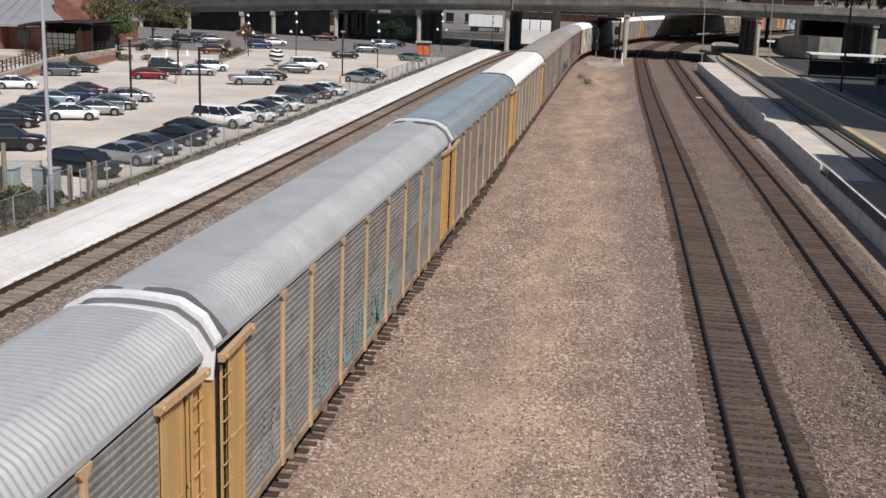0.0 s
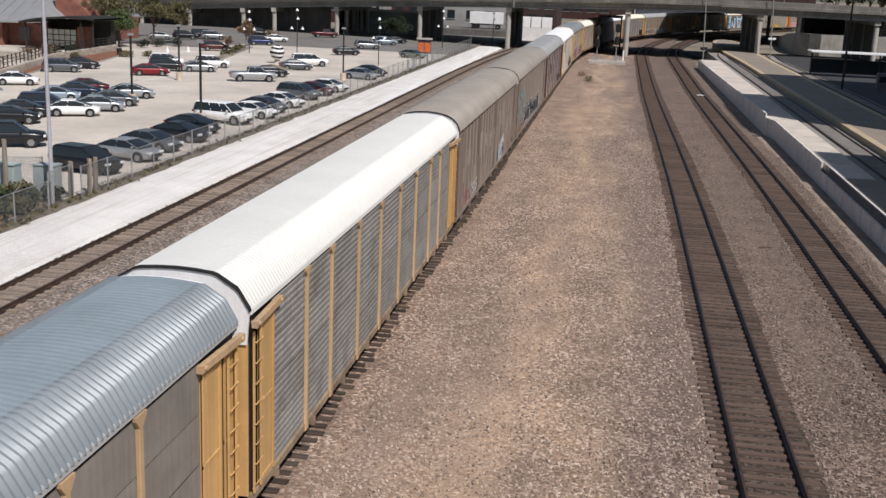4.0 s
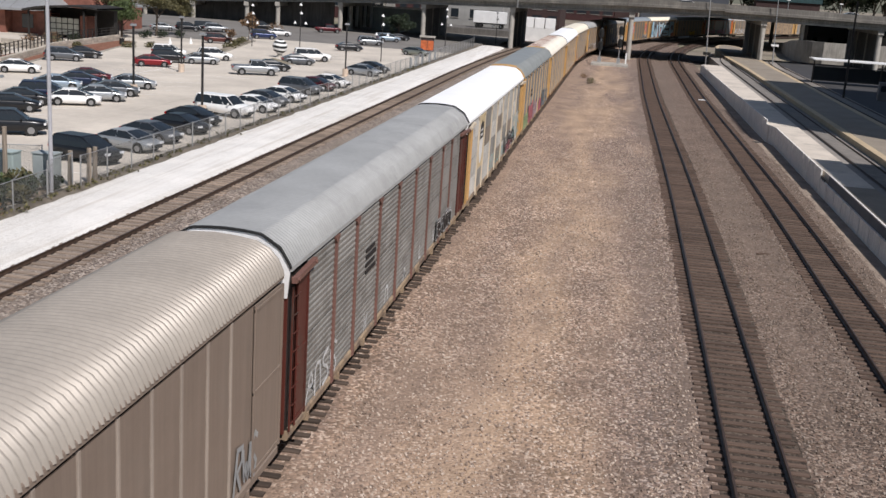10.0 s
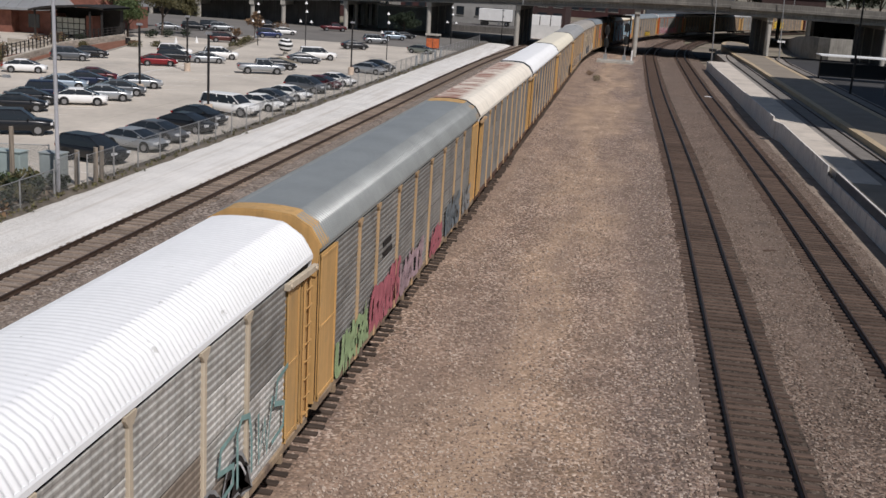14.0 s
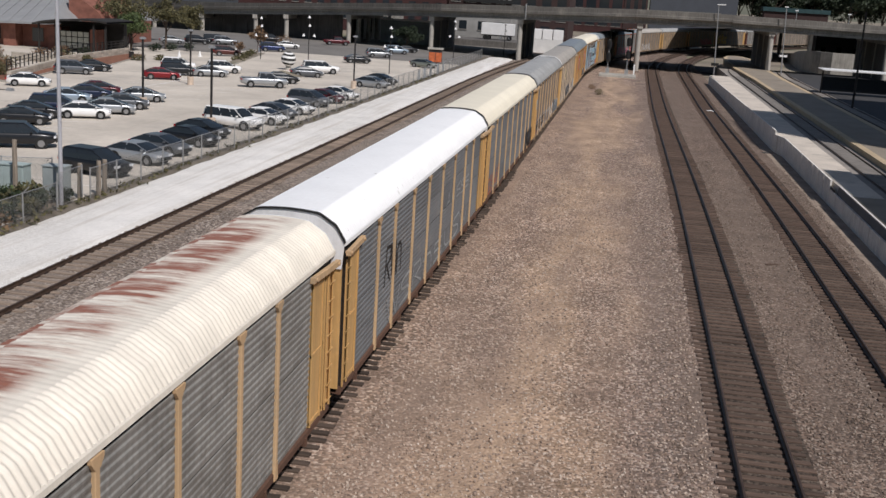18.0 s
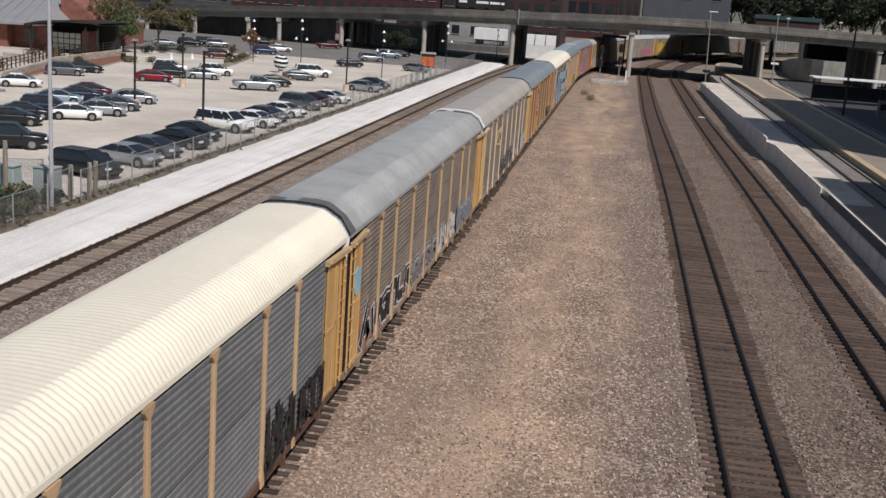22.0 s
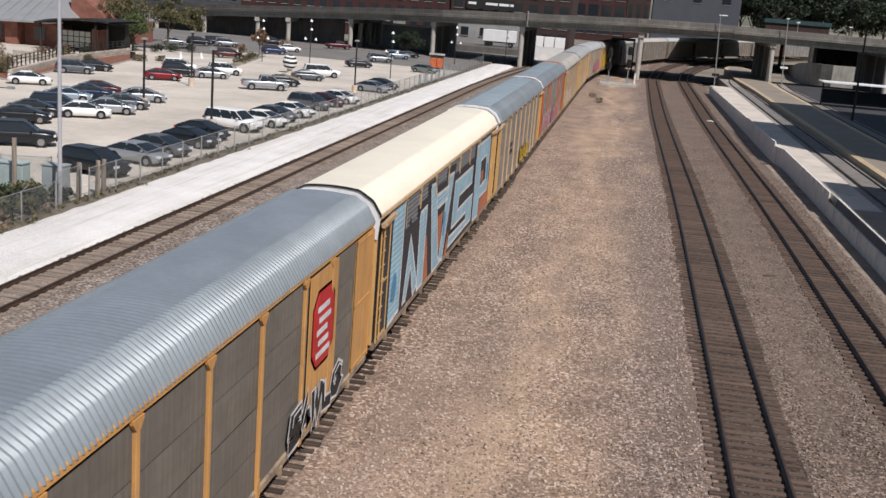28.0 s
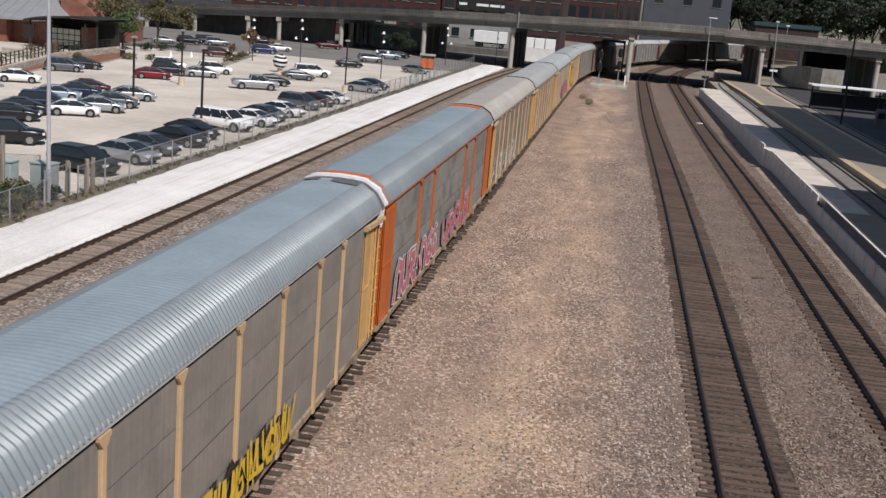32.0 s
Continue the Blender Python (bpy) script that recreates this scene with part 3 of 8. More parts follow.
def truck_mesh():
    """A four-wheel truck's frame."""
    bm = nb()
    for x in (-0.98, 0.98):
        extrude(bm, [(-1.15, 0.42), (-0.9, 0.34), (-0.45, 0.3), (-0.3, 0.22), (0.3, 0.22), (0.45, 0.3), (0.9, 0.34), (1.15, 0.42), (1.1, 0.56), (0.55, 0.6), (0.4, 0.68), (-0.4, 0.68), (-0.55, 0.6), (-1.1, 0.56)], x - 0.07, x + 0.07, "x")
    box(bm, -0.95, 0.95, -0.2, 0.2, 0.42, 0.66)
    return done(bm, "truck")


def wheelset_mesh():
    bm = nb()
    for x in (-0.755, 0.755):
        s = 1 if x > 0 else -1
        rod(bm, (x - s * 0.085, 0, 0.42), (x - s * 0.055, 0, 0.42), 0.445, 18)
        rod(bm, (x - s * 0.055, 0, 0.42), (x + s * 0.06, 0, 0.42), 0.42, 18)
    rod(bm, (-1.0, 0, 0.42), (1.0, 0, 0.42), 0.075, 8)
    return done(bm, "wheelset")


def underframe_mesh():
    bm = nb()
    box(bm, -1.45, 1.45, -HALF + 0.1, tip(1) - 0.1, 0.92, 1.12)
    box(bm, -0.3, 0.3, -HALF - 0.1, HALF + 0.1, 0.6, 0.95)
    return done(bm, "underframe")


def inner_mesh():
    bm = nb()
    box(bm, -1.54, 1.5, -HALF + 0.12, tip(1) - 0.12, 1.05, 5.1)
    return done(bm, "inner_wall")


def coupler_mesh(sgn):
    bm = nb()
    box(bm, -0.1, 0.1, *sorted((sgn * (HALF - 0.3), sgn * (HALF + 0.5))), 0.72, 0.95)
    box(bm, -0.17, 0.17, *sorted((sgn * (HALF + 0.38), sgn * (HALF + 0.62))), 0.66, 1.0)
    return done(bm, "coupler")


POSTS = (-9.7, -7.4, -4.4, -1.5, 1.5, 4.4, 7.4, 9.7)
THIN = tuple(-12.2 + 24.4 * i / 20 for i in range(1, 20))
CM = {
    "roof_round": roof_mesh(ROOF_ROUND, 0.17, 0.075, y0=-HALF + 0.03, top=0.6, sharp=False), "roof_angle": roof_mesh(ROOF_ANGLE, 0.17, 0.066, y0=-HALF + 0.03, top=0.16),
    "roof_angle_hooded": roof_mesh(ROOF_ANGLE, 0.17, 0.066, top=0.16), "roof_plain_hooded": roof_mesh(ROOF_ANGLE, 0.17, 0.03, top=0.3),
    "roof_plain": roof_mesh(ROOF_ANGLE, 0.17, 0.03, y0=-HALF + 0.03, top=0.3), "sill": sill_mesh(), "edge": edge_mesh(), "post": post_mesh(0.15, True), "post_plain": thin_post_mesh(),
    "ladder": ladder_mesh(1.1, 4.7, 8), "leaf": door_leaf_mesh(0.9, 1.1, 4.8), "leaf_wide": door_leaf_mesh(1.5, 1.1, 4.98), "leaf_rear": door_leaf_mesh(1.9, 1.1, 4.98), "leaf_narrow": door_leaf_mesh(0.66, 1.1, 4.8), "bar": grab_bar_mesh(2.0),
    "truck": truck_mesh(), "wheelset": wheelset_mesh(), "underframe": underframe_mesh(), "inner": inner_mesh(),
}
for key, sgn in (("near", -1), ("far", 1)):
    CM["coupler_" + key] = coupler_mesh(sgn)
    for kind, line in (("round", ROOF_ROUND), ("angle", ROOF_ANGLE)):
        CM["arch_" + kind + key] = band_mesh(line, sgn, 0.7 if sgn < 0 else 0.9, 0.02, 0.05)
        CM["hood_" + kind + key] = hood_mesh(line, sgn)
        CM["ring_" + kind + key] = band_mesh(line, sgn, 0.16, 0.12, 0.065)
        CM["seal_" + kind + key] = band_mesh(line, sgn, 0.03, 0.06, 0.03)
        CM["cap_" + kind + key] = end_mesh(line, sgn, 4.45, 6.1, -0.03)
        CM["low_" + kind + key] = end_mesh(line, sgn, 1.05, 4.45, 0.02)
for kind, line in (("round", ROOF_ROUND), ("angle", ROOF_ANGLE)):
    CM["end_" + kind], CM["sheet_" + kind] = roof_end_mesh(line, -1, 0.74, 0.01), roof_end_mesh(line, -1, 1.34, 0.7)
CM["end_marks"] = []
for x, z, w, h in ((1.05, 4.62, 0.34, 0.09), (1.0, 3.95, 0.4, 0.12), (0.2, 5.2, 0.5, 0.1)):
    bm = nb()
    box(bm, x - w / 2, x + w / 2, -HALF - 0.045, -HALF - 0.03 + (0.06 if z < 4.4 else 0), z, z + h)
    CM["end_marks"].append(done(bm, "stencil"))
PANELS = {}


def panel_mesh(width, ribs, depth, z0=1.08, z1=5.0):
    k = (round(width, 2), ribs, depth, z0, z1)
    if k not in PANELS:
        PANELS[k] = ribbed_panel_mesh(width, z0, z1, ribs, depth)
    return PANELS[k]


def paint(name, color, rough=0.5, metal=0.0, dirt=None, **kw):
    return mat(name, color, rough, metal, var=kw.pop("var", 0.1), scale=kw.pop("scale", 0.5), fine=kw.pop("fine", 9.0), bump=kw.pop("bump", 0.04), dirt=dirt, streak=kw.pop("streak", 0.16), per_object=kw.pop("per_object", 0.12), **kw)


AMBER = paint("amber_yellow", (0.66, 0.35, 0.12), dirt=(0.45, 0.25, 0.11), dirt_scale=0.9, dirt_low=0.52, dirt_high=0.75)
YELLOW = paint("ochre_yellow", (0.68, 0.42, 0.17), dirt=(0.48, 0.32, 0.16), dirt_scale=0.9, dirt_low=0.56, dirt_high=0.75)
PALE_Y = paint("faded_yellow", (0.64, 0.44, 0.255), dirt=(0.44, 0.36, 0.26), dirt_scale=0.9, dirt_low=0.55, dirt_high=0.78)
OXIDE = paint("oxide_red", (0.115, 0.03, 0.022), dirt=(0.09, 0.05, 0.04), dirt_scale=0.8)
ORANGE = paint("bright_orange", (0.62, 0.15, 0.03), dirt=(0.34, 0.13, 0.05), dirt_scale=0.8, dirt_low=0.58)
TAUPE = paint("taupe_paint", (0.25, 0.198, 0.162), dirt=(0.22, 0.18, 0.15), dirt_scale=0.5, var=0.06, per_object=0.04, streak=0.1)
BROWN_S = paint("dusty_brown_steel", (0.3, 0.25, 0.205), 0.6, 0.15, dirt=(0.17, 0.15, 0.13), dirt_scale=0.7, streak=0.22, per_object=0.14)
GREY_S = paint("grey_steel_sheet", (0.34, 0.33, 0.31), 0.55, 0.15, dirt=(0.18, 0.17, 0.155), dirt_scale=0.9, dirt_low=0.48, dirt_high=0.72, streak=0.22, per_object=0.14)
FLAT_S = paint("flat_grey_sheet", (0.3, 0.275, 0.245), 0.6, 0.1, dirt=(0.22, 0.205, 0.185), dirt_scale=0.6, streak=0.14, per_object=0.05)
BRONZE_S = paint("bronze_grey_sheet", (0.215, 0.195, 0.168), 0.6, 0.1, dirt=(0.15, 0.135, 0.115), dirt_scale=0.8, dirt_low=0.5, streak=0.2, per_object=0.12)
SLATE_S = paint("slate_grey_sheet", (0.24, 0.25, 0.26), 0.55, 0.2, dirt=(0.28, 0.27, 0.26), dirt_scale=0.8, dirt_low=0.6, streak=0.2, per_object=0.2)
PALE_S = paint("whitish_sheet", (0.72, 0.7, 0.66), 0.6, 0.0, dirt=(0.34, 0.32, 0.29), dirt_scale=1.2, streak=0.3, per_object=0.35)
END_WHITE = paint("chalky_white", (0.93, 0.93, 0.92), 0.6, dirt=(0.62, 0.5, 0.42), dirt_scale=1.1, dirt_low=0.6, dirt_high=0.7, streak=0.08)
DUSTY = paint("dusty_sill", (0.4, 0.3, 0.2), 0.7, dirt=(0.16, 0.12, 0.1), dirt_scale=1.2, dirt_low=0.45, dirt_high=0.65)
R_GREY = paint("light_grey_roof", (0.47, 0.48, 0.48), 0.5, 0.1, streak=0.05)
R_DGREY = paint("mid_grey_roof", (0.43, 0.435, 0.43), 0.55, 0.1, streak=0.05, dirt=(0.3, 0.3, 0.3))
R_BLUE = paint("blue_grey_roof", (0.28, 0.34, 0.375), 0.6, 0.0, streak=0.05)
R_GALV = paint("shiny_blue_ribs", (0.25, 0.285, 0.31), 0.46, 0.12, streak=0.05, spec=0.5)
R_DBLUE = paint("slate_blue_roof", (0.25, 0.285, 0.32), 0.5, 0.1, streak=0.05)
R_SLATE = paint("slate_roof", (0.37, 0.39, 0.385), 0.34, 0.2, streak=0.05, spec=0.6)
R_WHITE = paint("white_roof", (0.92, 0.93, 0.94), 0.5, 0.0, streak=0.03, var=0.03, per_object=0.04, dirt=(0.6, 0.6, 0.59), dirt_scale=2.2, dirt_low=0.66, dirt_high=0.72)
R_CHALK = paint("chalk_white_roof", (0.79, 0.785, 0.74), 0.55, 0.0, streak=0.03, var=0.03, per_object=0.04)
R_CREAM = paint("cream_roof", (0.82, 0.765, 0.63), 0.5, 0.0, streak=0.03, var=0.04, per_object=0.05)
R_TAUPE = paint("bare_taupe_roof", (0.38, 0.342, 0.3), 0.45, 0.1, streak=0.05, spec=0.35)
R_BEIGE = paint("beige_grey_roof", (0.5, 0.465, 0.42), 0.5, 0.2, streak=0.05)
R_RUST = paint("rust_stained_cream_roof", (0.84, 0.78, 0.68), 0.6, 0.0, streak=0.04, dirt=(0.3, 0.13, 0.09), dirt_scale=0.75, dirt_low=0.4, dirt_high=0.58, stretch=(0.55, 3.2, 1), band=(-0.35, 0.95))

BLACKP, WHITEP = mat("spray_black", (0.018, 0.018, 0.02), 0.6), mat("spray_white", (0.66, 0.67, 0.68), 0.6, var=0.2, scale=2)
TEAL, SKYB = mat("spray_teal", (0.25, 0.42, 0.41), 0.6, var=0.2, scale=2), mat("spray_sky_blue", (0.27, 0.52, 0.66), 0.6, var=0.15, scale=1.4)
PINK, LIME = mat("spray_pink", (0.52, 0.16, 0.2), 0.6, var=0.2, scale=2), mat("spray_lime", (0.38, 0.52, 0.28), 0.6, var=0.2, scale=2)
GOLD, COPPER = mat("spray_gold", (0.68, 0.45, 0.04), 0.6, var=0.2, scale=2), mat("spray_copper", (0.4, 0.19, 0.12), 0.6, var=0.2, scale=2)
SILVER = mat("spray_silver", (0.4, 0.43, 0.45), 0.5, 0.3, var=0.2, scale=2)


def ribbon(bm, pts, width, x, lean=0.0, closed=False):
    """A flat brush stroke on the side of a car, through (y, z) points, with mitred joints."""
    v = [Vector((p[0] + lean * p[1], p[1])) for p in pts]
    n = len(v)
    rows = []
    for i, p in enumerate(v):
        back = (p - v[i - 1]).normalized() if i or closed else None
        ahead = (v[(i + 1) % n] - p).normalized() if i < n - 1 or closed else None
        back, ahead = back or ahead, ahead or back
        d = back + ahead
        d = d.normalized() if d.length > 0.05 else ahead
        long = min(1.9, 1 / max(0.3, d.dot(ahead)))
        nrm = Vector((-d.y, d.x)) * width / 2 * long
        if not closed and i in (0, n - 1):
            p = p + ahead * (width * (-0.3 if i == 0 else 0.3))
        rows.append([(x, p.x + nrm.x, p.y + nrm.y), (x, p.x - nrm.x, p.y - nrm.y)])
    if closed:
        rows.append(rows[0])
    sheet(bm, rows)


SKELETONS = (
    ((0, 0), (0, 0.8), (0.3, 1), (0.8, 0.9), (0.95, 0.55), (0.95, 0)),
    ((0, 1), (0.22, 0), (0.5, 0.75), (0.78, 0), (1, 1)),
    ((1, 0.85), (0.6, 1), (0.1, 0.8), (0, 0.45), (0.2, 0.06), (0.7, 0), (1, 0.25), (0.65, 0.45)),
    ((0.95, 1), (0.1, 0.92), (0.05, 0.58), (0.9, 0.44), (0.95, 0.08), (0.05, 0)),
    ((0.05, 1), (0.1, 0.08), (0.95, 0)),
    ((0, 0), (0.05, 1), (0.8, 0.95), (0.9, 0.62), (0.25, 0.48), (1, 0)),
    ((0, 0), (0.45, 1), (0.95, 0), (0.75, 0.38), (0.2, 0.38)),
    ((0, 1), (0.05, 0.2), (0.35, 0), (0.8, 0.06), (0.95, 0.3), (0.9, 1)),
)


def softened(pts, times=1):
    """Corners cut to make round strokes."""
    for _ in range(times):
        out = [pts[0]]
        for p, q in zip(pts, pts[1:]):
            out += [(p[0] * 0.75 + q[0] * 0.25, p[1] * 0.75 + q[1] * 0.25), (p[0] * 0.25 + q[0] * 0.75, p[1] * 0.25 + q[1] * 0.75)]
        pts = out + [pts[-1]]
    return pts


def skeletons(y0, y1, z0, z1, letters, seed, round_):
    """Invented letter-like strokes, side by side, that spell nothing."""
    r = random.Random(seed)
    w = (y1 - y0) / letters
    out = []
    for i in range(letters):
        k = SKELETONS[r.randrange(len(SKELETONS))]
        a, wide = y0 + (i + r.uniform(0.1, 0.2)) * w, w * r.uniform(0.72, 0.92)
        lo, hi = z0 + r.uniform(0, 0.1) * (z1 - z0), z1 - r.uniform(0, 0.28) * (z1 - z0)
        lean = r.uniform(-0.08, 0.22)
        pts = [(a + wide * u + lean * (v - 0.5) * (hi - lo), lo + (hi - lo) * v + r.uniform(-0.03, 0.03)) for u, v in k]
        out.append(softened(pts, 2) if r.random() < round_ else pts)
    return out


def strokes(name, lines, width, x, material, root, label, step=0.0008):
    """Each letter-like stroke as a part of its own, the later ones over the earlier."""
    for i, pts in enumerate(lines):
        bm = nb()
        ribbon(bm, pts, width, x + step * i)
        part(name, bm, material, root, label, fix=False)


def graffiti(root, y0, y1, z0, z1, letters, seed, fill, line, width=0.3, label="spray-painted lettering", round_=0.5, x=W + 0.004):
    """Letters that cannot be read: fat strokes with outlines that overlap, or single thin strokes."""
    if line:
        x = W + 0.066 if x == W + 0.004 else x
        w = (y1 - y0) / letters
        fat = max(width * 1.5, min(0.3 * w, 0.34 * (z1 - z0)))
        lines = skeletons(y0, y1, z0 + fat * 0.5, z1 - fat * 0.5, letters, seed, round_)
        strokes("graffiti_outline", lines, fat + 0.16, x, line, root, "sprayed outline of a letter")
        strokes("graffiti", lines, fat, x + 0.0012, fill, root, label)
        thin = [[(p[0] + 0.08, p[1] + 0.07) for p in l[:max(2, len(l) // 2)]] for l in lines]
        strokes("graffiti_highlight", thin, min(0.06, fat * 0.2), x + 0.009 + 0.0008 * letters, WHITEP if fill is not WHITEP else SILVER, root, "highlight sprayed on a letter")
    else:
        strokes("graffiti", skeletons(y0, y1, z0, z1, letters, seed, round_), width, x, fill, root, label)


def car_carrier(style):
    """One closed car carrier, its origin on the rail tops at its middle."""
    s = dict(roof=R_GREY, shape="angle", ribs="roof_angle", panel=BROWN_S, post=PALE_Y, frame=YELLOW, cap=END_WHITE, arch=None, edge=None, posts=POSTS, wide=0.14, rib_n=24, rib_d=0.02, leaf="leaf", ends=True)
    s.update(style)
    root = group_root("rail_car")
    tagged(root, s["label"], "rail car", "freight train")
    shape = s["shape"]
    if s["ribs"] == "roof_angle" and s["roof"] not in (R_BLUE, R_DBLUE, R_SLATE):
        s["ribs"] = "roof_plain"
    hooded = "near" in s.get("hood", ())
    for k, me in enumerate(CM[s["ribs"] + ("_hooded" if hooded else "")]):
        put("roof_shoulder" if k else "roof", me, s.get("shoulder", s["roof"]) if k else s["roof"], root)
    for key in ("near", "far"):
        if key == "near" and hooded:
            put("roof_end", CM["end_" + shape], s["roof"], root)
            put("roof_sheet", CM["sheet_" + shape], s["roof"], root)
        if s["arch"]:
            put("end_arch", CM["arch_" + shape + key], s["arch"], root, label="painted arch at the roof's end")
        elif key == "near" and not s.get("ring"):
            put("seal", CM["seal_" + shape + key], M_BLACK, root, label="black rubber seal")
        if key in s.get("hood", ()):
            put("end_flap", CM["hood_" + shape + key], HOOD, root, label="dark canvas flap over the roof's end")
        if key == "near" and s.get("ring"):
            put("end_ring", CM["ring_" + shape + key], END_WHITE, root, label="white painted ring round the roof's end")
        put("end_wall", CM["cap_" + shape + key], s["cap"], root, label="painted upper end plate")
        put("end_door", CM["low_" + shape + key], s["frame"], root)
        put("coupler", CM["coupler_" + key], M_DARKSTEEL, root)
    for me in CM["end_marks"]:
        put("stencil", me, BLACKP, root, label="unreadable black stencil on the end plate")
    put("underframe", CM["underframe"], M_DARKSTEEL, root)
    put("inner_wall", CM["inner"], M_DARKSTEEL, root)
    put("side_sill", CM["sill"], s.get("sill", DUSTY), root)
    put("roof_rail", CM["edge"], s["edge"] or s["roof"], root)
    cuts = (-12.25,) + tuple(s["posts"]) + (12.25,)
    r = random.Random(s.get("seed", 1))
    for a, b in zip(cuts, cuts[1:]):
        choices = s.get("panels", (s["panel"],))
        tiers = s.get("tiers", 4)
        hgt = 3.93 / tiers
        for q in range(tiers):
            put("side_panel", panel_mesh(b - a - 0.02, max(1, s["rib_n"] // tiers), s["rib_d"], 0.008, hgt - 0.008), choices[r.randrange(len(choices))], root, (W - 0.02 + 0.004 * (q % 2), (a + b) / 2, 1.08 + q * hgt))
    for y in s["posts"]:
        put("post", CM["post"] if s["wide"] > 0.12 else CM["post_plain"], s["post"], root, (W, y, 0))
    for sgn in (-1, 1):
        if s["leaf"] == "leaf":
            put("door_leaf", CM["leaf"], s["frame"], root, (W, sgn * 12.72, 0))
            put("ladder", CM["ladder"], s["frame"], root, (W - 0.02, 13.74 if sgn > 0 else -13.42, 0))
            if sgn > 0:
                put("door_leaf", CM["leaf_narrow"], s["frame"], root, (W - 0.03, 13.75, 0))
            put("door_track", CM["bar"], s["post"], root, Matrix.Translation((W, -12.85 if sgn < 0 else 13.1, 4.92)) @ Matrix.Rotation(radians(-2.5 * sgn), 4, "Z"))
        else:
            put("door_leaf", CM["leaf_wide" if sgn < 0 else "leaf_rear"], s["frame"], root, (W, -12.9 if sgn < 0 else 13.2, 0))
        put("truck", CM["truck"], M_DARKSTEEL, root, (0, sgn * 10.1, 0))
        for dy in (-0.86, 0.86):
            put("wheelset", CM["wheelset"], M_RAIL, root, (0, sgn * 10.1 + dy, 0))
    return root


def bars(root, y, z, w, h, n, material, label="unreadable stencilled marks"):
    """Stencilled marks too small to read."""
    for i in range(n):
        k = h / n
        bm = nb()
        box(bm, W - 0.01, W + 0.02, y - w / 2, y + w / 2 * (1 - 0.25 * (i % 2)), z + i * k, z + i * k + k * 0.55)
        part("stencil", bm, material, root, label)


ROUND = dict(shape="round", ribs="roof_round", posts=THIN, wide=0.1, rib_n=3, rib_d=0.006, leaf="wide", tiers=1)
FRAME = dict(ribs="roof_angle", rib_n=4, rib_d=0.008, leaf="wide")
STYLES = [
    dict(label="grey-roofed closed car carrier with faded yellow posts", roof=R_GREY, panel=GREY_S),
    dict(label="grey-roofed car carrier with teal graffiti along its side", roof=R_GREY, ribs="roof_plain", panel=GREY_S),
    dict(label="car carrier with shiny blue-grey ribbed roof and pale yellow posts", roof=R_BLUE, shoulder=R_GALV, edge=R_GREY, panel=FLAT_S, rib_n=4, rib_d=0.005),
    dict(label="car carrier with plain creamy white roof and grey panels", roof=R_CHALK, panel=GREY_S),
    dict(label="taupe car carrier with shiny ribbed roof and painted-over patches", roof=R_TAUPE, panel=TAUPE, post=paint("pale_taupe", (0.4, 0.34, 0.29)), frame=TAUPE, edge=TAUPE, **ROUND),
    dict(label="taupe car carrier with shiny ribbed roof and bubble graffiti", roof=R_TAUPE, panel=TAUPE, post=paint("pale_taupe", (0.4, 0.34, 0.29)), frame=TAUPE, edge=TAUPE, **ROUND),
    dict(label="grey-roofed car carrier with oxide red posts and ends", roof=R_DGREY, panel=GREY_S, post=paint("faded_oxide", (0.21, 0.11, 0.09)), frame=OXIDE),
    dict(label="worn white-roofed car carrier with patchy white and grey panels", roof=R_WHITE, panels=(BROWN_S, PALE_S, PALE_S, PALE_S, PALE_S, PALE_S, GREY_S), post=paint("cream_white_post", (0.72, 0.62, 0.48)), seed=5),
    dict(label="grey car carrier with slate roof and yellow end arch", roof=R_SLATE, panel=GREY_S, post=PALE_Y, arch=YELLOW, cap=YELLOW, leaf="wide"),
    dict(label="cream-roofed car carrier with rust stains along the roof", roof=R_RUST, panel=GREY_S, ribs="roof_plain"),
    dict(label="white-roofed car carrier with slate panels and yellow posts", roof=R_WHITE, panel=SLATE_S),
    dict(label="cream-roofed car carrier with grey panels and rusty lower edge", roof=R_CREAM, panel=SLATE_S),
    dict(label="grey-roofed brown car carrier with white and red graffiti", roof=R_DGREY, ribs="roof_plain", panel=BROWN_S),
    dict(label="beige-roofed brown car carrier with yellow posts", roof=R_BEIGE, panel=BROWN_S, post=paint("cream_post", (0.75, 0.6, 0.44)), frame=paint("light_yellow", (0.74, 0.52, 0.26))),
    dict(label="yellow-framed car carrier with blue-grey roof and red emblem plate", roof=R_DBLUE, shoulder=R_GALV, panel=BRONZE_S, post=AMBER, edge=AMBER, frame=AMBER, **FRAME),
    dict(label="cream-roofed car carrier covered by huge sky-blue letters", roof=R_CREAM, panel=SLATE_S, edge=PALE_Y, wide=0.1),
    dict(label="car carrier with shiny blue-grey ribbed roof and gold graffiti", roof=R_BLUE, shoulder=R_GALV, edge=R_GREY, panel=FLAT_S, rib_n=4, rib_d=0.005),
    dict(label="orange-framed car carrier with blue-grey roof and pink graffiti", roof=R_BLUE, shoulder=R_GALV, panel=GREY_S, post=ORANGE, frame=ORANGE, edge=ORANGE, arch=ORANGE, posts=(-7.4, -4.4, 4.4, 7.4), **{k: v for k, v in FRAME.items()}),
    dict(label="beige-roofed car carrier with white graffiti low on its side", roof=R_BEIGE, panel=BROWN_S),
    dict(label="grey-roofed car carrier with ochre panels and posts", roof=R_DGREY, panel=DUSTY, post=PALE_Y),
    dict(label="grey car carrier with yellow ends and faded panels", roof=R_GREY, panel=GREY_S),
    dict(label="brown car carrier with yellow graffiti on dark panels", roof=R_DGREY, panel=BROWN_S),
]
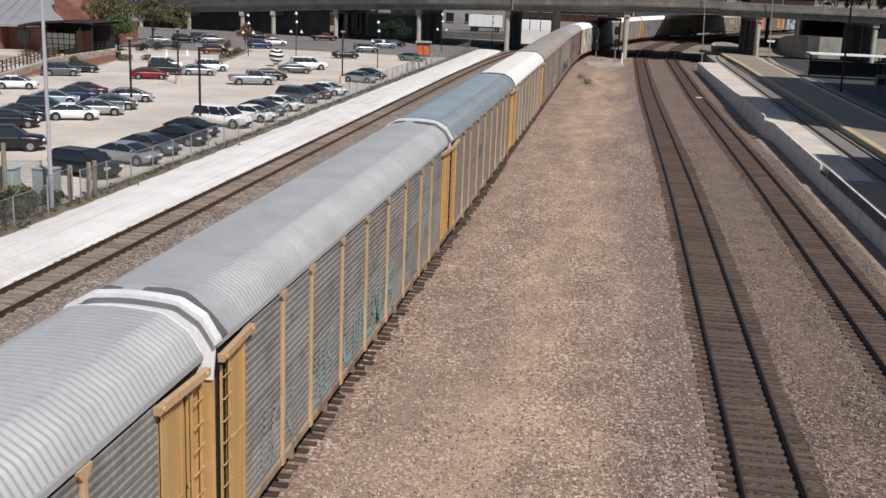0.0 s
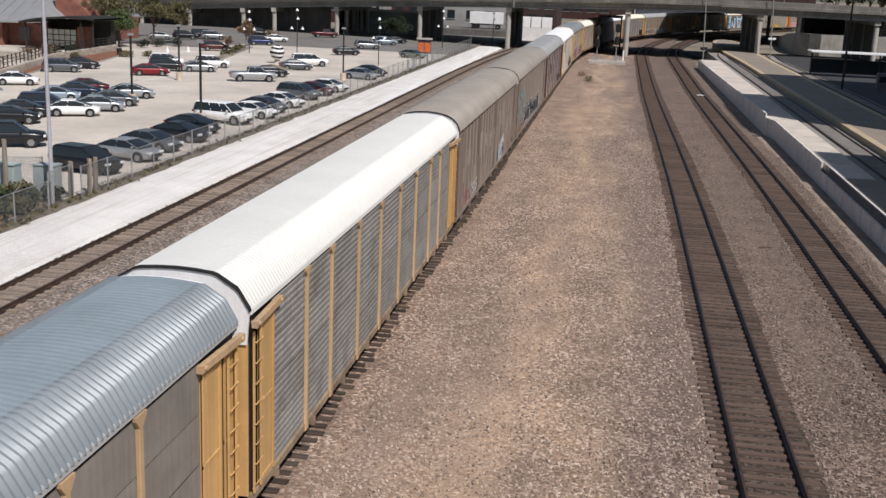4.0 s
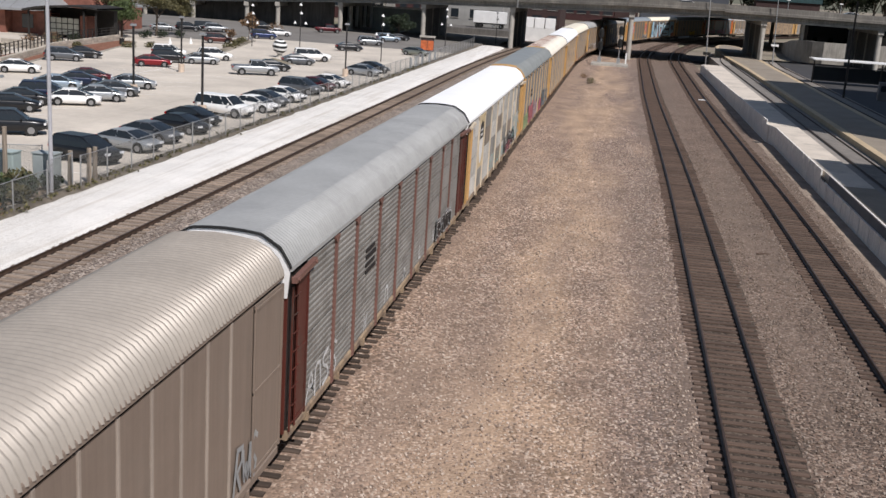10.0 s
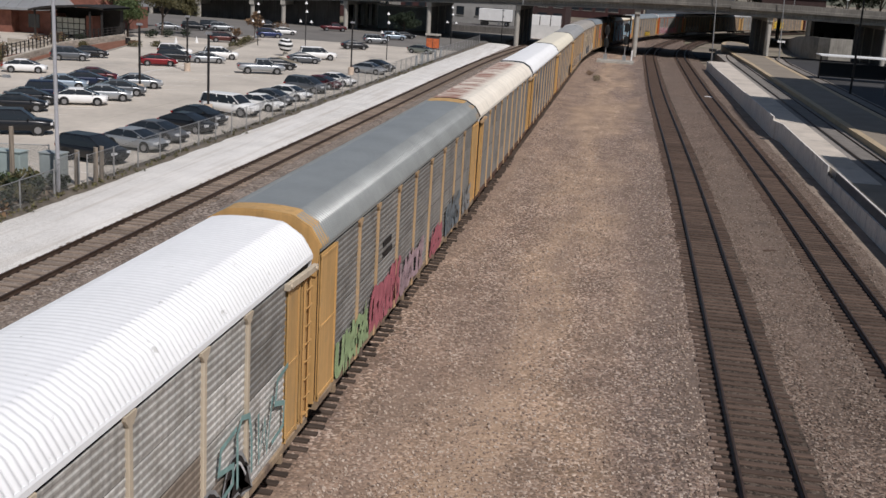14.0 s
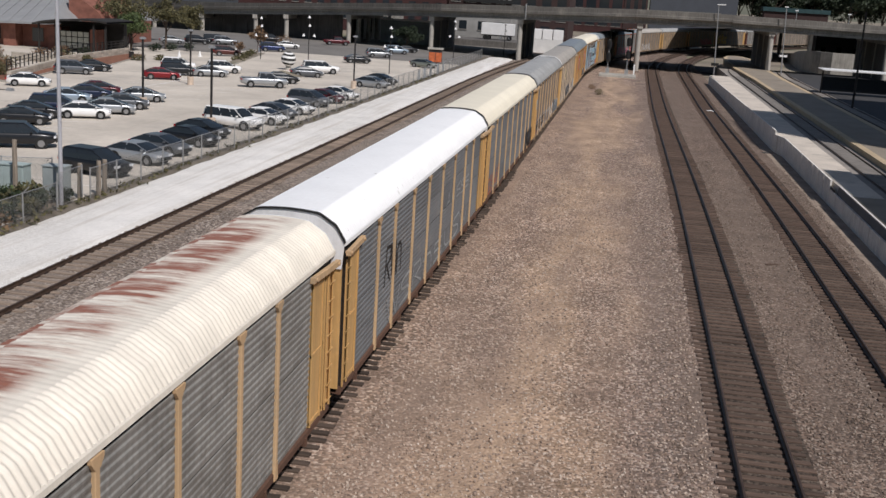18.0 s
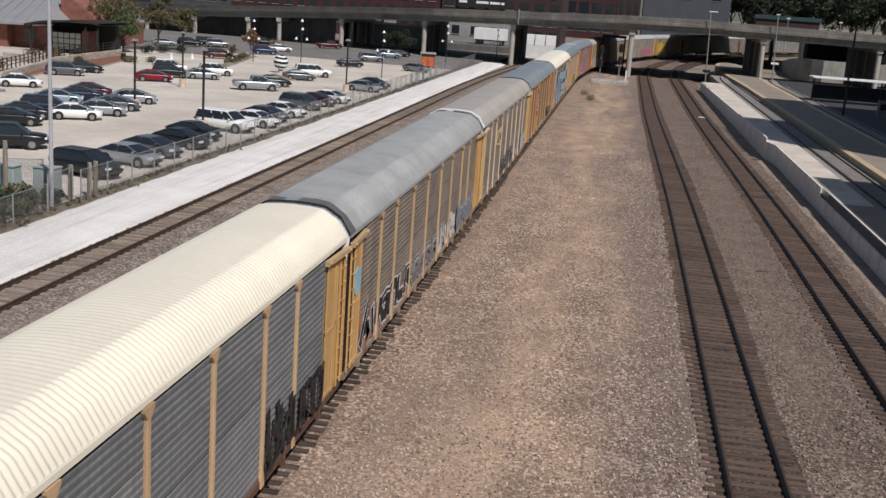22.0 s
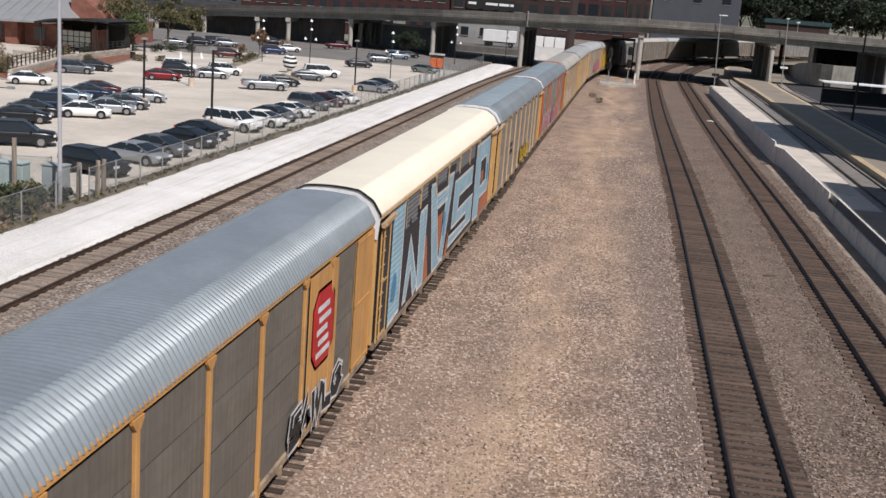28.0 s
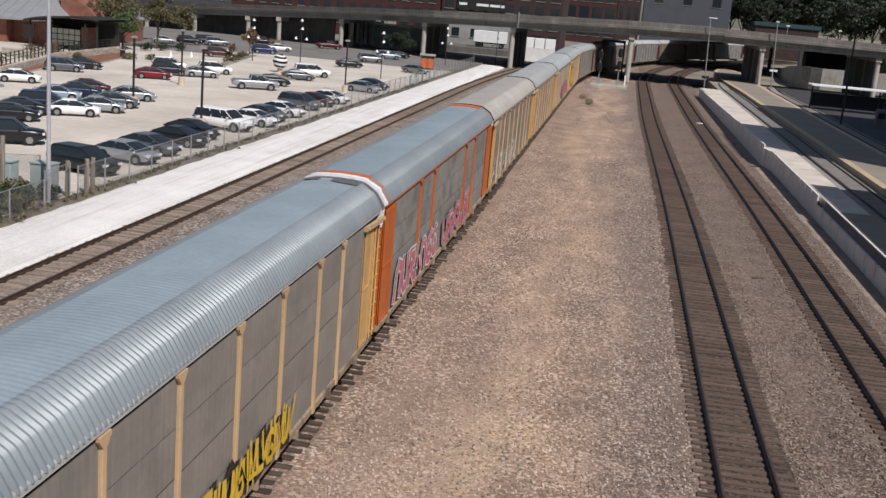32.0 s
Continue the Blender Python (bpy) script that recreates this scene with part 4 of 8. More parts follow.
RUST = paint("rusty_sill", (0.14, 0.075, 0.05), 0.85)
for k in (9, 10, 11, 4, 5):
    STYLES[k]["sill"] = RUST if k > 8 else TAUPE
HOOD = paint("dark_end_hood", (0.15, 0.15, 0.155), 0.6)
for k, ends in ((1, ("near", "far")), (2, ("near",)), (12, ("near", "far")), (16, ("near", "far"))):
    STYLES[k]["hood"] = ends
for k in (1, 2, 13, 16, 17):
    STYLES[k]["ring"] = True
# last cars: dull paints help imitate the shade beyond the overpass
FAR_STYLES = [dict(label="grey car carrier with dull brown panels", roof=R_GREY, panel=BROWN_S, post=BROWN_S, frame=BROWN_S), dict(label="dull grey car carrier with faded white marks", roof=R_DGREY, panel=GREY_S, post=BROWN_S, frame=OXIDE),
              dict(label="brown car carrier with a pale roof", roof=R_BEIGE, panel=BROWN_S, post=GREY_S, frame=BROWN_S)]
CARS = []
for i in range(29):
    CARS.append(car_carrier(STYLES[i] if i < len(STYLES) else FAR_STYLES[i % 3]))

# what is painted on single cars (index 1 is the first whole car in view)
c = CARS[1]
graffiti(c, -11.2, -8.8, 1.15, 2.9, 3, 11, SILVER, None, 0.12)
graffiti(c, -7.2, -5.2, 1.2, 2.9, 3, 12, TEAL, None, 0.11)
graffiti(c, -4.2, 2.6, 1.15, 2.8, 6, 13, TEAL, None, 0.2, "teal block letters, partly worn")
graffiti(c, 4.6, 6.6, 1.4, 3.2, 3, 14, SILVER, None, 0.13)
c = CARS[2]
bars(c, -3.0, 2.95, 1.3, 0.7, 3, mat("faded_stencil", (0.15, 0.138, 0.125), 0.7, var=0.3, scale=6))
c = CARS[4]
rnd = random.Random(44)
for k in range(44):
    y, z = -12 + 24 * (k + rnd.random() * 0.6) / 44, rnd.uniform(1.15, 3.4)
    w, h = rnd.uniform(0.6, 1.15), rnd.uniform(0.6, 1.5)
    bm = nb()
    box(bm, W - 0.01, W + 0.003 + 0.0004 * k, y - w / 2, y + w / 2, z, z + h)
    part("paint_patch", bm, paint("patch_taupe_%d" % (k % 4), (0.4 - 0.045 * (k % 4), 0.335 - 0.035 * (k % 4), 0.28 - 0.025 * (k % 4)), var=0.08), c, "square of overpainted colour")
for y in (-6.3, 1.2):
    bm = nb()
    box(bm, W - 0.01, W + 0.03, y - 0.18, y + 0.18, 1.1, 4.98)
    part("post", bm, paint("dark_taupe", (0.2, 0.16, 0.13), var=0.08), c, "dark unpainted side post")
graffiti(c, -9.0, -6.6, 1.2, 2.0, 4, 21, WHITEP, None, 0.1, x=W + 0.024)
bm = nb()
bm.faces.new([bm.verts.new((W + 0.024, y, z)) for y, z in ((3.3, 1.1), (5.4, 1.1), (6.4, 2.0), (6.2, 2.6), (3.5, 2.0))])
part("graffiti", bm, WHITEP, c, "white ground sprayed behind letters", fix=False)
graffiti(c, 3.4, 5.0, 1.15, 2.1, 2, 22, SKYB, None, 0.2, "pale blue letters", 0.2, x=W + 0.027)
graffiti(c, 5.0, 6.1, 1.3, 2.5, 1, 25, BLACKP, None, 0.17, "black letter stroke", 0.3, x=W + 0.03)
graffiti(c, 8.6, 11.6, 1.1, 2.2, 4, 26, PINK, None, 0.08, "faint pink scrawl", x=W + 0.024)
graffiti(c, -12.0, -9.4, 1.2, 1.9, 4, 27, PINK, None, 0.08, "faint pink scrawl", x=W + 0.024)
c = CARS[5]
for pts in (((-12.8, 1.8), (-12.7, 3.9)), ((-11.7, 4.1), (-12.7, 2.9), (-11.7, 1.8)), ((-11.35, 3.8), (-9.55, 4.1)), ((-10.6, 1.6), (-10.45, 3.9)), ((-9.3, 1.6), (-9.2, 3.65), (-8.15, 4.0), (-8.05, 1.5)), ((-9.2, 2.5), (-8.15, 2.75))):
    strokes("graffiti", [pts], 0.3, W + 0.024, TEAL, c, "large teal letter stroke")
graffiti(c, -12.2, -8.2, 1.1, 2.0, 6, 31, COPPER, None, 0.11, "small copper lettering", x=W + 0.027)
CHARC = mat("spray_charcoal", (0.05, 0.055, 0.065), 0.6, var=0.5, scale=1.2)
for y0, y1, n, seed, col, hi in ((-7.8, -4.8, 2, 33, mat("spray_taupe_grey", (0.16, 0.145, 0.14), 0.6, var=0.4, scale=2), 2.9), (-4.9, -0.6, 3, 34, CHARC, 2.75), (-0.7, 1.0, 1, 36, mat("spray_steel_blue", (0.09, 0.13, 0.2), 0.6, var=0.5, scale=2), 2.6), (0.9, 6.3, 4, 37, CHARC, 2.6)):
    graffiti(c, y0, y1, 1.08, hi, n, seed, col, WHITEP, 0.42, "charcoal bubble letters with white outline", 0.95, x=W + 0.026)
graffiti(c, 6.3, 7.4, 1.1, 2.2, 1, 38, WHITEP, None, 0.3, "white sprayed stroke", x=W + 0.026)
graffiti(c, 11.2, 12.6, 1.1, 2.2, 3, 35, SILVER, None, 0.12, x=W + 0.026)
c = CARS[6]
graffiti(c, -12.1, -9.2, 1.1, 2.2, 4, 41, WHITEP, None, 0.1)
for k in range(6):
    graffiti(c, -6 + 3 * k, -5.5 + 3 * k, 1.2, 1.8, 1, 42 + k, WHITEP, None, 0.1)
bars(c, -5.4, 3.0, 1.3, 0.9, 4, BLACKP)
graffiti(c, 6.6, 10.4, 1.1, 2.0, 4, 47, BLACKP, SILVER, 0.18, "black letters with pale outline")
c = CARS[7]
bm = nb()
box(bm, W - 0.01, W + 0.03, -9.6, -7.5, 2.2, 5.0)
part("emblem_panel", bm, paint("cream_yellow", (0.74, 0.6, 0.36)), c, "faded yellow panel behind a shield")
bm = nb()
extrude(bm, [(-0.62, 4.3), (-0.3, 4.2), (0.0, 4.45), (0.3, 4.2), (0.62, 4.3), (0.7, 3.6), (0.62, 2.6), (0.3, 2.2), (0.0, 2.1), (-0.3, 2.2), (-0.62, 2.6), (-0.7, 3.6)], W + 0.02, W + 0.04, "x")
part("shield", bm, END_WHITE, c, "white shield shape", at=(0, -8.55, 0.3))
bm = nb()
extrude(bm, [(-0.62, 4.3), (-0.3, 4.2), (0.0, 4.45), (0.3, 4.2), (0.62, 4.3), (0.69, 3.45), (-0.69, 3.45)], W + 0.03, W + 0.046, "x")
part("shield_top", bm, BLACKP, c, "dark top of the shield", at=(0, -8.55, 0.3))
bm = nb()
for z in (3.85, 3.6):
    box(bm, W + 0.04, W + 0.05, -0.45, 0.45, z, z + 0.13)
part("stencil", bm, WHITEP, c, at=(0, -8.55, 0.3))
graffiti(c, -4.2, 4.2, 1.12, 2.0, 8, 51, TEAL, None, 0.09, "thin teal scrawl", 0.3)
graffiti(c, 3.6, 9.6, 1.1, 2.5, 4, 52, BLACKP, SILVER, 0.34, "black letters with a pale outline", 0.2, x=W + 0.066)
graffiti(c, 7.8, 12.2, 1.5, 3.1, 4, 53, TEAL, None, 0.12, "teal sprayed letters", 0.2, x=W + 0.085)
graffiti(c, 4.0, 7.5, 1.1, 1.7, 4, 54, PINK, None, 0.1, "pink scrawl", x=W + 0.09)
c = CARS[8]
SLATEP = mat("spray_slate", (0.2, 0.24, 0.27), 0.6, var=0.3, scale=2)
for y0, y1, hi, n, seed, col, lab in ((-12.1, -8.3, 2.15, 4, 61, LIME, "lime green letters, faded"), (-8.2, -4.0, 2.6, 5, 62, PINK, "crimson letters, faded"), (-3.9, 0.2, 2.4, 4, 63, mat("spray_mauve", (0.5, 0.36, 0.4), 0.6, var=0.3, scale=2), "pale mauve letters, faded"), (1.9, 4.4, 2.0, 3, 65, PINK, "crimson letters, faded"), (5.4, 9.2, 2.5, 4, 64, SLATEP, "slate blue letters, faded"), (10.1, 12.3, 2.2, 3, 66, SILVER, "pale grey letters")):
    graffiti(c, y0, y1, 1.1, hi, n, seed, col, None, 0.3, lab, 0.3, x=W + 0.066)
    graffiti(c, y0 + 0.1, y1 + 0.1, 1.12, hi - 0.1, n + 2, seed + 7, col, None, 0.22, lab, 0.2, x=W + 0.072)
bars(c, -5.8, 3.1, 1.3, 0.7, 2, BLACKP)
c = CARS[10]
graffiti(c, -8.6, -6.0, 2.6, 3.9, 3, 71, BLACKP, None, 0.12)
graffiti(c, -8.4, 8.6, 1.2, 2.2, 8, 72, SILVER, None, 0.1)
graffiti(c, 1.5, 8.8, 3.0, 3.6, 6, 73, SILVER, None, 0.09)
c = CARS[11]
graffiti(c, 7.6, 12.2, 1.1, 2.6, 5, 81, BLACKP, None, 0.2, "black scrawled letters", 0.6, x=W + 0.066)
graffiti(c, 7.4, 12.2, 1.1, 2.3, 7, 83, BLACKP, None, 0.14, "black scrawled letters", 0.3, x=W + 0.08)
graffiti(c, -12.0, -7.6, 1.1, 2.3, 5, 82, mat("spray_red_orange", (0.5, 0.13, 0.06), 0.6, var=0.3, scale=2), None, 0.12, "thin orange-red scrawl", 0.4)
graffiti(c, -7.2, -3.2, 1.1, 2.3, 5, 84, SLATEP, None, 0.14, "worn dark grey scrawl", 0.5)
bars(c, -3.0, 2.4, 1.1, 1.2, 4, GREY_S)
c = CARS[12]
graffiti(c, -11.9, -4.0, 1.08, 2.45, 6, 91, COPPER, COPPER, 0.34, "copper ground of letters", 0.2, x=W + 0.003)
graffiti(c, -11.9, -4.0, 1.1, 2.5, 6, 92, BLACKP, WHITEP, 0.26, "black letters with white outline", 0.2, x=W + 0.02)
graffiti(c, -4.0, 1.4, 1.1, 2.35, 4, 95, mat("spray_warm_grey", (0.22, 0.2, 0.2), 0.6, var=0.3, scale=2), SILVER, 0.24, "grey letters with pale outline", 0.2, x=W + 0.02)
graffiti(c, 1.7, 6.4, 1.1, 2.25, 5, 93, WHITEP, None, 0.34, "bold white letters", 0.2)
graffiti(c, 6.6, 11.6, 1.1, 2.3, 5, 94, SLATEP, SILVER, 0.18, "slate blue letters")
bm = nb()
rod(bm, (W + 0.03, -12.7, 3.6), (W + 0.05, -12.7, 3.6), 0.42, 20)
part("emblem", bm, SKYB, c, "round pale blue emblem")
c = CARS[13]
graffiti(c, -12.0, -5.0, 1.1, 1.7, 7, 100, SILVER, None, 0.09, "thin silver scrawl", 0.4)
graffiti(c, -4.2, -0.7, 1.1, 2.3, 3, 101, CHARC, SILVER, 0.2, "charcoal letters with silver outline", 0.9)
graffiti(c, -0.6, 2.8, 1.1, 2.5, 3, 103, CHARC, SILVER, 0.2, "charcoal letters with silver outline", 0.9)
graffiti(c, 3.2, 8.0, 1.1, 1.9, 5, 104, WHITEP, None, 0.12, "broken white strokes", 0.4)
graffiti(c, 8.6, 11.4, 1.1, 2.5, 3, 102, WHITEP, SILVER, 0.24, "chalky white letters")
bm = nb()
extrude(bm, [(-7.3, 3.45), (-6.5, 3.5), (-6.5, 3.35), (-5.2, 3.3), (-5.2, 3.15), (-4.48, 3.25), (-4.48, 4.3), (-6.2, 4.2), (-7.3, 4.3)], W + 0.02, W + 0.05, "x")
part("emblem_panel", bm, paint("cream_yellow", (0.74, 0.6, 0.36)), c, "ragged yellow panel with a worn emblem")
graffiti(c, -6.8, -5.0, 3.45, 4.15, 3, 106, BLACKP, None, 0.13, "worn dark mark on a yellow panel", 0.6, x=W + 0.052)
c = CARS[14]
for y in (-5.9, 9.0):
    bm = nb()
    box(bm, W + 0.03, W + 0.05, y - 1.25, y + 1.25, 1.1, 5.0)
    part("emblem_panel", bm, AMBER, c)
    bm = nb()
    k = 0.42
    for g, x in ((1.0, 0.05), (0.92, 0.058), (0.87, 0.064)):
        q = nb()
        pr = [(-1.0, -1.05 + k), (-1.0 + k, -1.05), (1.0 - k, -1.05), (1.0, -1.05 + k), (1.0, 1.05 - k), (1.0 - k, 1.05), (-1.0 + k, 1.05), (-1.0, 1.05 - k)]
        extrude(q, [(u * g, v * g) for u, v in pr], W + x - 0.02, W + x, "x")
        part("emblem", q, WHITEP if g == 0.9 else mat("emblem_red", (0.5, 0.02, 0.025), 0.5), c, "red eight-sided emblem", at=(0, y, 3.5))
    for k, z in enumerate((2.75, 3.05, 3.35, 3.65, 3.95)):
        box(bm, W + 0.06, W + 0.07, y - 0.6 + 0.16 * (k % 2), y + 0.6 - 0.14 * (k % 3), z, z + 0.15)
    part("emblem_bars", bm, WHITEP, c)
graffiti(c, 6.4, 10.9, 1.0, 2.1, 5, 111, BLACKP, WHITEP, 0.2, "black letters with white outline", 0.2)
c = CARS[15]
LETTERS = [
    ((-11.9, 5.0), (-10.15, 5.0), (-10.25, 1.25), (-11.9, 1.15)), ((-8.85, 3.6), (-9.6, 1.3), (-9.1, 1.3), (-8.5, 2.4), (-7.8, 1.15), (-7.1, 1.4)), ((-7.3, 4.1), (-6.0, 4.15), (-6.0, 1.15), (-7.1, 1.15)),
    ((-5.4, 4.8), (-4.3, 4.75), (-2.85, 1.45), (-2.2, 1.1), (-4.0, 1.1)), ((-1.4, 4.6), (-0.1, 4.55), (-1.75, 1.1), (-2.6, 1.3)), ((-4.1, 4.2), (-1.25, 4.15), (-1.4, 3.65), (-3.85, 3.65)),
    ((0.4, 4.05), (5.6, 4.05), (5.65, 3.25), (1.85, 3.25), (1.6, 2.6), (6.1, 2.6), (6.1, 1.35), (-0.5, 1.35), (-0.3, 1.75), (4.3, 1.65), (4.3, 2.05), (0.2, 2.05)),
    ((6.6, 4.85), (11.35, 4.85), (11.75, 2.3), (11.4, 2.0), (8.7, 2.0), (8.5, 1.1), (6.7, 1.15))]
P_HOLE = ((8.4, 3.95), (10.3, 4.0), (10.6, 2.65), (8.6, 2.55))


def filled(shapes, x, step):
    bm = nb()
    for k, pts in enumerate(shapes):
        bm.faces.new([bm.verts.new((x + step * k, y, z)) for y, z in reversed(pts)])
    return bm


def ribbed_paint(name, color):
    """Paint over pressed ribs that run along the car."""
    m = paint(name, color, 0.6, var=0.12, scale=1.0).copy()
    n, l = m.node_tree.nodes, m.node_tree.links
    tc, wave, bp = n.new("ShaderNodeTexCoord"), n.new("ShaderNodeTexWave"), n.new("ShaderNodeBump")
    wave.bands_direction = "Z"
    wave.inputs["Scale"].default_value = 1.65
    l.new(tc.outputs["Object"], wave.inputs["Vector"])
    l.new(wave.outputs[1], bp.inputs["Height"])
    bp.inputs["Strength"].default_value, bp.inputs["Distance"].default_value = 0.5, 0.02
    l.new(bp.outputs[0], n["Principled BSDF"].inputs["Normal"])
    return m


CHAR = ribbed_paint("sprayed_charcoal", (0.04, 0.04, 0.048))
for k, pts in enumerate(LETTERS):
    bm = nb()
    ribbon(bm, pts, 0.75, W + 0.022 + 0.0006 * k, closed=True)
    for v in bm.verts:
        v.co.z = min(5.0, max(1.08, v.co.z))
    part("painted_ground", bm, CHAR, c, "charcoal sprayed round a letter", fix=False)
part("painted_ground", filled([((-10.2, 1.1), (-10.2, 4.0), (-6.6, 4.0), (-6.6, 1.1)), ((-4.4, 4.5), (-1.5, 4.2), (-2.0, 1.1), (-3.0, 1.1)), ((0.9, 1.2), (0.9, 3.6), (5.7, 3.6), (5.7, 1.2)), ((-13.1, 1.15), (-13.1, 4.6), (-12.0, 4.9), (-12.0, 1.15)), ((-6.2, 1.1), (-6.2, 4.0), (-5.0, 4.0), (-3.8, 1.1)), ((-1.2, 1.1), (-0.3, 4.4), (0.4, 4.0), (0.2, 1.1))], W + 0.0285, 0.0004), CHAR, c, "charcoal sprayed round the letters", fix=False)
ORANGE_S = ribbed_paint("sprayed_orange", (0.5, 0.17, 0.09))
part("graffiti", filled([((-5.85, 3.0), (-5.6, 2.9), (-4.9, 1.12), (-5.9, 1.1)), ((-3.6, 3.2), (-2.2, 3.3), (-2.55, 1.75), (-2.95, 1.75)), ((8.6, 1.1), (11.95, 1.1), (12.15, 2.7), (11.85, 2.1), (9.2, 1.85)), ((-1.3, 1.1), (-0.6, 1.1), (-0.5, 2.2))], W + 0.0315, 0.0004), ORANGE_S, c, "burnt orange sprayed between letters", fix=False)
SKYR = ribbed_paint("sprayed_sky_blue", (0.36, 0.56, 0.67))
for k, pts in enumerate(LETTERS):
    bm = nb()
    bm.faces.new([bm.verts.new((W + 0.034 + 0.0005 * k, y, z)) for y, z in reversed(pts)])
    part("graffiti", bm, SKYR, c, "huge sky-blue letter stroke", fix=False)
for k, pts in enumerate(LETTERS):
    bm = nb()
    ribbon(bm, pts[1:] if k == 0 else pts + pts[:1], 0.14 if k < 6 else 0.12, W + 0.04 + 0.0005 * k)
    part("graffiti_outline", bm, WHITEP, c, "white edge of a letter", fix=False)
part("painted_ground", filled([P_HOLE], W + 0.0445, 0.0), CHAR, c, "charcoal inside the last letter", fix=False)
bm = nb()
ribbon(bm, P_HOLE, 0.12, W + 0.0455, closed=True)
part("graffiti_outline", bm, WHITEP, c, "white edge of a letter", fix=False)
part("graffiti", filled([((8.8, 3.3), (9.5, 3.35), (9.6, 2.75), (8.9, 2.75))], W + 0.046, 0.0), ORANGE_S, c, "orange patch inside the last letter", fix=False)
part("graffiti", filled([softened(q + q[:1], 2)[:-1] for q in (((-11.6, 1.9), (-11.0, 1.8), (-10.8, 2.4), (-11.1, 2.9), (-11.6, 2.6)), ((-2.2, 3.3), (-1.5, 3.1), (-1.7, 2.1), (-2.1, 2.2)), ((10.8, 3.5), (11.4, 3.4), (11.5, 2.6), (10.9, 2.5)))], W + 0.047, 0.0), mat("spray_blue", (0.1, 0.3, 0.5), 0.6), c, "darker blue spot on a letter", fix=False)
bm = nb()
extrude(bm, [(-0.2, 5.07), (0.2, 5.07), (0.19, 5.0), (0.09, 4.86), (0.06, 4.25), (-0.06, 4.3), (-0.09, 4.86), (-0.19, 5.0)], 0.0, 0.05, "x")
head_me = done(bm, "post_head")
for y in POSTS[1:-1]:
    put("post_head", head_me, PALE_Y, c, (W, y, 0), "unpainted top of a side post")
c = CARS[16]
bars(c, -6.0, 2.5, 1.4, 0.9, 2, BLACKP)
graffiti(c, -0.6, 5.3, 1.08, 2.1, 9, 133, BLACKP, None, 0.26, "black ground under gold letters", 0.2, x=W + 0.063)
graffiti(c, -0.5, 5.2, 1.12, 2.05, 9, 131, GOLD, None, 0.17, "gold letters on a dark ground", 0.2, x=W + 0.072)
graffiti(c, -0.3, 5.4, 1.2, 2.2, 7, 134, GOLD, None, 0.12, "gold letters on a dark ground", 0.2, x=W + 0.081)
c = CARS[17]
graffiti(c, -11.5, -3.0, 1.1, 2.9, 7, 141, PINK, WHITEP, 0.16, "pink letters", 0.3)
graffiti(c, -1.5, 6.0, 1.1, 2.7, 5, 142, PINK, SILVER, 0.16, "pink letters", 0.3)
c = CARS[18]
graffiti(c, -12.0, 2.0, 1.1, 2.6, 8, 151, WHITEP, None, 0.25, "white worn letters")
c = CARS[21]
graffiti(c, -12.0, -4.0, 1.2, 4.4, 5, 161, GOLD, BLACKP, 0.5, "tall yellow letters", 0.3)
c = CARS[20]
graffiti(c, -2.0, 11.0, 1.2, 3.2, 7, 162, PINK, SILVER, 0.4, "large crimson letters")

# ---- car park ----
LOT_Z = -0.04
lot = group_root("parking_lot")
tagged(lot, "pale concrete parking lot in the sun", "parking lot", kind="structure")
slab_r = random.Random(3)
for i in range(7):
    for j in range(24):
        x0, y0 = -64.6 + i * 5.3, 28 + j * 8.0
        bm = nb()
        box(bm, x0 + 0.012, x0 + 5.288, y0 + 0.012, y0 + 7.988, -0.5, LOT_Z + slab_r.uniform(-0.004, 0.004))
        # far slabs carry their shade in the colour
        part("slab", bm, M_LOT if y0 < 176 else M_LOT_SHADE, lot)
bm = nb()
box(bm, -64.6, -27.5, 28, 220, -0.5, LOT_Z - 0.03)
part("joint_filler", bm, mat("joint_filler", (0.3, 0.27, 0.23), 0.95), lot)
bm = nb()
box(bm, -150, -64.65, 20, 166, -0.5, LOT_Z - 0.01)
tagged(part("pavement", bm, M_LOT), "pale concrete paving by the restaurant", "pavement", kind="structure")
# far paving split off, with shade painted in by a darker colour
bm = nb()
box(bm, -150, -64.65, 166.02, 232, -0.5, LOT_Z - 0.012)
tagged(part("pavement", bm, M_LOT_SHADE), "grey paving beyond the restaurant, darkened as if in shade", "pavement", kind="structure")
bm = nb()
box(bm, -64.5, -24.6, 220.05, 330, -0.5, LOT_Z - 0.02)
tagged(part("road", bm, mat("old_road", (0.24, 0.225, 0.2), 0.9, var=0.12, scale=0.2)), "grey road surface beyond the parking lot", "road", kind="structure")

# painted stall lines
stalls = group_root("stall_markings")
tagged(stalls, "worn white stall lines on the concrete", "road marking", kind="structure")
bm = nb()
box(bm, -2.4, 2.4, -0.05, 0.05, 0, 0.003)
line_me = done(bm, "stall_line")
for row_x, ang, y0, n, sp in ((-31.2, -15, 47, 34, 4.4), (-43.5, 27, 66, 12, 4.2), (-48.6, 27, 68, 12, 4.2), (-52.5, 27, 112, 7, 4.2), (-41.5, 22, 112, 10, 5.5)):
    for k in range(n):
        put("stall_line", line_me, M_STRIPE, stalls, pose(row_x, y0 + k * sp, LOT_Z + 0.006, 0, 0, ang))
bm = nb()
box(bm, -51.0, -50.85, 92, 126, LOT_Z + 0.004, LOT_Z + 0.009)
part("lane_line", bm, M_STRIPE, stalls)


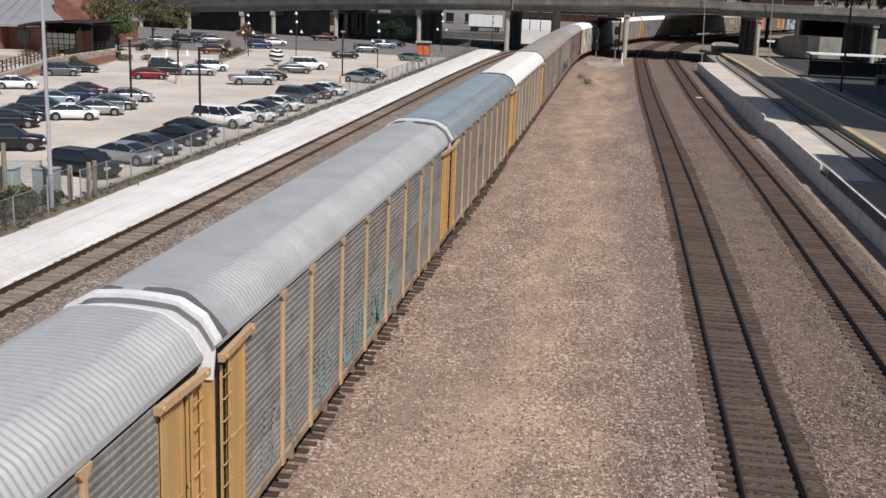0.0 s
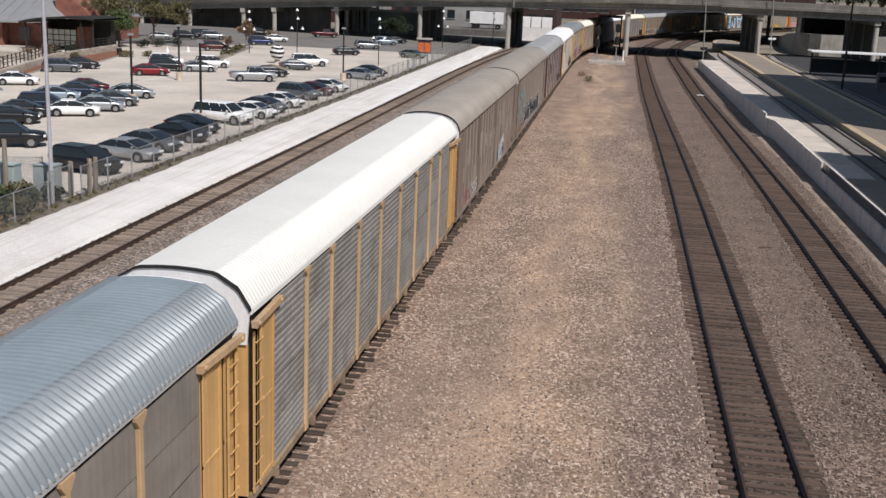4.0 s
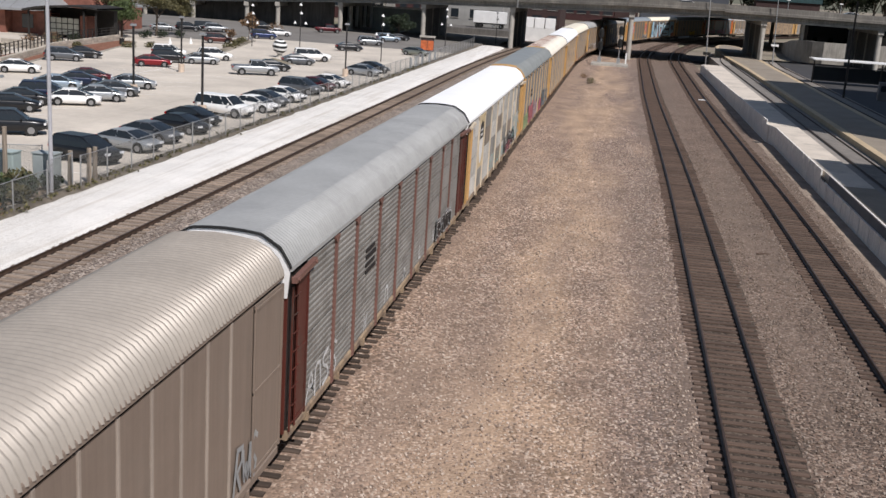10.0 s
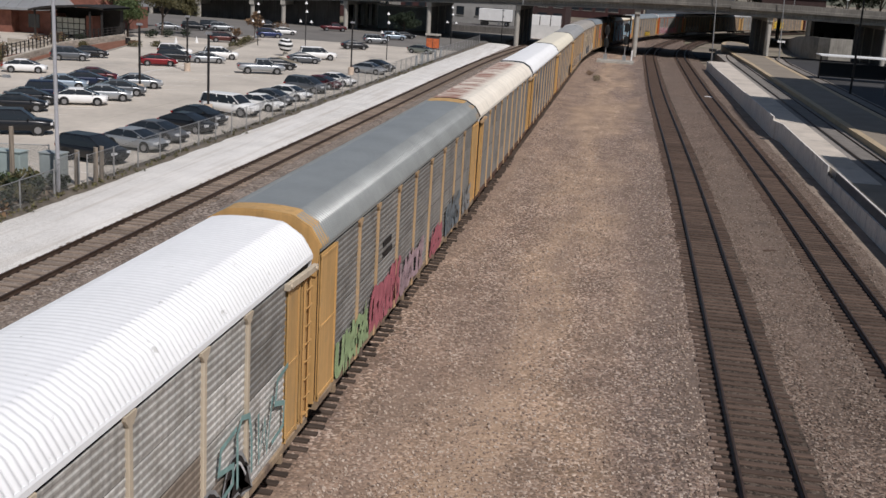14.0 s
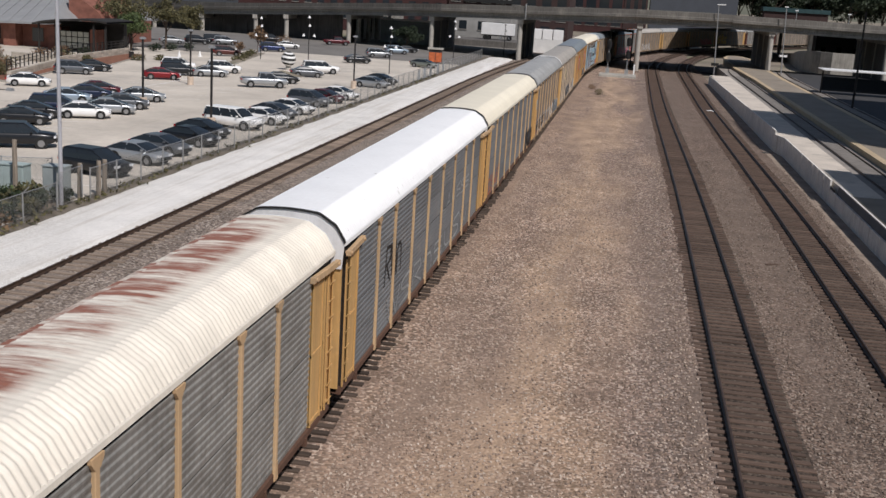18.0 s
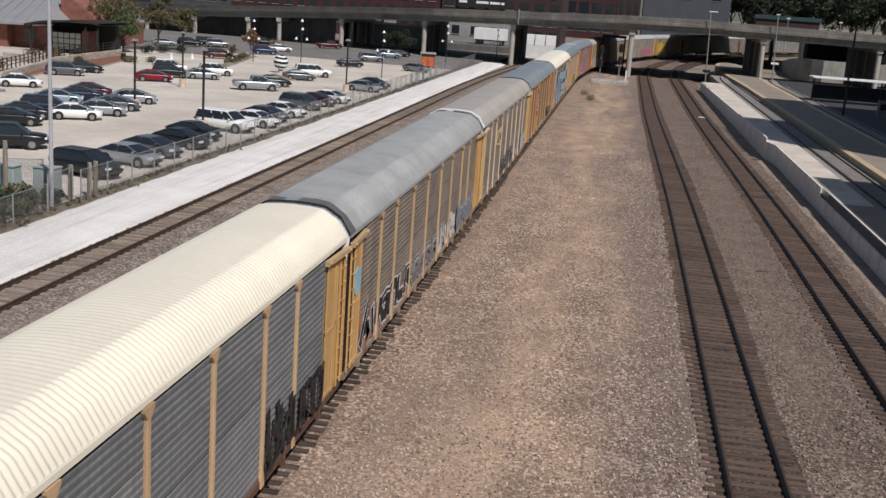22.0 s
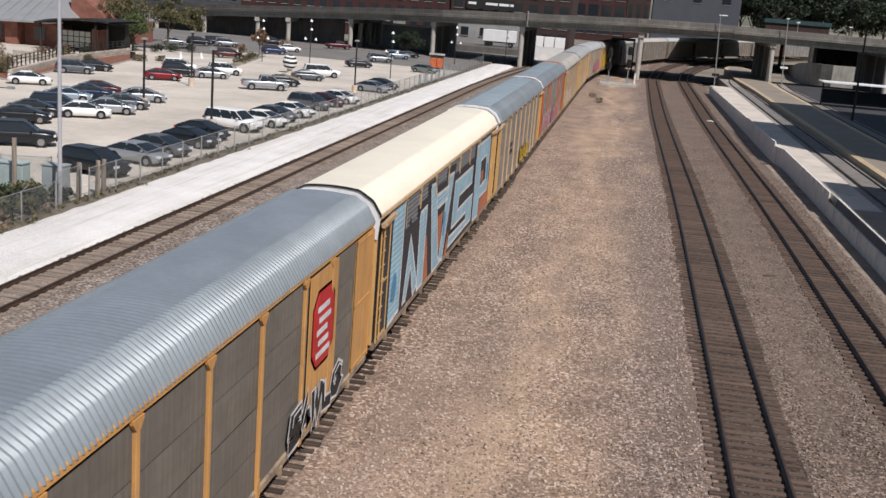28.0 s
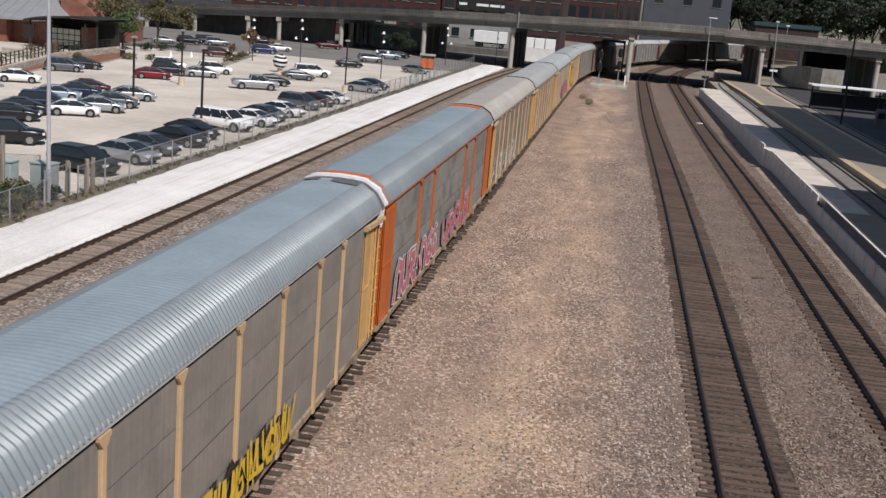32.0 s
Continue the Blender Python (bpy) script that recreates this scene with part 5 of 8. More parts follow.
# ---- vehicles ----
def loft(bm, rings):
    g = [[bm.verts.new(p) for p in r] for r in rings]
    for a, b in zip(g, g[1:]):
        for i in range(len(a)):
            j = (i + 1) % len(a)
            bm.faces.new((a[i], a[j], b[j], b[i]))
    bm.faces.new(g[0][::-1])
    bm.faces.new(g[-1])


KINDS = {
    # length, width, side outline, cabin base (rear, front), roof (rear, front), belt, roof height, wheel radius, axles
    "sedan": (4.7, 1.84, [(2.28, 0.3), (2.33, 0.55), (2.25, 0.74), (1.9, 0.87), (1.2, 0.99), (0.4, 1.0), (-1.5, 1.03), (-2.1, 1.06), (-2.28, 1.0), (-2.33, 0.55), (-2.26, 0.3), (-1.7, 0.2), (1.7, 0.2)], (-2.12, 1.5), (-1.0, 0.25), 0.98, 1.48, 0.34, (1.42, -1.38)),
    "suv": (4.8, 1.9, [(2.35, 0.38), (2.4, 0.7), (2.3, 0.92), (1.8, 1.03), (1.0, 1.1), (-2.2, 1.14), (-2.38, 1.05), (-2.4, 0.6), (-2.33, 0.38), (-1.7, 0.28), (1.7, 0.28)], (-2.36, 1.5), (-1.95, 0.3), 1.06, 1.74, 0.37, (1.45, -1.4)),
    "large": (5.5, 2.0, [(2.7, 0.42), (2.75, 0.8), (2.65, 1.02), (2.1, 1.12), (1.35, 1.18), (-2.55, 1.2), (-2.73, 1.1), (-2.75, 0.6), (-2.68, 0.42), (-2.0, 0.32), (2.0, 0.32)], (-2.6, 1.5), (-2.45, 0.6), 1.14, 1.88, 0.4, (1.7, -1.65)),
    "pickup": (5.8, 1.98, [(2.85, 0.45), (2.9, 0.85), (2.78, 1.06), (2.2, 1.14), (1.5, 1.2), (-0.75, 1.22), (-0.78, 1.2), (-2.82, 1.2), (-2.9, 1.1), (-2.9, 0.6), (-2.8, 0.45), (-2.0, 0.36), (2.0, 0.36)], (-0.75, 1.65), (-0.55, 0.8), 1.16, 1.86, 0.4, (1.85, -1.75)),
}
VM = {}


def hull_mesh(side, h, low):
    """A rounded car body below the windows, drawn out along its length."""
    line = sorted((x, z) for x, z in side if z > 0.5)
    x0, x1 = line[0][0], line[-1][0]
    rings = []
    n = 20
    for i in range(n + 1):
        u = -math.cos(math.pi * i / n)
        x = (x0 + x1) / 2 + u * (x1 - x0) / 2
        zt = float(np.interp(x, [p[0] for p in line], [p[1] for p in line]))
        zb = low + 0.2 * max(0.0, (abs(u) - 0.7) / 0.3) ** 2
        w = h * (1 - 0.27 * abs(u) ** 7)
        half = [(0.8 * w, zb), (0.97 * w, zb + 0.1), (w, (zb + zt) * 0.5), (0.985 * w, zt - 0.17), (0.9 * w, zt - 0.04), (0.55 * w, zt + 0.015)]
        rings.append([(x, y, z) for y, z in half] + [(x, 0, zt + 0.03)] + [(x, -y, z) for y, z in half[::-1]])
    bm = nb()
    loft(bm, rings)
    return done(bm, "body", smooth=True)


for kind, (ln, wd, side, base, top, belt, high, wr, axles) in KINDS.items():
    h = wd / 2
    VM[kind, "body"] = hull_mesh(side, h, side[-1][1])
    b0, b1, t0, t1 = base[0], base[1], top[0], top[1]
    bm = nb()
    rings = []
    for f, inset in ((-0.04, 0.05), (0.5, 0.12), (1.0, 0.24)):
        z = belt + (high - 0.05 - belt) * f
        r0, r1 = b0 + (t0 - b0) * f - 0.05 * (f == 0.5), b1 + (t1 - b1) * f + 0.05 * (f == 0.5)
        y = h - inset
        rings.append([(r0, -y * 0.94, z), (r0 + 0.1, -y, z), (r1 - 0.12, -y, z), (r1, -y * 0.9, z), (r1 + 0.09, 0, z), (r1, y * 0.9, z), (r1 - 0.12, y, z), (r0 + 0.1, y, z), (r0, y * 0.94, z), (r0 - 0.05, 0, z)])
    loft(bm, rings)
    VM[kind, "glass"] = done(bm, "greenhouse")
    bm = nb()
    rod(bm, (0, -0.07, 0), (0, 0.07, 0), wr + 0.075, 18)
    VM[kind, "arch"] = done(bm, "wheel_arch")
    bm = nb()
    loft(bm, [[(t0 - 0.06, -h + 0.21, high - 0.07), (t1 + 0.07, -h + 0.21, high - 0.07), (t1 + 0.07, h - 0.21, high - 0.07), (t0 - 0.06, h - 0.21, high - 0.07)], [(t0 + 0.08, -h + 0.3, high), (t1 - 0.12, -h + 0.3, high), (t1 - 0.12, h - 0.3, high), (t0 + 0.08, h - 0.3, high)]])
    VM[kind, "roof"] = done(bm, "roof")
    posts = []
    for sgn in (-1, 1):
        for fb, ft in ((0.0, 0.0), (0.46, 0.46), (1.0, 1.0)) + (((0.75, 0.8),) if kind in ("suv", "large") else ()):
            xb, xt = b0 + (b1 - b0) * fb, t0 + (t1 - t0) * ft
            y0, y1 = sgn * (h - 0.055), sgn * (h - 0.225)
            d = 0.034
            bm = nb()
            loft(bm, [[(xb - d, y0 - sgn * 0.03, belt - 0.02), (xb + d, y0 - sgn * 0.03, belt - 0.02), (xb + d, y0 + sgn * 0.012, belt - 0.02), (xb - d, y0 + sgn * 0.012, belt - 0.02)],
                      [(xt - d, y1 - sgn * 0.03, high - 0.05), (xt + d, y1 - sgn * 0.03, high - 0.05), (xt + d, y1 + sgn * 0.012, high - 0.05), (xt - d, y1 + sgn * 0.012, high - 0.05)]])
            posts.append(done(bm, "pillar"))
    VM[kind, "pillars"] = posts
    bm = nb()
    rod(bm, (0, -0.11, 0), (0, 0.11, 0), wr, 16)
    VM[kind, "tyre"] = done(bm, "tyre")
    bm = nb()
    rod(bm, (0, -0.118, 0), (0, 0.118, 0), wr * 0.64, 12)
    VM[kind, "rim"] = done(bm, "rim")
    bm = nb()
    box(bm, -0.12, 0.04, -0.2, 0.2, -0.08, 0.08)
    VM[kind, "lamp"] = done(bm, "lamp")
    bm = nb()
    box(bm, -0.02, 0.05, -0.5, 0.5, -0.11, 0.11)
    VM[kind, "grille"] = done(bm, "grille")
    bm = nb()
    box(bm, -0.06, 0.06, -0.09, 0.09, -0.06, 0.06)
    VM[kind, "mirror"] = done(bm, "mirror")
    bm = nb()
    box(bm, -2.75, -0.85, -0.82, 0.82, 1.15, 1.204)
    VM[kind, "bed"] = done(bm, "bed")


def car_paint(name, color, metal=0.3, rough=0.28):
    return mat("car_" + name, color, rough, metal, var=0.03, scale=1.0, fine=30, bump=0.0, spec=0.6)


PAINT = dict(white=car_paint("white", (0.88, 0.88, 0.87), 0.0), silver=car_paint("silver", (0.42, 0.44, 0.46), 0.5), grey=car_paint("grey", (0.14, 0.15, 0.165), 0.4),
             black=car_paint("black", (0.012, 0.013, 0.016), 0.1), navy=car_paint("navy", (0.015, 0.025, 0.06), 0.3), blue=car_paint("blue", (0.02, 0.035, 0.11), 0.3),
             red=car_paint("red", (0.22, 0.012, 0.018), 0.2), maroon=car_paint("maroon", (0.09, 0.012, 0.018), 0.2), brown=car_paint("brown", (0.1, 0.03, 0.025), 0.2),
             pale=car_paint("pale_blue", (0.36, 0.44, 0.52), 0.4), green=car_paint("grey_green", (0.24, 0.26, 0.23), 0.4))
M_RIM = mat("alloy_rim", (0.4, 0.4, 0.41), 0.35, 0.8, var=0.05)
NAMES = dict(sedan="sedan", suv="suv", large="large_suv", pickup="pickup_truck")


def vehicle(kind, colour, x, y, yaw):
    ln, wd, side, base, top, belt, high, wr, axles = KINDS[kind]
    root = group_root(NAMES[kind], pose(x, y, LOT_Z + 0.005, 0, 0, yaw))
    root.scale = (0.91, 0.93, 0.9)
    word = dict(sedan="sedan", suv="small suv", large="large suv", pickup="pickup truck")[kind]
    tagged(root, "%s %s parked on the concrete lot" % ({"pale": "pale blue", "navy": "dark navy", "green": "grey-green"}.get(colour, colour), word), "car" if kind != "pickup" else "truck", "parked cars")
    p = PAINT[colour]
    put("body", VM[kind, "body"], p, root)
    put("greenhouse", VM[kind, "glass"], M_GLASS, root)
    put("roof", VM[kind, "roof"], p, root)
    for me in VM[kind, "pillars"]:
        put("pillar", me, p, root)
    for ax in axles:
        for sy in (-1, 1):
            put("wheel_arch", VM[kind, "arch"], M_BLACK, root, (ax, sy * (wd / 2 - 0.055), wr + 0.03), "dark wheel arch")
            w = put("wheel", VM[kind, "tyre"], M_BLACK, root, (ax, sy * (wd / 2 - 0.085), wr))
            put("rim", VM[kind, "rim"], M_RIM, w)
    nose, tail = side[1][0], min(u for u, v in side)
    for sy in (-1, 1):
        put("headlight", VM[kind, "lamp"], M_LIGHT, root, (nose - 0.06, sy * (wd / 2 - 0.32), belt - 0.27))
        put("tail_light", VM[kind, "lamp"], M_REDLENS, root, (tail + 0.09, sy * (wd / 2 - 0.3), belt - 0.16))
        put("mirror", VM[kind, "mirror"], p, root, (base[1] - 0.45, sy * (wd / 2 + 0.06), belt + 0.08))
    put("grille", VM[kind, "grille"], M_BLACK, root, (nose - 0.02, 0, 0.52))
    if kind == "pickup":
        put("bed", VM[kind, "bed"], M_BLACK, root)
    return root


# row along the fence
for kind, colour, x, y in (("suv", "black", -30.7, 58.9), ("sedan", "silver", -30.4, 64.0), ("sedan", "grey", -30.7, 68.0), ("sedan", "black", -30.6, 72.8), ("sedan", "black", -31.4, 77.0),
                           ("large", "white", -31.2, 83.0), ("sedan", "white", -30.2, 87.4), ("sedan", "grey", -30.7, 91.7), ("sedan", "white", -30.4, 95.9), ("suv", "grey", -30.9, 103.0),
                           ("sedan", "maroon", -30.6, 107.4), ("sedan", "white", -30.2, 111.4), ("sedan", "silver", -30.5, 127.5), ("sedan", "black", -30.6, 132.6), ("sedan", "green", -32.0, 167.8)):
    vehicle(kind, colour, x, y, -14)
# the rows further in
for kind, colour, x, y in (("sedan", "white", -43.5, 81.6), ("sedan", "silver", -43.1, 85.3), ("sedan", "grey", -43.8, 89.4), ("suv", "navy", -46.9, 83.2), ("sedan", "black", -46.6, 79.4), ("sedan", "black", -45.4, 75.6),
                           ("suv", "black", -47.4, 70.8), ("large", "black", -39.8, 65.6), ("sedan", "maroon", -50.6, 98.0), ("sedan", "pale", -49.8, 90.4), ("sedan", "navy", -49.6, 94.2), ("sedan", "silver", -45.0, 95.6),
                           ("sedan", "red", -53.0, 117.6), ("suv", "black", -53.7, 124.0), ("suv", "white", -57.0, 131.4), ("sedan", "silver", -50.2, 125.4), ("suv", "white", -51.0, 131.8),
                           ("suv", "grey", -62.9, 115.8), ("sedan", "black", -63.2, 121.0), ("sedan", "white", -59.6, 100.6), ("sedan", "black", -61.8, 94.6),
                           ("pickup", "silver", -40.7, 117.6), ("sedan", "black", -40.8, 124.0), ("large", "white", -41.2, 142.0), ("sedan", "grey", -41.0, 135.0),
                           ("suv", "blue", -60.6, 179.0), ("sedan", "white", -61.5, 190.2), ("sedan", "black", -42.4, 166.6), ("suv", "silver", -43.1, 184.0), ("suv", "pale", -42.9, 197.6), ("sedan", "black", -42.4, 204.5),
                           ("pickup", "maroon", -58.5, 212.4), ("suv", "black", -76.5, 184.5), ("large", "black", -74.6, 189.0), ("suv", "silver", -72.6, 188.0), ("suv", "brown", -61.8, 161.0), ("sedan", "silver", -79.5, 180.5), ("large", "black", -69.6, 204.0)):
    vehicle(kind, colour, x, y, 26)


# ---- poles and lamps ----
def lot_lamp(x, y, h, arms):
    root = group_root("lamp_post", Matrix.Translation((x, y, LOT_Z)))
    tagged(root, "tall dark lamp post on a concrete footing", "lamp post", "parking lot lamps")
    bm = nb()
    rod(bm, (0, 0, 0), (0, 0, 0.9), 0.34, 14)
    part("footing", bm, mat("footing_concrete", (0.62, 0.5, 0.4), 0.9, var=0.15, scale=2.0), root, "round concrete footing")
    bm = nb()
    box(bm, -0.075, 0.075, -0.075, 0.075, 0.85, h)
    part("pole", bm, M_DARKSTEEL, root)
    for ax in arms:
        bm = nb()
        rod(bm, (0, 0, h - 0.1), (ax * 0.9, 0, h - 0.05), 0.03, 6)
        part("arm", bm, M_DARKSTEEL, root)
        bm = nb()
        loft(bm, [[(ax * 0.9 - 0.28, -0.17, h - 0.12), (ax * 0.9 + 0.28, -0.17, h - 0.12), (ax * 0.9 + 0.28, 0.17, h - 0.12), (ax * 0.9 - 0.28, 0.17, h - 0.12)], [(ax * 0.9 - 0.2, -0.12, h + 0.06), (ax * 0.9 + 0.2, -0.12, h + 0.06), (ax * 0.9 + 0.2, 0.12, h + 0.06), (ax * 0.9 - 0.2, 0.12, h + 0.06)]])
        head = part("lamp_head", bm, M_STEEL, root)
        bm = nb()
        box(bm, ax * 0.9 - 0.2, ax * 0.9 + 0.2, -0.12, 0.12, h - 0.14, h - 0.118)
        part("lens", bm, M_LIGHT, head)
    return root


def bell_lamp(x, y, h):
    """A dark post with four white bell lamps at two heights."""
    root = group_root("lamp_post", Matrix.Translation((x, y, LOT_Z)))
    tagged(root, "dark post carrying small white bell-shaped lamps", "lamp post", "bell lamps")
    bm = nb()
    rod(bm, (0, 0, 0), (0, 0, h), 0.07, 8, 0.05)
    part("pole", bm, M_DARKSTEEL, root)
    for dx, z in ((0, h), (0.1, h - 1.2), (-0.8, h - 2.6), (0.8, h - 2.6)):
        bm = nb()
        rod(bm, (dx, 0, z - 0.15), (dx, 0, z + 0.2), 0.24, 10, 0.06)
        part("lamp_bell", bm, M_WHITE, root)
        if abs(dx) > 0.3:
            bm = nb()
            rod(bm, (0, 0, z + 0.1), (dx, 0, z + 0.15), 0.025, 6)
            part("arm", bm, M_DARKSTEEL, root)
    return root


lot_lamp(-32.55, 81.5, 6.5, (0.01,))
lot_lamp(-42.9, 91.2, 6.2, (0.01,))
lot_lamp(-48.0, 114.0, 6.0, (0.01,))
lot_lamp(-32.0, 124.4, 6.1, (0.01,))
lot_lamp(-44.4, 70.5, 3.2, (-1.6, 1.3))
bell_lamp(-46.4, 153.3, 7.0)
bell_lamp(-56.0, 160.0, 6.2)
bell_lamp(-31.0, 190.0, 6.8)
bell_lamp(-33.5, 150.0, 6.4)
bell_lamp(-24.9, 214.0, 6.2)

root = group_root("light_mast", Matrix.Translation((-28.0, 50.0, -0.1)))
tagged(root, "tall silvery steel light mast by the fence", "light mast")
bm = nb()
rod(bm, (0, 0, 0), (0, 0, 14), 0.11, 14, 0.075)
part("pole", bm, mat("bright_galvanised", (0.62, 0.62, 0.66), 0.4, 0.4, var=0.08), root, smooth=False)
bm = nb()
rod(bm, (0, 0, 0), (0, 0, 0.05), 0.3, 14)
part("base_plate", bm, M_STEEL, root)


# ---- wire fence along the gravel ----
def fence(label, pts, h, spacing, rail=True, arms=False, lean=0.35):
    root = group_root("wire_fence")
    tagged(root, label, "fence", kind="structure")
    for (xa, ya), (xb, yb) in zip(pts, pts[1:]):
        ln = math.hypot(xb - xa, yb - ya)
        n = max(1, round(ln / spacing))
        ang = math.degrees(math.atan2(yb - ya, xb - xa))
        bm = nb()
        rod(bm, (0, 0, 0), (0, 0, h + 0.05), 0.04, 7)
        if arms:
            rod(bm, (0, 0, h), (0.0, -lean, h + 0.35), 0.025, 6)
        me = done(bm, "post")
        for i in range(n + 1):
            put("post", me, M_STEEL, root, pose(xa + (xb - xa) * i / n, ya + (yb - ya) * i / n, -0.15, 0, 0, ang))
        for z in ((0.08, h) if rail else (h,)):
            bm = nb()
            rod(bm, (xa, ya, z - 0.15), (xb, yb, z - 0.15), 0.022, 6)
            part("rail", bm, M_STEEL, root)
        bm = nb()
        d = Vector((-(yb - ya), xb - xa, 0)).normalized() * 0.012
        v = [bm.verts.new((xa, ya, -0.1)), bm.verts.new((xb, yb, -0.1)), bm.verts.new((xb, yb, h - 0.15)), bm.verts.new((xa, ya, h - 0.15))]
        bm.faces.new(v)
        part("mesh", bm, M_WIRE, root, "grey woven wire mesh")
    return root


fence("grey chain-link fence between parking lot and gravel", [(-27.45, 52.0), (-27.3, 100), (-27.5, 150), (-27.7, 203), (-29.5, 216)], 1.75, 3.05)
fence("chain-link fence with slanted arms at its posts", [(-27.3, 36.0), (-27.45, 48.6)], 1.55, 2.85, arms=True)
fence("short tall chain-link panel beside the light mast", [(-27.5, 48.75), (-27.7, 51.6)], 1.95, 2.9)
fence("chain-link enclosure round utility cabinets", [(-29.6, 52.0), (-34.5, 50.5), (-36.5, 44.0)], 2.1, 2.4)

# dark soil and weeds along the foot of the fence
bm = nb()
rows = []
for j in range(150):
    y = 30 + j * 1.2
    e = 0.32 * noise.noise((y * 0.5, 2, 0)) + 0.12 * noise.noise((y * 2.1, 4, 0))
    rows.append([(-28.0 + 0.5 * e, y, -0.033), (-27.5, y, 0.0), (-27.05 + e, y, -0.012), (-26.8 + e, y, -0.075)])
sheet(bm, rows)
tagged(part("soil_strip", bm, mat("dark_soil", (0.17, 0.145, 0.115), 0.95, var=0.35, scale=1.3, fine=9, bump=0.5), smooth=True), "dark soil under the chain-link fence", "soil", kind="structure")
bm = nb()
rows = []
for j in range(18):
    y = 34 + j * 1.05
    rows.append([(x + 0.3 * noise.noise((y * 0.5, x, 1)), y, -0.022 + 0.03 * noise.noise((x, y, 3))) for x in (-39, -37, -35, -33, -31, -29.5, -28.2)])
sheet(bm, rows)
tagged(part("planting_bed", bm, mat("dry_soil", (0.24, 0.19, 0.14), 0.95, var=0.3, scale=0.8, fine=8, bump=0.5), smooth=True), "dry brown soil inside the fenced enclosure", "soil", kind="structure")
# utility cabinets and posts in the enclosure
for x, y, w, h, colour in ((-28.95, 51.3, 1.2, 1.8, (0.36, 0.4, 0.4)), (-31.6, 51.0, 2.3, 1.75, (0.42, 0.5, 0.49)), (-33.8, 47.6, 1.4, 1.1, (0.6, 0.6, 0.58))):
    root = group_root("utility_cabinet", Matrix.Translation((x, y, -0.1)))
    tagged(root, "grey-green metal utility cabinet inside the fence", "cabinet", "utility cabinets")
    bm = nb()
    box(bm, -w / 2, w / 2, -0.4, 0.4, 0.12, h)
    bmesh.ops.bevel(bm, geom=bm.edges[:], offset=0.03, segments=1, affect="EDGES")
    cm = mat("cabinet_%d" % int(w * 10), colour, 0.5, 0.1, var=0.1)
    part("body", bm, cm, root)
    bm = nb()
    box(bm, -w / 2 - 0.04, w / 2 + 0.04, -0.45, 0.45, h, h + 0.06)
    part("lid", bm, cm, root)
    bm = nb()
    box(bm, -w / 2 + 0.06, -0.02, -0.42, -0.4, 0.2, h - 0.1)
    box(bm, 0.02, w / 2 - 0.06, -0.42, -0.4, 0.2, h - 0.1)
    part("door", bm, cm, root)
    bm = nb()
    box(bm, -w / 2 - 0.1, w / 2 + 0.1, -0.5, 0.5, -0.1, 0.12)
    part("plinth", bm, M_CONC, root)
for x, y, h in ((-28.0, 51.9, 1.85), (-30.6, 50.1, 3.1), (-27.55, 53.1, 1.85), (-27.62, 53.9, 1.8)):
    bm = nb()
    rod(bm, (x, y, -0.2), (x + 0.03, y, h), 0.14, 9, 0.12)
    tagged(part("wooden_post", bm, mat("grey_wood", (0.3, 0.25, 0.2), 0.9, var=0.25, scale=3, stretch=(4, 4, 0.4))), "weathered grey-brown wooden post by the fence", "post", "wooden posts")


# ---- plants ----
def leaf_mat(name, a, b):
    m = bpy.data.materials.new(name)
    m.use_nodes = True
    n, l = m.node_tree.nodes, m.node_tree.links
    g, r = n.new("ShaderNodeNewGeometry"), n.new("ShaderNodeValToRGB")
    r.color_ramp.elements[0].color, r.color_ramp.elements[1].color = (*a, 1), (*b, 1)
    l.new(g.outputs["Random Per Island"], r.inputs[0])
    p = n["Principled BSDF"]
    l.new(r.outputs[0], p.inputs["Base Color"])
    p.inputs["Roughness"].default_value = 0.7
    p.inputs["Transmission Weight"].default_value = 0.0
    return m


LEAF_G = leaf_mat("green_leaves", (0.025, 0.042, 0.012), (0.1, 0.135, 0.045))
LEAF_O = leaf_mat("olive_leaves", (0.045, 0.045, 0.02), (0.16, 0.14, 0.06))
LEAF_D = leaf_mat("dark_leaves", (0.009, 0.017, 0.008), (0.03, 0.046, 0.018))
LEAF_B = leaf_mat("brown_leaves", (0.1, 0.055, 0.03), (0.24, 0.15, 0.08))
M_BARK = mat("bark", (0.13, 0.1, 0.08), 0.95, var=0.3, scale=4, bump=0.5, stretch=(3, 3, 0.5))


def leaves(bm_v, bm_f, centre, radius, count, size, r):
    for _ in range(count):
        d = Vector((r.gauss(0, 1), r.gauss(0, 1), r.gauss(0, 0.8)))
        d = d.normalized() * radius * r.uniform(0.35, 1.0) ** 0.6
        p = Vector(centre) + d
        u = Vector((r.gauss(0, 1), r.gauss(0, 1), r.gauss(0, 1))).normalized()
        w = u.cross(Vector((r.gauss(0, 1), r.gauss(0, 1), r.gauss(0, 1)))).normalized()
        s = size * r.uniform(0.6, 1.3)
        k = len(bm_v)
        bm_v += [p - u * s, p + w * s * 0.5, p + u * s, p - w * s * 0.5]
        bm_f.append((k, k + 1, k + 2, k + 3))


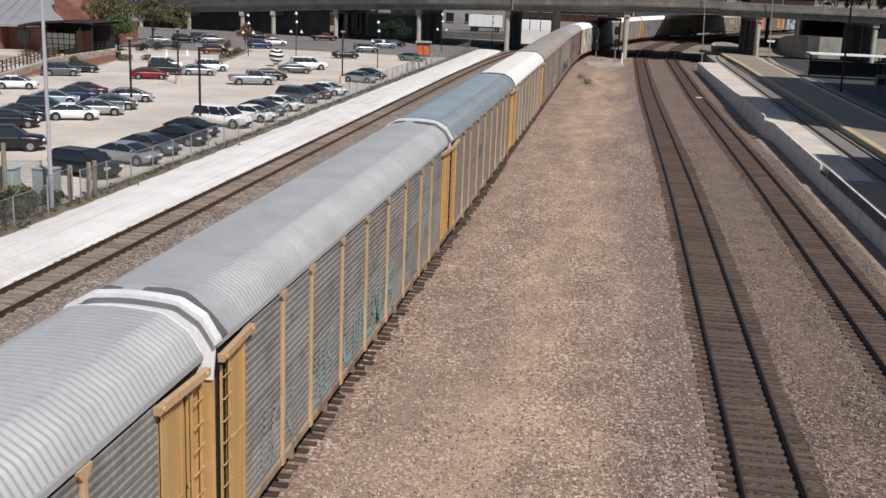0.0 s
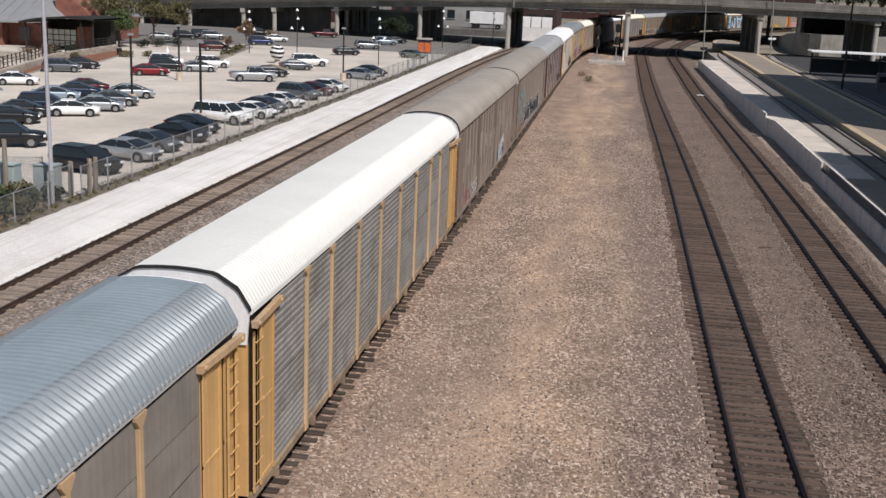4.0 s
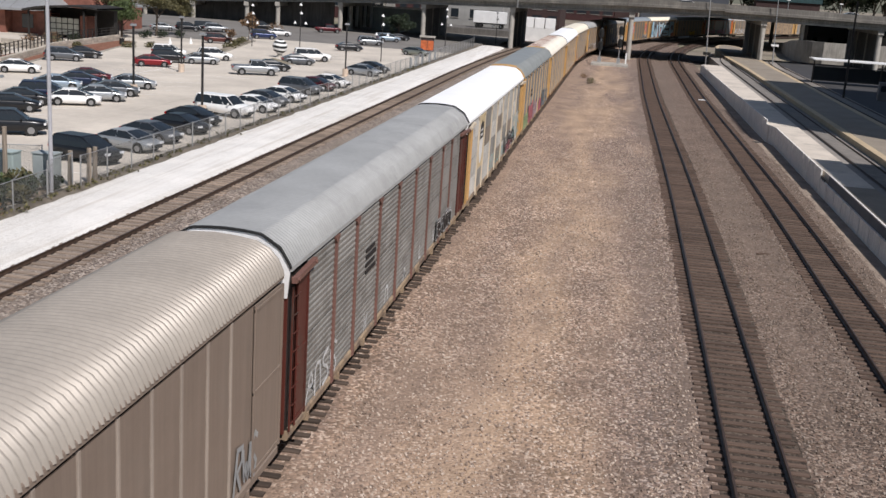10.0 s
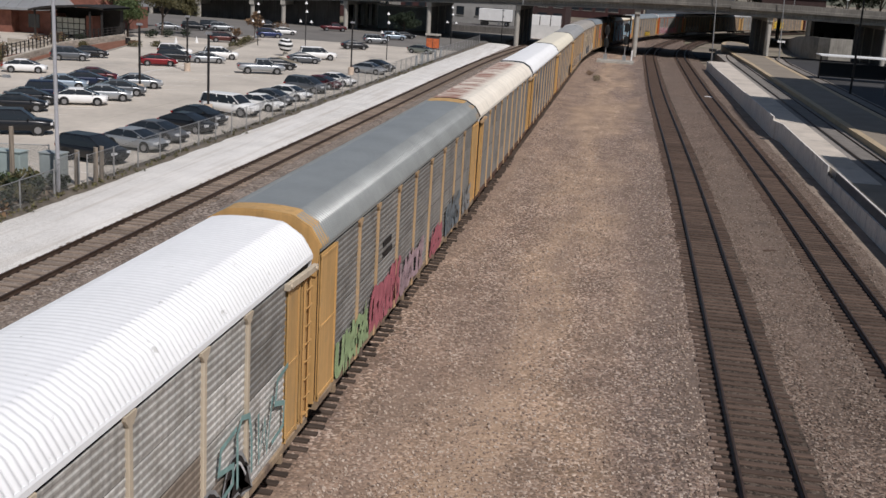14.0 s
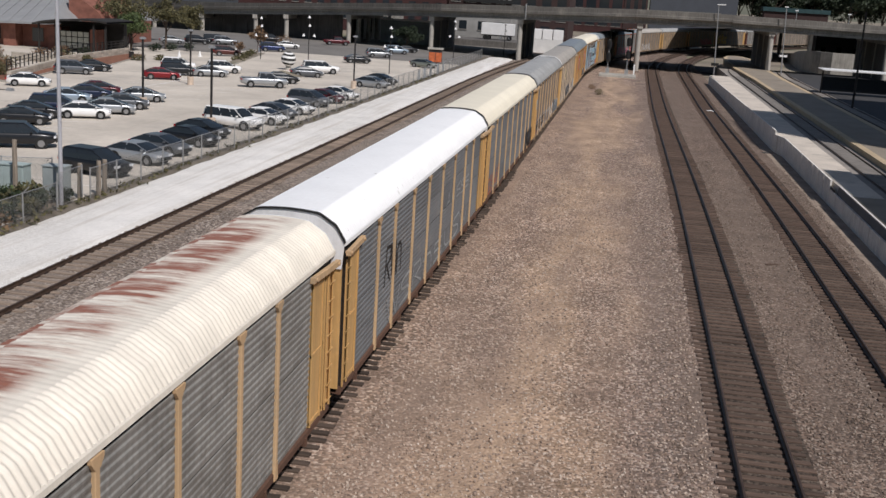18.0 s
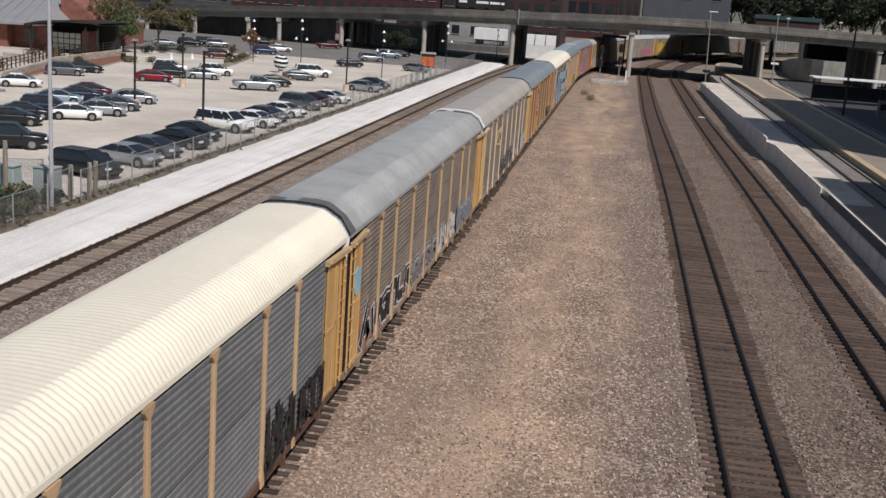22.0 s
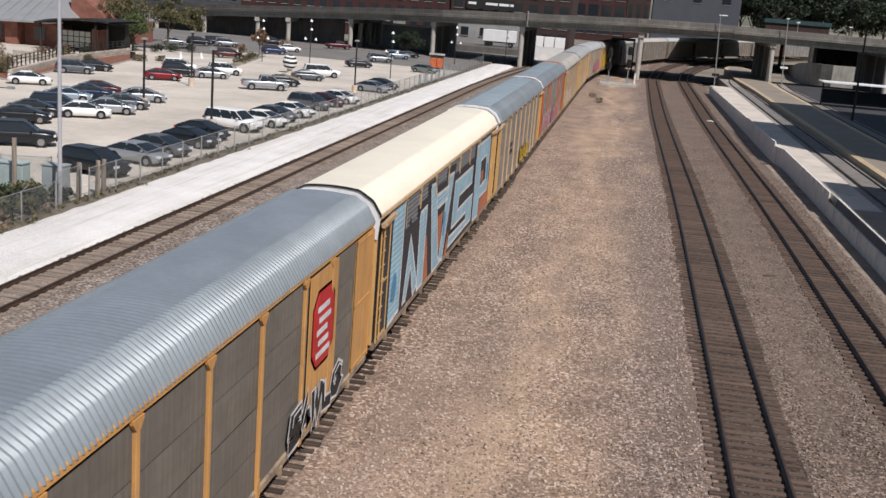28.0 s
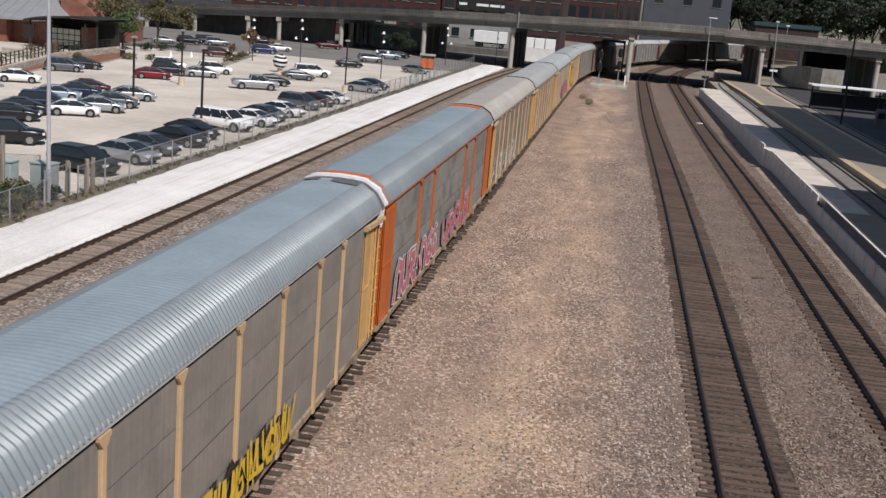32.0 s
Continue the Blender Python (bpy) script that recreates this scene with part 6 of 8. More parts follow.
def tree(x, y, h, spread, leaf, label, seed, count=1600, size=0.22, trunk=0.17, z=-0.05, clear=0.35):
    r = random.Random(seed)
    root = group_root("tree", Matrix.Translation((x, y, z)))
    tagged(root, label, "tree", "trees")
    bm = nb()
    rod(bm, (0, 0, 0), (0.1, 0, h * clear), trunk, 9, trunk * 0.75)
    tips = []
    for i in range(7):
        a = i * 2.4 + r.uniform(-0.4, 0.4)
        z0 = h * (clear - 0.06 + 0.05 * i * 0.6)
        e = Vector((math.cos(a) * spread * r.uniform(0.4, 0.75), math.sin(a) * spread * r.uniform(0.4, 0.75), h * r.uniform(0.55, 0.86)))
        rod(bm, (0.08, 0, z0), e, trunk * 0.45, 6, trunk * 0.12)
        tips.append(e)
    tips.append(Vector((0.1, 0, h * 0.85)))
    rod(bm, (0.1, 0, h * clear), tips[-1], trunk * 0.7, 6, trunk * 0.15)
    part("trunk", bm, M_BARK, root)
    v, f = [], []
    for e in tips:
        for _ in range(3):
            c = e + Vector((r.gauss(0, 1), r.gauss(0, 1), r.gauss(0, 0.7))) * spread * 0.22
            leaves(v, f, c, spread * r.uniform(0.25, 0.42), count // 24, size, r)
    me = bpy.data.meshes.new("crown")
    me.from_pydata(v, [], f)
    me.materials.append(None)
    put("crown", me, leaf, root)
    return root


def bush(x, y, rad, h, leaf, label, seed, count=260, size=0.1, z=-0.05):
    r = random.Random(seed)
    v, f = [], []
    for _ in range(6):
        leaves(v, f, (x + r.uniform(-0.5, 0.5) * rad, y + r.uniform(-0.5, 0.5) * rad, z + h * r.uniform(0.35, 0.6)), rad * 0.6, count // 6, size, r)
    v = [Vector((p.x, p.y, max(z, p.z))) for p in v]
    me = bpy.data.meshes.new("bush")
    me.from_pydata(v, [], f)
    me.materials.append(None)
    return tagged(put("bush", me, leaf), label, "bush", "bushes")


tree(-76.0, 157.5, 5.6, 3.0, LEAF_G, "green leafy tree beside the restaurant terrace", 1, 4600, 0.17)
tree(-74.6, 167.0, 9.2, 3.0, LEAF_O, "tall olive-brown tree with a pale trunk", 2, 4800, 0.17, 0.2)
tree(-79.0, 162.0, 8.2, 3.6, LEAF_O, "olive tree behind the restaurant terrace", 3, 4200, 0.18)
tree(-86.0, 166.0, 8.0, 3.5, LEAF_D, "dark green tree behind the restaurant", 4, 4200, 0.18)
tree(-72.5, 172.0, 7.2, 2.2, LEAF_O, "thin olive tree at the edge of the lot", 5, 3000, 0.17)
# dark leaf colour here imitates the deck's shade on the crown
tree(-44.0, 211.5, 4.6, 2.6, LEAF_D, "round dark green tree beside the overpass", 6, 4600, 0.16)
tree(-61.5, 174.0, 4.4, 1.5, LEAF_B, "small brown-leaved tree on a planter strip", 7, 700, 0.2, 0.08)
tree(-59.5, 160.0, 2.4, 0.9, LEAF_B, "small reddish shrub-like tree on a planter strip", 8, 400, 0.14, 0.06)
for i, (x, y, rd, h, lf) in enumerate(((-73.0, 159.5, 1.0, 1.5, LEAF_D), (-71.6, 162.5, 1.2, 1.4, LEAF_D), (-70.0, 165.2, 1.0, 1.5, LEAF_D), (-56.6, 152.0, 1.0, 0.7, LEAF_O), (-57.6, 156.5, 1.1, 0.8, LEAF_O), (-58.6, 161.0, 1.1, 0.8, LEAF_O),
                                     (-60.0, 166.5, 1.1, 0.8, LEAF_O), (-64.5, 196.0, 2.2, 1.8, LEAF_B), (-70.5, 133.0, 0.9, 0.8, LEAF_O), (-67.0, 141.0, 1.2, 0.5, LEAF_O), (-65.0, 143.5, 1.0, 0.5, LEAF_O),
                                     (-76.0, 131.5, 1.2, 1.5, LEAF_B), (-74.4, 134.5, 1.1, 1.6, LEAF_O), (-76.6, 137.5, 1.2, 1.7, LEAF_B), (-74.8, 140.5, 1.0, 1.5, LEAF_D), (-72.0, 129.0, 1.0, 1.4, LEAF_B), (-77.0, 120.5, 1.6, 1.9, LEAF_B), (-72.0, 116.5, 1.5, 1.7, LEAF_O), (-69.5, 112.0, 1.4, 1.9, LEAF_B), (-66.8, 107.0, 1.2, 1.6, LEAF_O), (-80.0, 127.0, 1.5, 1.8, LEAF_B),
                                     (-29.6, 46.5, 1.5, 1.3, LEAF_O), (-31.5, 44.5, 1.6, 1.2, LEAF_B), (-32.4, 47.6, 1.5, 1.5, LEAF_D), (-30.6, 42.0, 1.5, 1.0, LEAF_O), (-34.6, 46.0, 1.6, 1.4, LEAF_O), (-33.5, 42.5, 1.6, 1.1, LEAF_B), (-29.0, 40.0, 1.2, 0.9, LEAF_B), (-29.9, 49.7, 0.9, 0.8, LEAF_O), (-28.3, 43.5, 1.2, 0.8, LEAF_B), (-30.6, 48.8, 1.1, 1.1, LEAF_G), (-28.5, 48.9, 0.8, 1.2, LEAF_D), (-29.3, 49.4, 0.9, 1.4, LEAF_O), (-28.3, 47.2, 0.8, 1.0, LEAF_O), (-29.4, 47.4, 1.0, 1.3, LEAF_D), (-28.2, 50.4, 0.6, 1.3, LEAF_D), (-31.6, 47.6, 1.2, 1.2, LEAF_B), (-28.4, 45.4, 0.8, 0.9, LEAF_D))):
    bush(x, y, rd, h, lf, "low %s bush on dry soil" % {LEAF_D.name: "dark green", LEAF_O.name: "dry olive", LEAF_B.name: "brownish", LEAF_G.name: "green"}[lf.name], 20 + i, 420, 0.13)
# dry weeds along the fence
r = random.Random(70)
v, f = [], []
for _ in range(240):
    y = 36 + 120 * r.random() ** 1.5
    leaves(v, f, (-27.35 + r.gauss(0, 0.25), y, 0.05), 0.16, 9, 0.1, r)
v = [Vector((p.x, p.y, max(-0.02, p.z))) for p in v]
me = bpy.data.meshes.new("weeds")
me.from_pydata(v, [], f)
me.materials.append(None)
tagged(put("weeds", me, LEAF_O), "dry olive weeds under the chain-link fence", "weeds", kind="stuff")
bush(-3.8, 145.3, 0.8, 0.8, LEAF_O, "dry olive weed in the ballast", 60, 300, 0.08, -0.35)
bush(-5.0, 154.3, 0.7, 0.6, LEAF_B, "dry brown weed in the ballast", 61, 220, 0.08, -0.35)

# planting strips and kerbs in the lot
for pts, label in (([(-54.6, 138), (-53.4, 138.6), (-59.5, 172), (-61.2, 171.5)], "planter strip with dry soil and a kerb"), ([(-45.8, 131.5), (-43.6, 130.5), (-40.6, 133.0), (-43.0, 136.6), (-46.0, 136.0)], "raised planting mound at the row's end"),
                   ([(-68.5, 104), (-62.0, 101.5), (-66.0, 118), (-68.2, 122), (-71.5, 123)], "mulched bed along the stone wall"), ([(-70.0, 124), (-64.5, 125.5), (-70.0, 150), (-73.0, 150.5)], "mulched bed before the terrace wall")):
    root = group_root("planter")
    tagged(root, label, "planter", kind="structure")
    bm = nb()
    extrude(bm, pts, -0.3, LOT_Z + 0.14, "z")
    part("kerb", bm, M_CONC, root)
    cx, cy = sum(p[0] for p in pts) / len(pts), sum(p[1] for p in pts) / len(pts)
    bm = nb()
    inner = [(cx + (x - cx) * 0.94, cy + (y - cy) * 0.96) for x, y in pts]
    A = [bm.verts.new((x, y, LOT_Z + 0.145)) for x, y in inner]
    top = bm.verts.new((cx, cy, LOT_Z + (0.75 if "mound" in label else 0.3)))
    for i in range(len(A)):
        bm.faces.new((A[i], A[(i + 1) % len(A)], top))
    part("soil", bm, mat("mulch", (0.24, 0.11, 0.07), 0.95, var=0.3, scale=2, bump=0.5) if "mulch" in label else M_EARTH, root)

# striped ball sculpture
root = group_root("ball_sculpture", Matrix.Translation((-46.4, 144.0, LOT_Z)))
tagged(root, "large round sculpture with black and white stripes", "sculpture")
for k in range(9):
    bm = nb()
    a0, a1 = -1.45 + k * 0.322, -1.45 + (k + 1) * 0.322
    loft(bm, [[(1.0 * math.cos(a) * math.cos(u * 0.449), 1.0 * math.cos(a) * math.sin(u * 0.449), 1.45 + 1.0 * math.sin(a) + 0.06 * math.sin(u * 0.9)) for u in range(14)] for a in (a0, (a0 + a1) / 2, a1)])
    part("band", bm, M_BLACK if k % 2 == 0 else M_WHITE, root)
bm = nb()
rod(bm, (0, 0, 0), (0, 0, 0.5), 0.45, 12, 0.3)
part("base", bm, M_CONC, root)

# orange ticket kiosk and white banners by the fence
root = group_root("kiosk", pose(-32.3, 179.5, LOT_Z - 0.09, 0, 0, 8))
tagged(root, "small orange kiosk with a pale flat roof", "kiosk")
bm = nb()
box(bm, -1.1, 1.1, -0.5, 0.5, 0.1, 2.4)
part("body", bm, mat("kiosk_dark", (0.06, 0.05, 0.05), 0.6), root)
for x in (-0.55, 0.55):
    bm = nb()
    box(bm, x - 0.5, x + 0.5, -0.56, -0.5, 0.35, 1.9)
    part("panel", bm, mat("kiosk_orange", (0.55, 0.14, 0.05), 0.6, var=0.3, scale=3), root)
bm = nb()
box(bm, -1.3, 1.3, -0.75, 0.75, 2.4, 2.65)
part("roof", bm, M_CONC, root)
for i, (y, w) in enumerate(((141, 1.6), (145, 1.8), (149.5, 1.6), (155, 1.5), (160, 1.4), (166, 0.25))):
    bm = nb()
    box(bm, -27.62, -27.6, y, y + w, 0.1, 1.45)
    tagged(part("banner", bm, mat("banner_cloth", (0.5, 0.53, 0.55), 0.8, var=0.2, scale=2)), "pale worn banner tied to the fence", "banner", "fence banners")
for i, (x, y) in enumerate(((-66.0, 152.5), (-64.0, 155.5), (-64.5, 172.0), (-62.0, 176.0))):
    bm = nb()
    rod(bm, (x, y, LOT_Z), (x, y, LOT_Z + 0.9), 0.3, 10, 0.03)
    tagged(part("white_cone", bm, M_WHITE), "white marker cone on the paving", "cone", "marker cones")
bm = nb()
rod(bm, (-68.5, 142.0, LOT_Z), (-68.5, 142.0, 1.0), 0.32, 12, 0.36)
tagged(part("litter_bin", bm, M_DARKSTEEL), "dark round litter bin on the paving", "bin")

# ---- overpass ----
# front edge of the deck: x, y, height of the parapet's top
DECK = [(-170, 268, 3.6), (-120, 244, 5.0), (-97, 233, 5.9), (-80, 227, 6.9), (-61, 221, 8.1), (-38, 214, 9.25), (-22, 209, 9.8), (0, 203, 10.6), (17.2, 202.6, 10.85), (45, 203, 10.6), (90, 204, 9.9), (190, 206, 9.0)]
DECK_W = 30.0
# deck concrete with the ramp end's shade put into its colour
M_DECK_SHADE = mat("shaded_deck_concrete", (0.125, 0.118, 0.108), 0.9, var=0.2, scale=0.3, fine=5.0, bump=0.1, streak=0.35)
M_DECK = mat("deck_concrete", (0.182, 0.17, 0.152), 0.9, var=0.14, scale=0.3, fine=5.0, bump=0.1, dirt=(0.27, 0.25, 0.22), dirt_scale=0.25, streak=0.25)


def deck_z(x):
    for (xa, ya, za), (xb, yb, zb) in zip(DECK, DECK[1:]):
        if xa <= x <= xb:
            f = (x - xa) / (xb - xa)
            return ya + (yb - ya) * f, za + (zb - za) * f
    return DECK[-1][1:]


def sweep(outline, nodes):
    bm = nb()
    rings = [[bm.verts.new((x, y + u, z + v)) for u, v in outline] for x, y, z in nodes]
    for a, b in zip(rings, rings[1:]):
        for i in range(len(a)):
            j = (i + 1) % len(a)
            bm.faces.new((a[i], a[j], b[j], b[i]))
    bm.faces.new(rings[0][::-1])
    bm.faces.new(rings[-1])
    return bm


bridge = group_root("overpass")
tagged(bridge, "weathered concrete road overpass on round columns", "overpass", kind="structure")
for i, (a, b) in enumerate(zip(DECK, DECK[1:])):
    drop = -0.16 if a[0] >= 17 else 0.0
    a, b = (a[0] + 0.02, a[1], a[2] + drop), (b[0] - 0.02, b[1], b[2] + drop)
    # left ramp segments use the colour with painted shade
    deck_mat = M_DECK_SHADE if b[0] < -30 else M_DECK
    part("parapet", sweep([(0.0, 0.0), (0.22, 0.0), (0.3, -0.75), (0.3, -1.0), (-0.06, -1.0), (-0.06, -0.8), (0.0, -0.72)], [a, b]), deck_mat, bridge)
    part("parapet", sweep([(DECK_W, 0.0), (DECK_W - 0.22, 0.0), (DECK_W - 0.3, -0.75), (DECK_W - 0.3, -1.0), (DECK_W + 0.06, -1.0)], [a, b]), deck_mat, bridge)
    part("deck_slab", sweep([(-0.12, -1.0), (DECK_W + 0.12, -1.0), (DECK_W + 0.12, -1.25), (-0.12, -1.25)], [a, b]), deck_mat, bridge)
    for g in range(6):
        u = 1.0 + g * (DECK_W - 2.0) / 5
        part("girder", sweep([(u - 0.28, -1.25), (u + 0.28, -1.25), (u + 0.1, -1.5), (u + 0.1, -2.0), (u + 0.3, -2.2), (u + 0.3, -2.4), (u - 0.3, -2.4), (u - 0.3, -2.2), (u - 0.1, -2.0), (u - 0.1, -1.5)], [a, b]), M_CONC_D, bridge)


# added slabs hidden behind the overpass, to shade the far train and ground
ramp = group_root("shading_decks")
tagged(ramp, "added concrete slabs on columns, hidden, shading the far train", "overpass", kind="structure")
for y0, y1 in ((282, 316), (316.2, 352)):
    bm = nb()
    box(bm, 13.0, 112, y0, y1, 7.9, 8.7)
    part("deck_slab", bm, M_CONC_D, ramp)
for x in (44.0, 70.0, 96.0):
    for y in (288.0, 346.0):
        bm = nb()
        rod(bm, (x, y, -0.6), (x, y, 7.9), 0.55, 14)
        part("column", bm, M_CONC_D, ramp)


# a road climbing beside the station, held by a curved wall
bm = nb()
rim = [(43.0, 326.0, 0.5), (38.9, 280.0, 2.2), (37.7, 262.0, 3.4), (37.5, 252.0, 3.9), (38.2, 245.0, 4.2), (39.4, 241.6, 4.2), (41.5, 240.0, 4.2), (46.0, 241.5, 4.2), (75.0, 252.0, 4.2), (75.0, 326.0, 0.5)]
low, up = [bm.verts.new((x, y, -0.62)) for x, y, z in rim], [bm.verts.new(p) for p in rim]
top_c = bm.verts.new((58.0, 270.0, 2.9))
for i in range(len(rim)):
    k = (i + 1) % len(rim)
    bm.faces.new((low[k], low[i], up[i], up[k]))
    bm.faces.new((up[k], up[i], top_c))
bmesh.ops.recalc_face_normals(bm, faces=bm.faces[:])
tagged(part("retaining_wall", bm, M_CONC_D), "grey concrete ramp held by a curved retaining wall", "retaining wall", kind="structure")


def pier(x, dy=0.8, wall=True):
    """A bent: a row of round columns, a wall between them and a cap beam."""
    y, top = deck_z(x)
    root = group_root("bridge_pier", Matrix.Translation((x, y + dy, 0)))
    tagged(root, "round concrete columns and wall carrying the overpass", "bridge pier", "bridge piers")
    under = top - 2.42
    for k in range(4):
        bm = nb()
        rod(bm, (0, k * 8.6, -0.6), (0, k * 8.6, under - 0.8), 0.46, 18)
        part("column", bm, M_CONC, root)
    bm = nb()
    extrude(bm, [(-0.5, under - 0.85), (0.5, under - 0.85), (0.52, under), (-0.52, under)], -0.7, 26.8)
    part("cap_beam", bm, M_CONC, root)
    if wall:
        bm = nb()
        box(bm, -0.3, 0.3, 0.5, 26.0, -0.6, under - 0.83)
        # web wall darker than the columns it joins
        part("web_wall", bm, mat("dark_concrete", (0.16, 0.15, 0.14), 0.9, var=0.2, scale=0.4, streak=0.3), root)
    return root


for x in (-21.6, -40.0, -58.6, 0.95, 24.4, 44.6, 68.0):
    pier(x, 1.6, x != -58.6)
for x in (-73.4, -81.2, -95.5, -110):
    pier(x, 0.9, False)
# retaining wall behind the ramp's columns
bm = nb()
nodes = [(x, y + 6.5, z) for x, y, z in DECK if x <= -60]
root = group_root("retaining_wall")
tagged(root, "dark panelled retaining wall under the ramp", "wall", kind="structure")
n = 30
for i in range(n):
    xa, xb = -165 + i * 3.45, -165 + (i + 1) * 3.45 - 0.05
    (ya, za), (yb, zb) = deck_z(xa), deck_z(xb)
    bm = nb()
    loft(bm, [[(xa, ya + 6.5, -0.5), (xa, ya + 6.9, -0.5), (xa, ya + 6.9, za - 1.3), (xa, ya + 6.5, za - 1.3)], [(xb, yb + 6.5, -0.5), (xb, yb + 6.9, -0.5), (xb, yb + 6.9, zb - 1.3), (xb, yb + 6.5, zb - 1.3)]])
    # panel colour is darkened to hold the shade under the ramp
    part("wall_panel", bm, mat("shaded_panel", (0.12, 0.113, 0.107), 0.9, var=0.25, scale=0.3, streak=0.3), root)

# lamps and sign on the overpass
for x, h in ((-20.6, 2.6),):
    y, z = deck_z(x)
    bm = nb()
    rod(bm, (x, y - 0.2, z - 2.3), (x, y - 0.2, z + 0.6), 0.12, 8)
    tagged(part("drain_pipe", bm, M_STEEL), "grey drain pipe on the overpass", "pipe")
for x, base, top, arm in ((14.9, -0.3, 12.4, 0.9), (26.5, 1.0, 12.7, 0.0)):
    y = 202.0 if x < 20 else 201.6
    root = group_root("street_lamp", Matrix.Translation((x, y, base)))
    tagged(root, "slender grey street lamp before the overpass", "street lamp", "street lamps")
    bm = nb()
    rod(bm, (0, 0, 0), (-0.5, 0, top - base), 0.13, 9, 0.07)
    part("pole", bm, M_STEEL, root)
    bm = nb()
    box(bm, -0.5 - 0.3, -0.5 + 0.3 + arm, -0.2, 0.2, top - base, top - base + 0.16)
    part("lamp_head", bm, M_WHITE, root)
    for dx in (-0.35, 0.35):
        bm = nb()
        box(bm, dx - 0.3, dx + 0.3, -0.2, 0.2, 3.1 if x > 20 else 2.0, 3.45 if x > 20 else 2.5)
        part("sign_box", bm, M_WHITE if x > 20 else M_BLACK, root)
for x, h in ((28.0, 1.6), (37.0, 1.6), (57.0, 2.4), (63.5, 3.2)):
    y, z = deck_z(x)
    root = group_root("street_lamp", Matrix.Translation((x, y + 0.1, z - 0.2)))
    tagged(root, "short lamp standing on the overpass parapet", "street lamp", "overpass lamps")
    bm = nb()
    rod(bm, (0, 0, 0), (0, 0, h), 0.06, 7)
    part("pole", bm, M_STEEL, root)
    bm = nb()
    box(bm, -0.28, 0.28, -0.15, 0.15, h, h + 0.2)
    part("lamp_head", bm, M_WHITE, root)

# ---- signals by the tracks ----
bm = nb()
box(bm, -5.1, 1.0, 182.5, 188.5, -0.5, -0.05)
tagged(part("concrete_pad", bm, M_CONC), "pale concrete pad under the signals", "pad", kind="structure")
for x, y, h in ((-3.85, 186.5, 5.7), (-0.65, 186.3, 6.3)):
    root = group_root("rail_signal", Matrix.Translation((x, y, -0.05)))
    tagged(root, "railway signal mast with black heads on a pale post", "railway signal", "railway signals")
    bm = nb()
    rod(bm, (0, 0, 0), (0, 0, h), 0.09, 9)
    part("mast", bm, M_STEEL, root)
    bm = nb()
    box(bm, -0.3, 0.3, -0.25, 0.25, 0, 0.9)
    part("base", bm, M_STEEL, root)
    for z in (h - 0.8, h - 2.9):
        bm = nb()
        rod(bm, (0, -0.2, z - 0.1), (0, -0.2, z + 0.1), 0.1, 8)
        extrude(bm, [(-0.3, z - 0.75), (0.3, z - 0.75), (0.38, z - 0.4), (0.38, z + 0.45), (0.2, z + 0.7), (-0.2, z + 0.7), (-0.38, z + 0.45), (-0.38, z - 0.4)], -0.3, -0.24)
        head = part("signal_head", bm, M_BLACK, root)
        for k in (-0.35, 0.05, 0.42):
            bm = nb()
            rod(bm, (0, -0.5, z + k), (0, -0.3, z + k), 0.13, 9)
            part("hood", bm, M_BLACK, head)
root = group_root("relay_case", Matrix.Translation((0.6, 188.0, -0.05)))
tagged(root, "pale post beside the signal pad", "post")
bm = nb()
box(bm, -0.12, 0.12, -0.12, 0.12, 0, 1.7)
part("post", bm, M_WHITE, root)
# dark signal bridge cabinet under the overpass
root = group_root("signal_gantry", Matrix.Translation((-2.2, 214.0, -0.3)))
tagged(root, "dark gantry and cabin in the shade under the overpass", "gantry")
for x in (-2.2, 2.0):
    bm = nb()
    box(bm, x - 0.15, x + 0.15, -0.15, 0.15, 0, 6.6)
    part("leg", bm, M_DARKSTEEL, root)
bm = nb()
box(bm, -2.4, 2.2, -0.3, 0.3, 6.6, 7.1)
part("beam", bm, M_DARKSTEEL, root)

# ---- station level on the right, behind its wall ----
ST_Z = 1.15
M_PALEWALL = mat("pale_wall_concrete", (0.9, 0.86, 0.8), 0.85, var=0.12, scale=0.6, fine=6, bump=0.1, dirt=(0.66, 0.63, 0.58), dirt_scale=0.6, streak=0.2)
wall_root = group_root("station_wall")
tagged(wall_root, "pale concrete panel wall along the station", "wall", kind="structure")


def wall_x(y):
    return 13.7 if y < 97.2 else 13.2 - 0.4 * (y - 97.2) / 85


y = 30.0
seg = random.Random(8)
while y < 181:
    ln = 2.55
    bm = nb()
    xa, xb = wall_x(y), wall_x(y + ln)
    top = 0.68 if y < 71 else 1.27 if y < 97 else 1.62 - 0.6 * (y - 97) / 85
    loft(bm, [[(xa, y + 0.06, -0.6), (xa + 0.11, y + 0.06, -0.6), (xa + 0.11, y + 0.06, top), (xa, y + 0.06, top)], [(xb, y + ln - 0.06, -0.6), (xb + 0.11, y + ln - 0.06, -0.6), (xb + 0.11, y + ln - 0.06, top), (xb, y + ln - 0.06, top)]])
    part("wall_panel", bm, M_PALEWALL, wall_root)
    y += ln
bm = nb()
sheet(bm, [[(x, y, z) for x, z in ((11.9, -0.35), (12.5, -0.3), (13.2, -0.28), (14.0, -0.4))] for y in range(-40, 185, 5)])
tagged(part("dirt_strip", bm, mat("brown_dirt", (0.31, 0.245, 0.195), 0.95, var=0.25, scale=0.7, fine=8, bump=0.4)), "strip of brown dirt at the foot of the wall", "dirt", kind="structure")

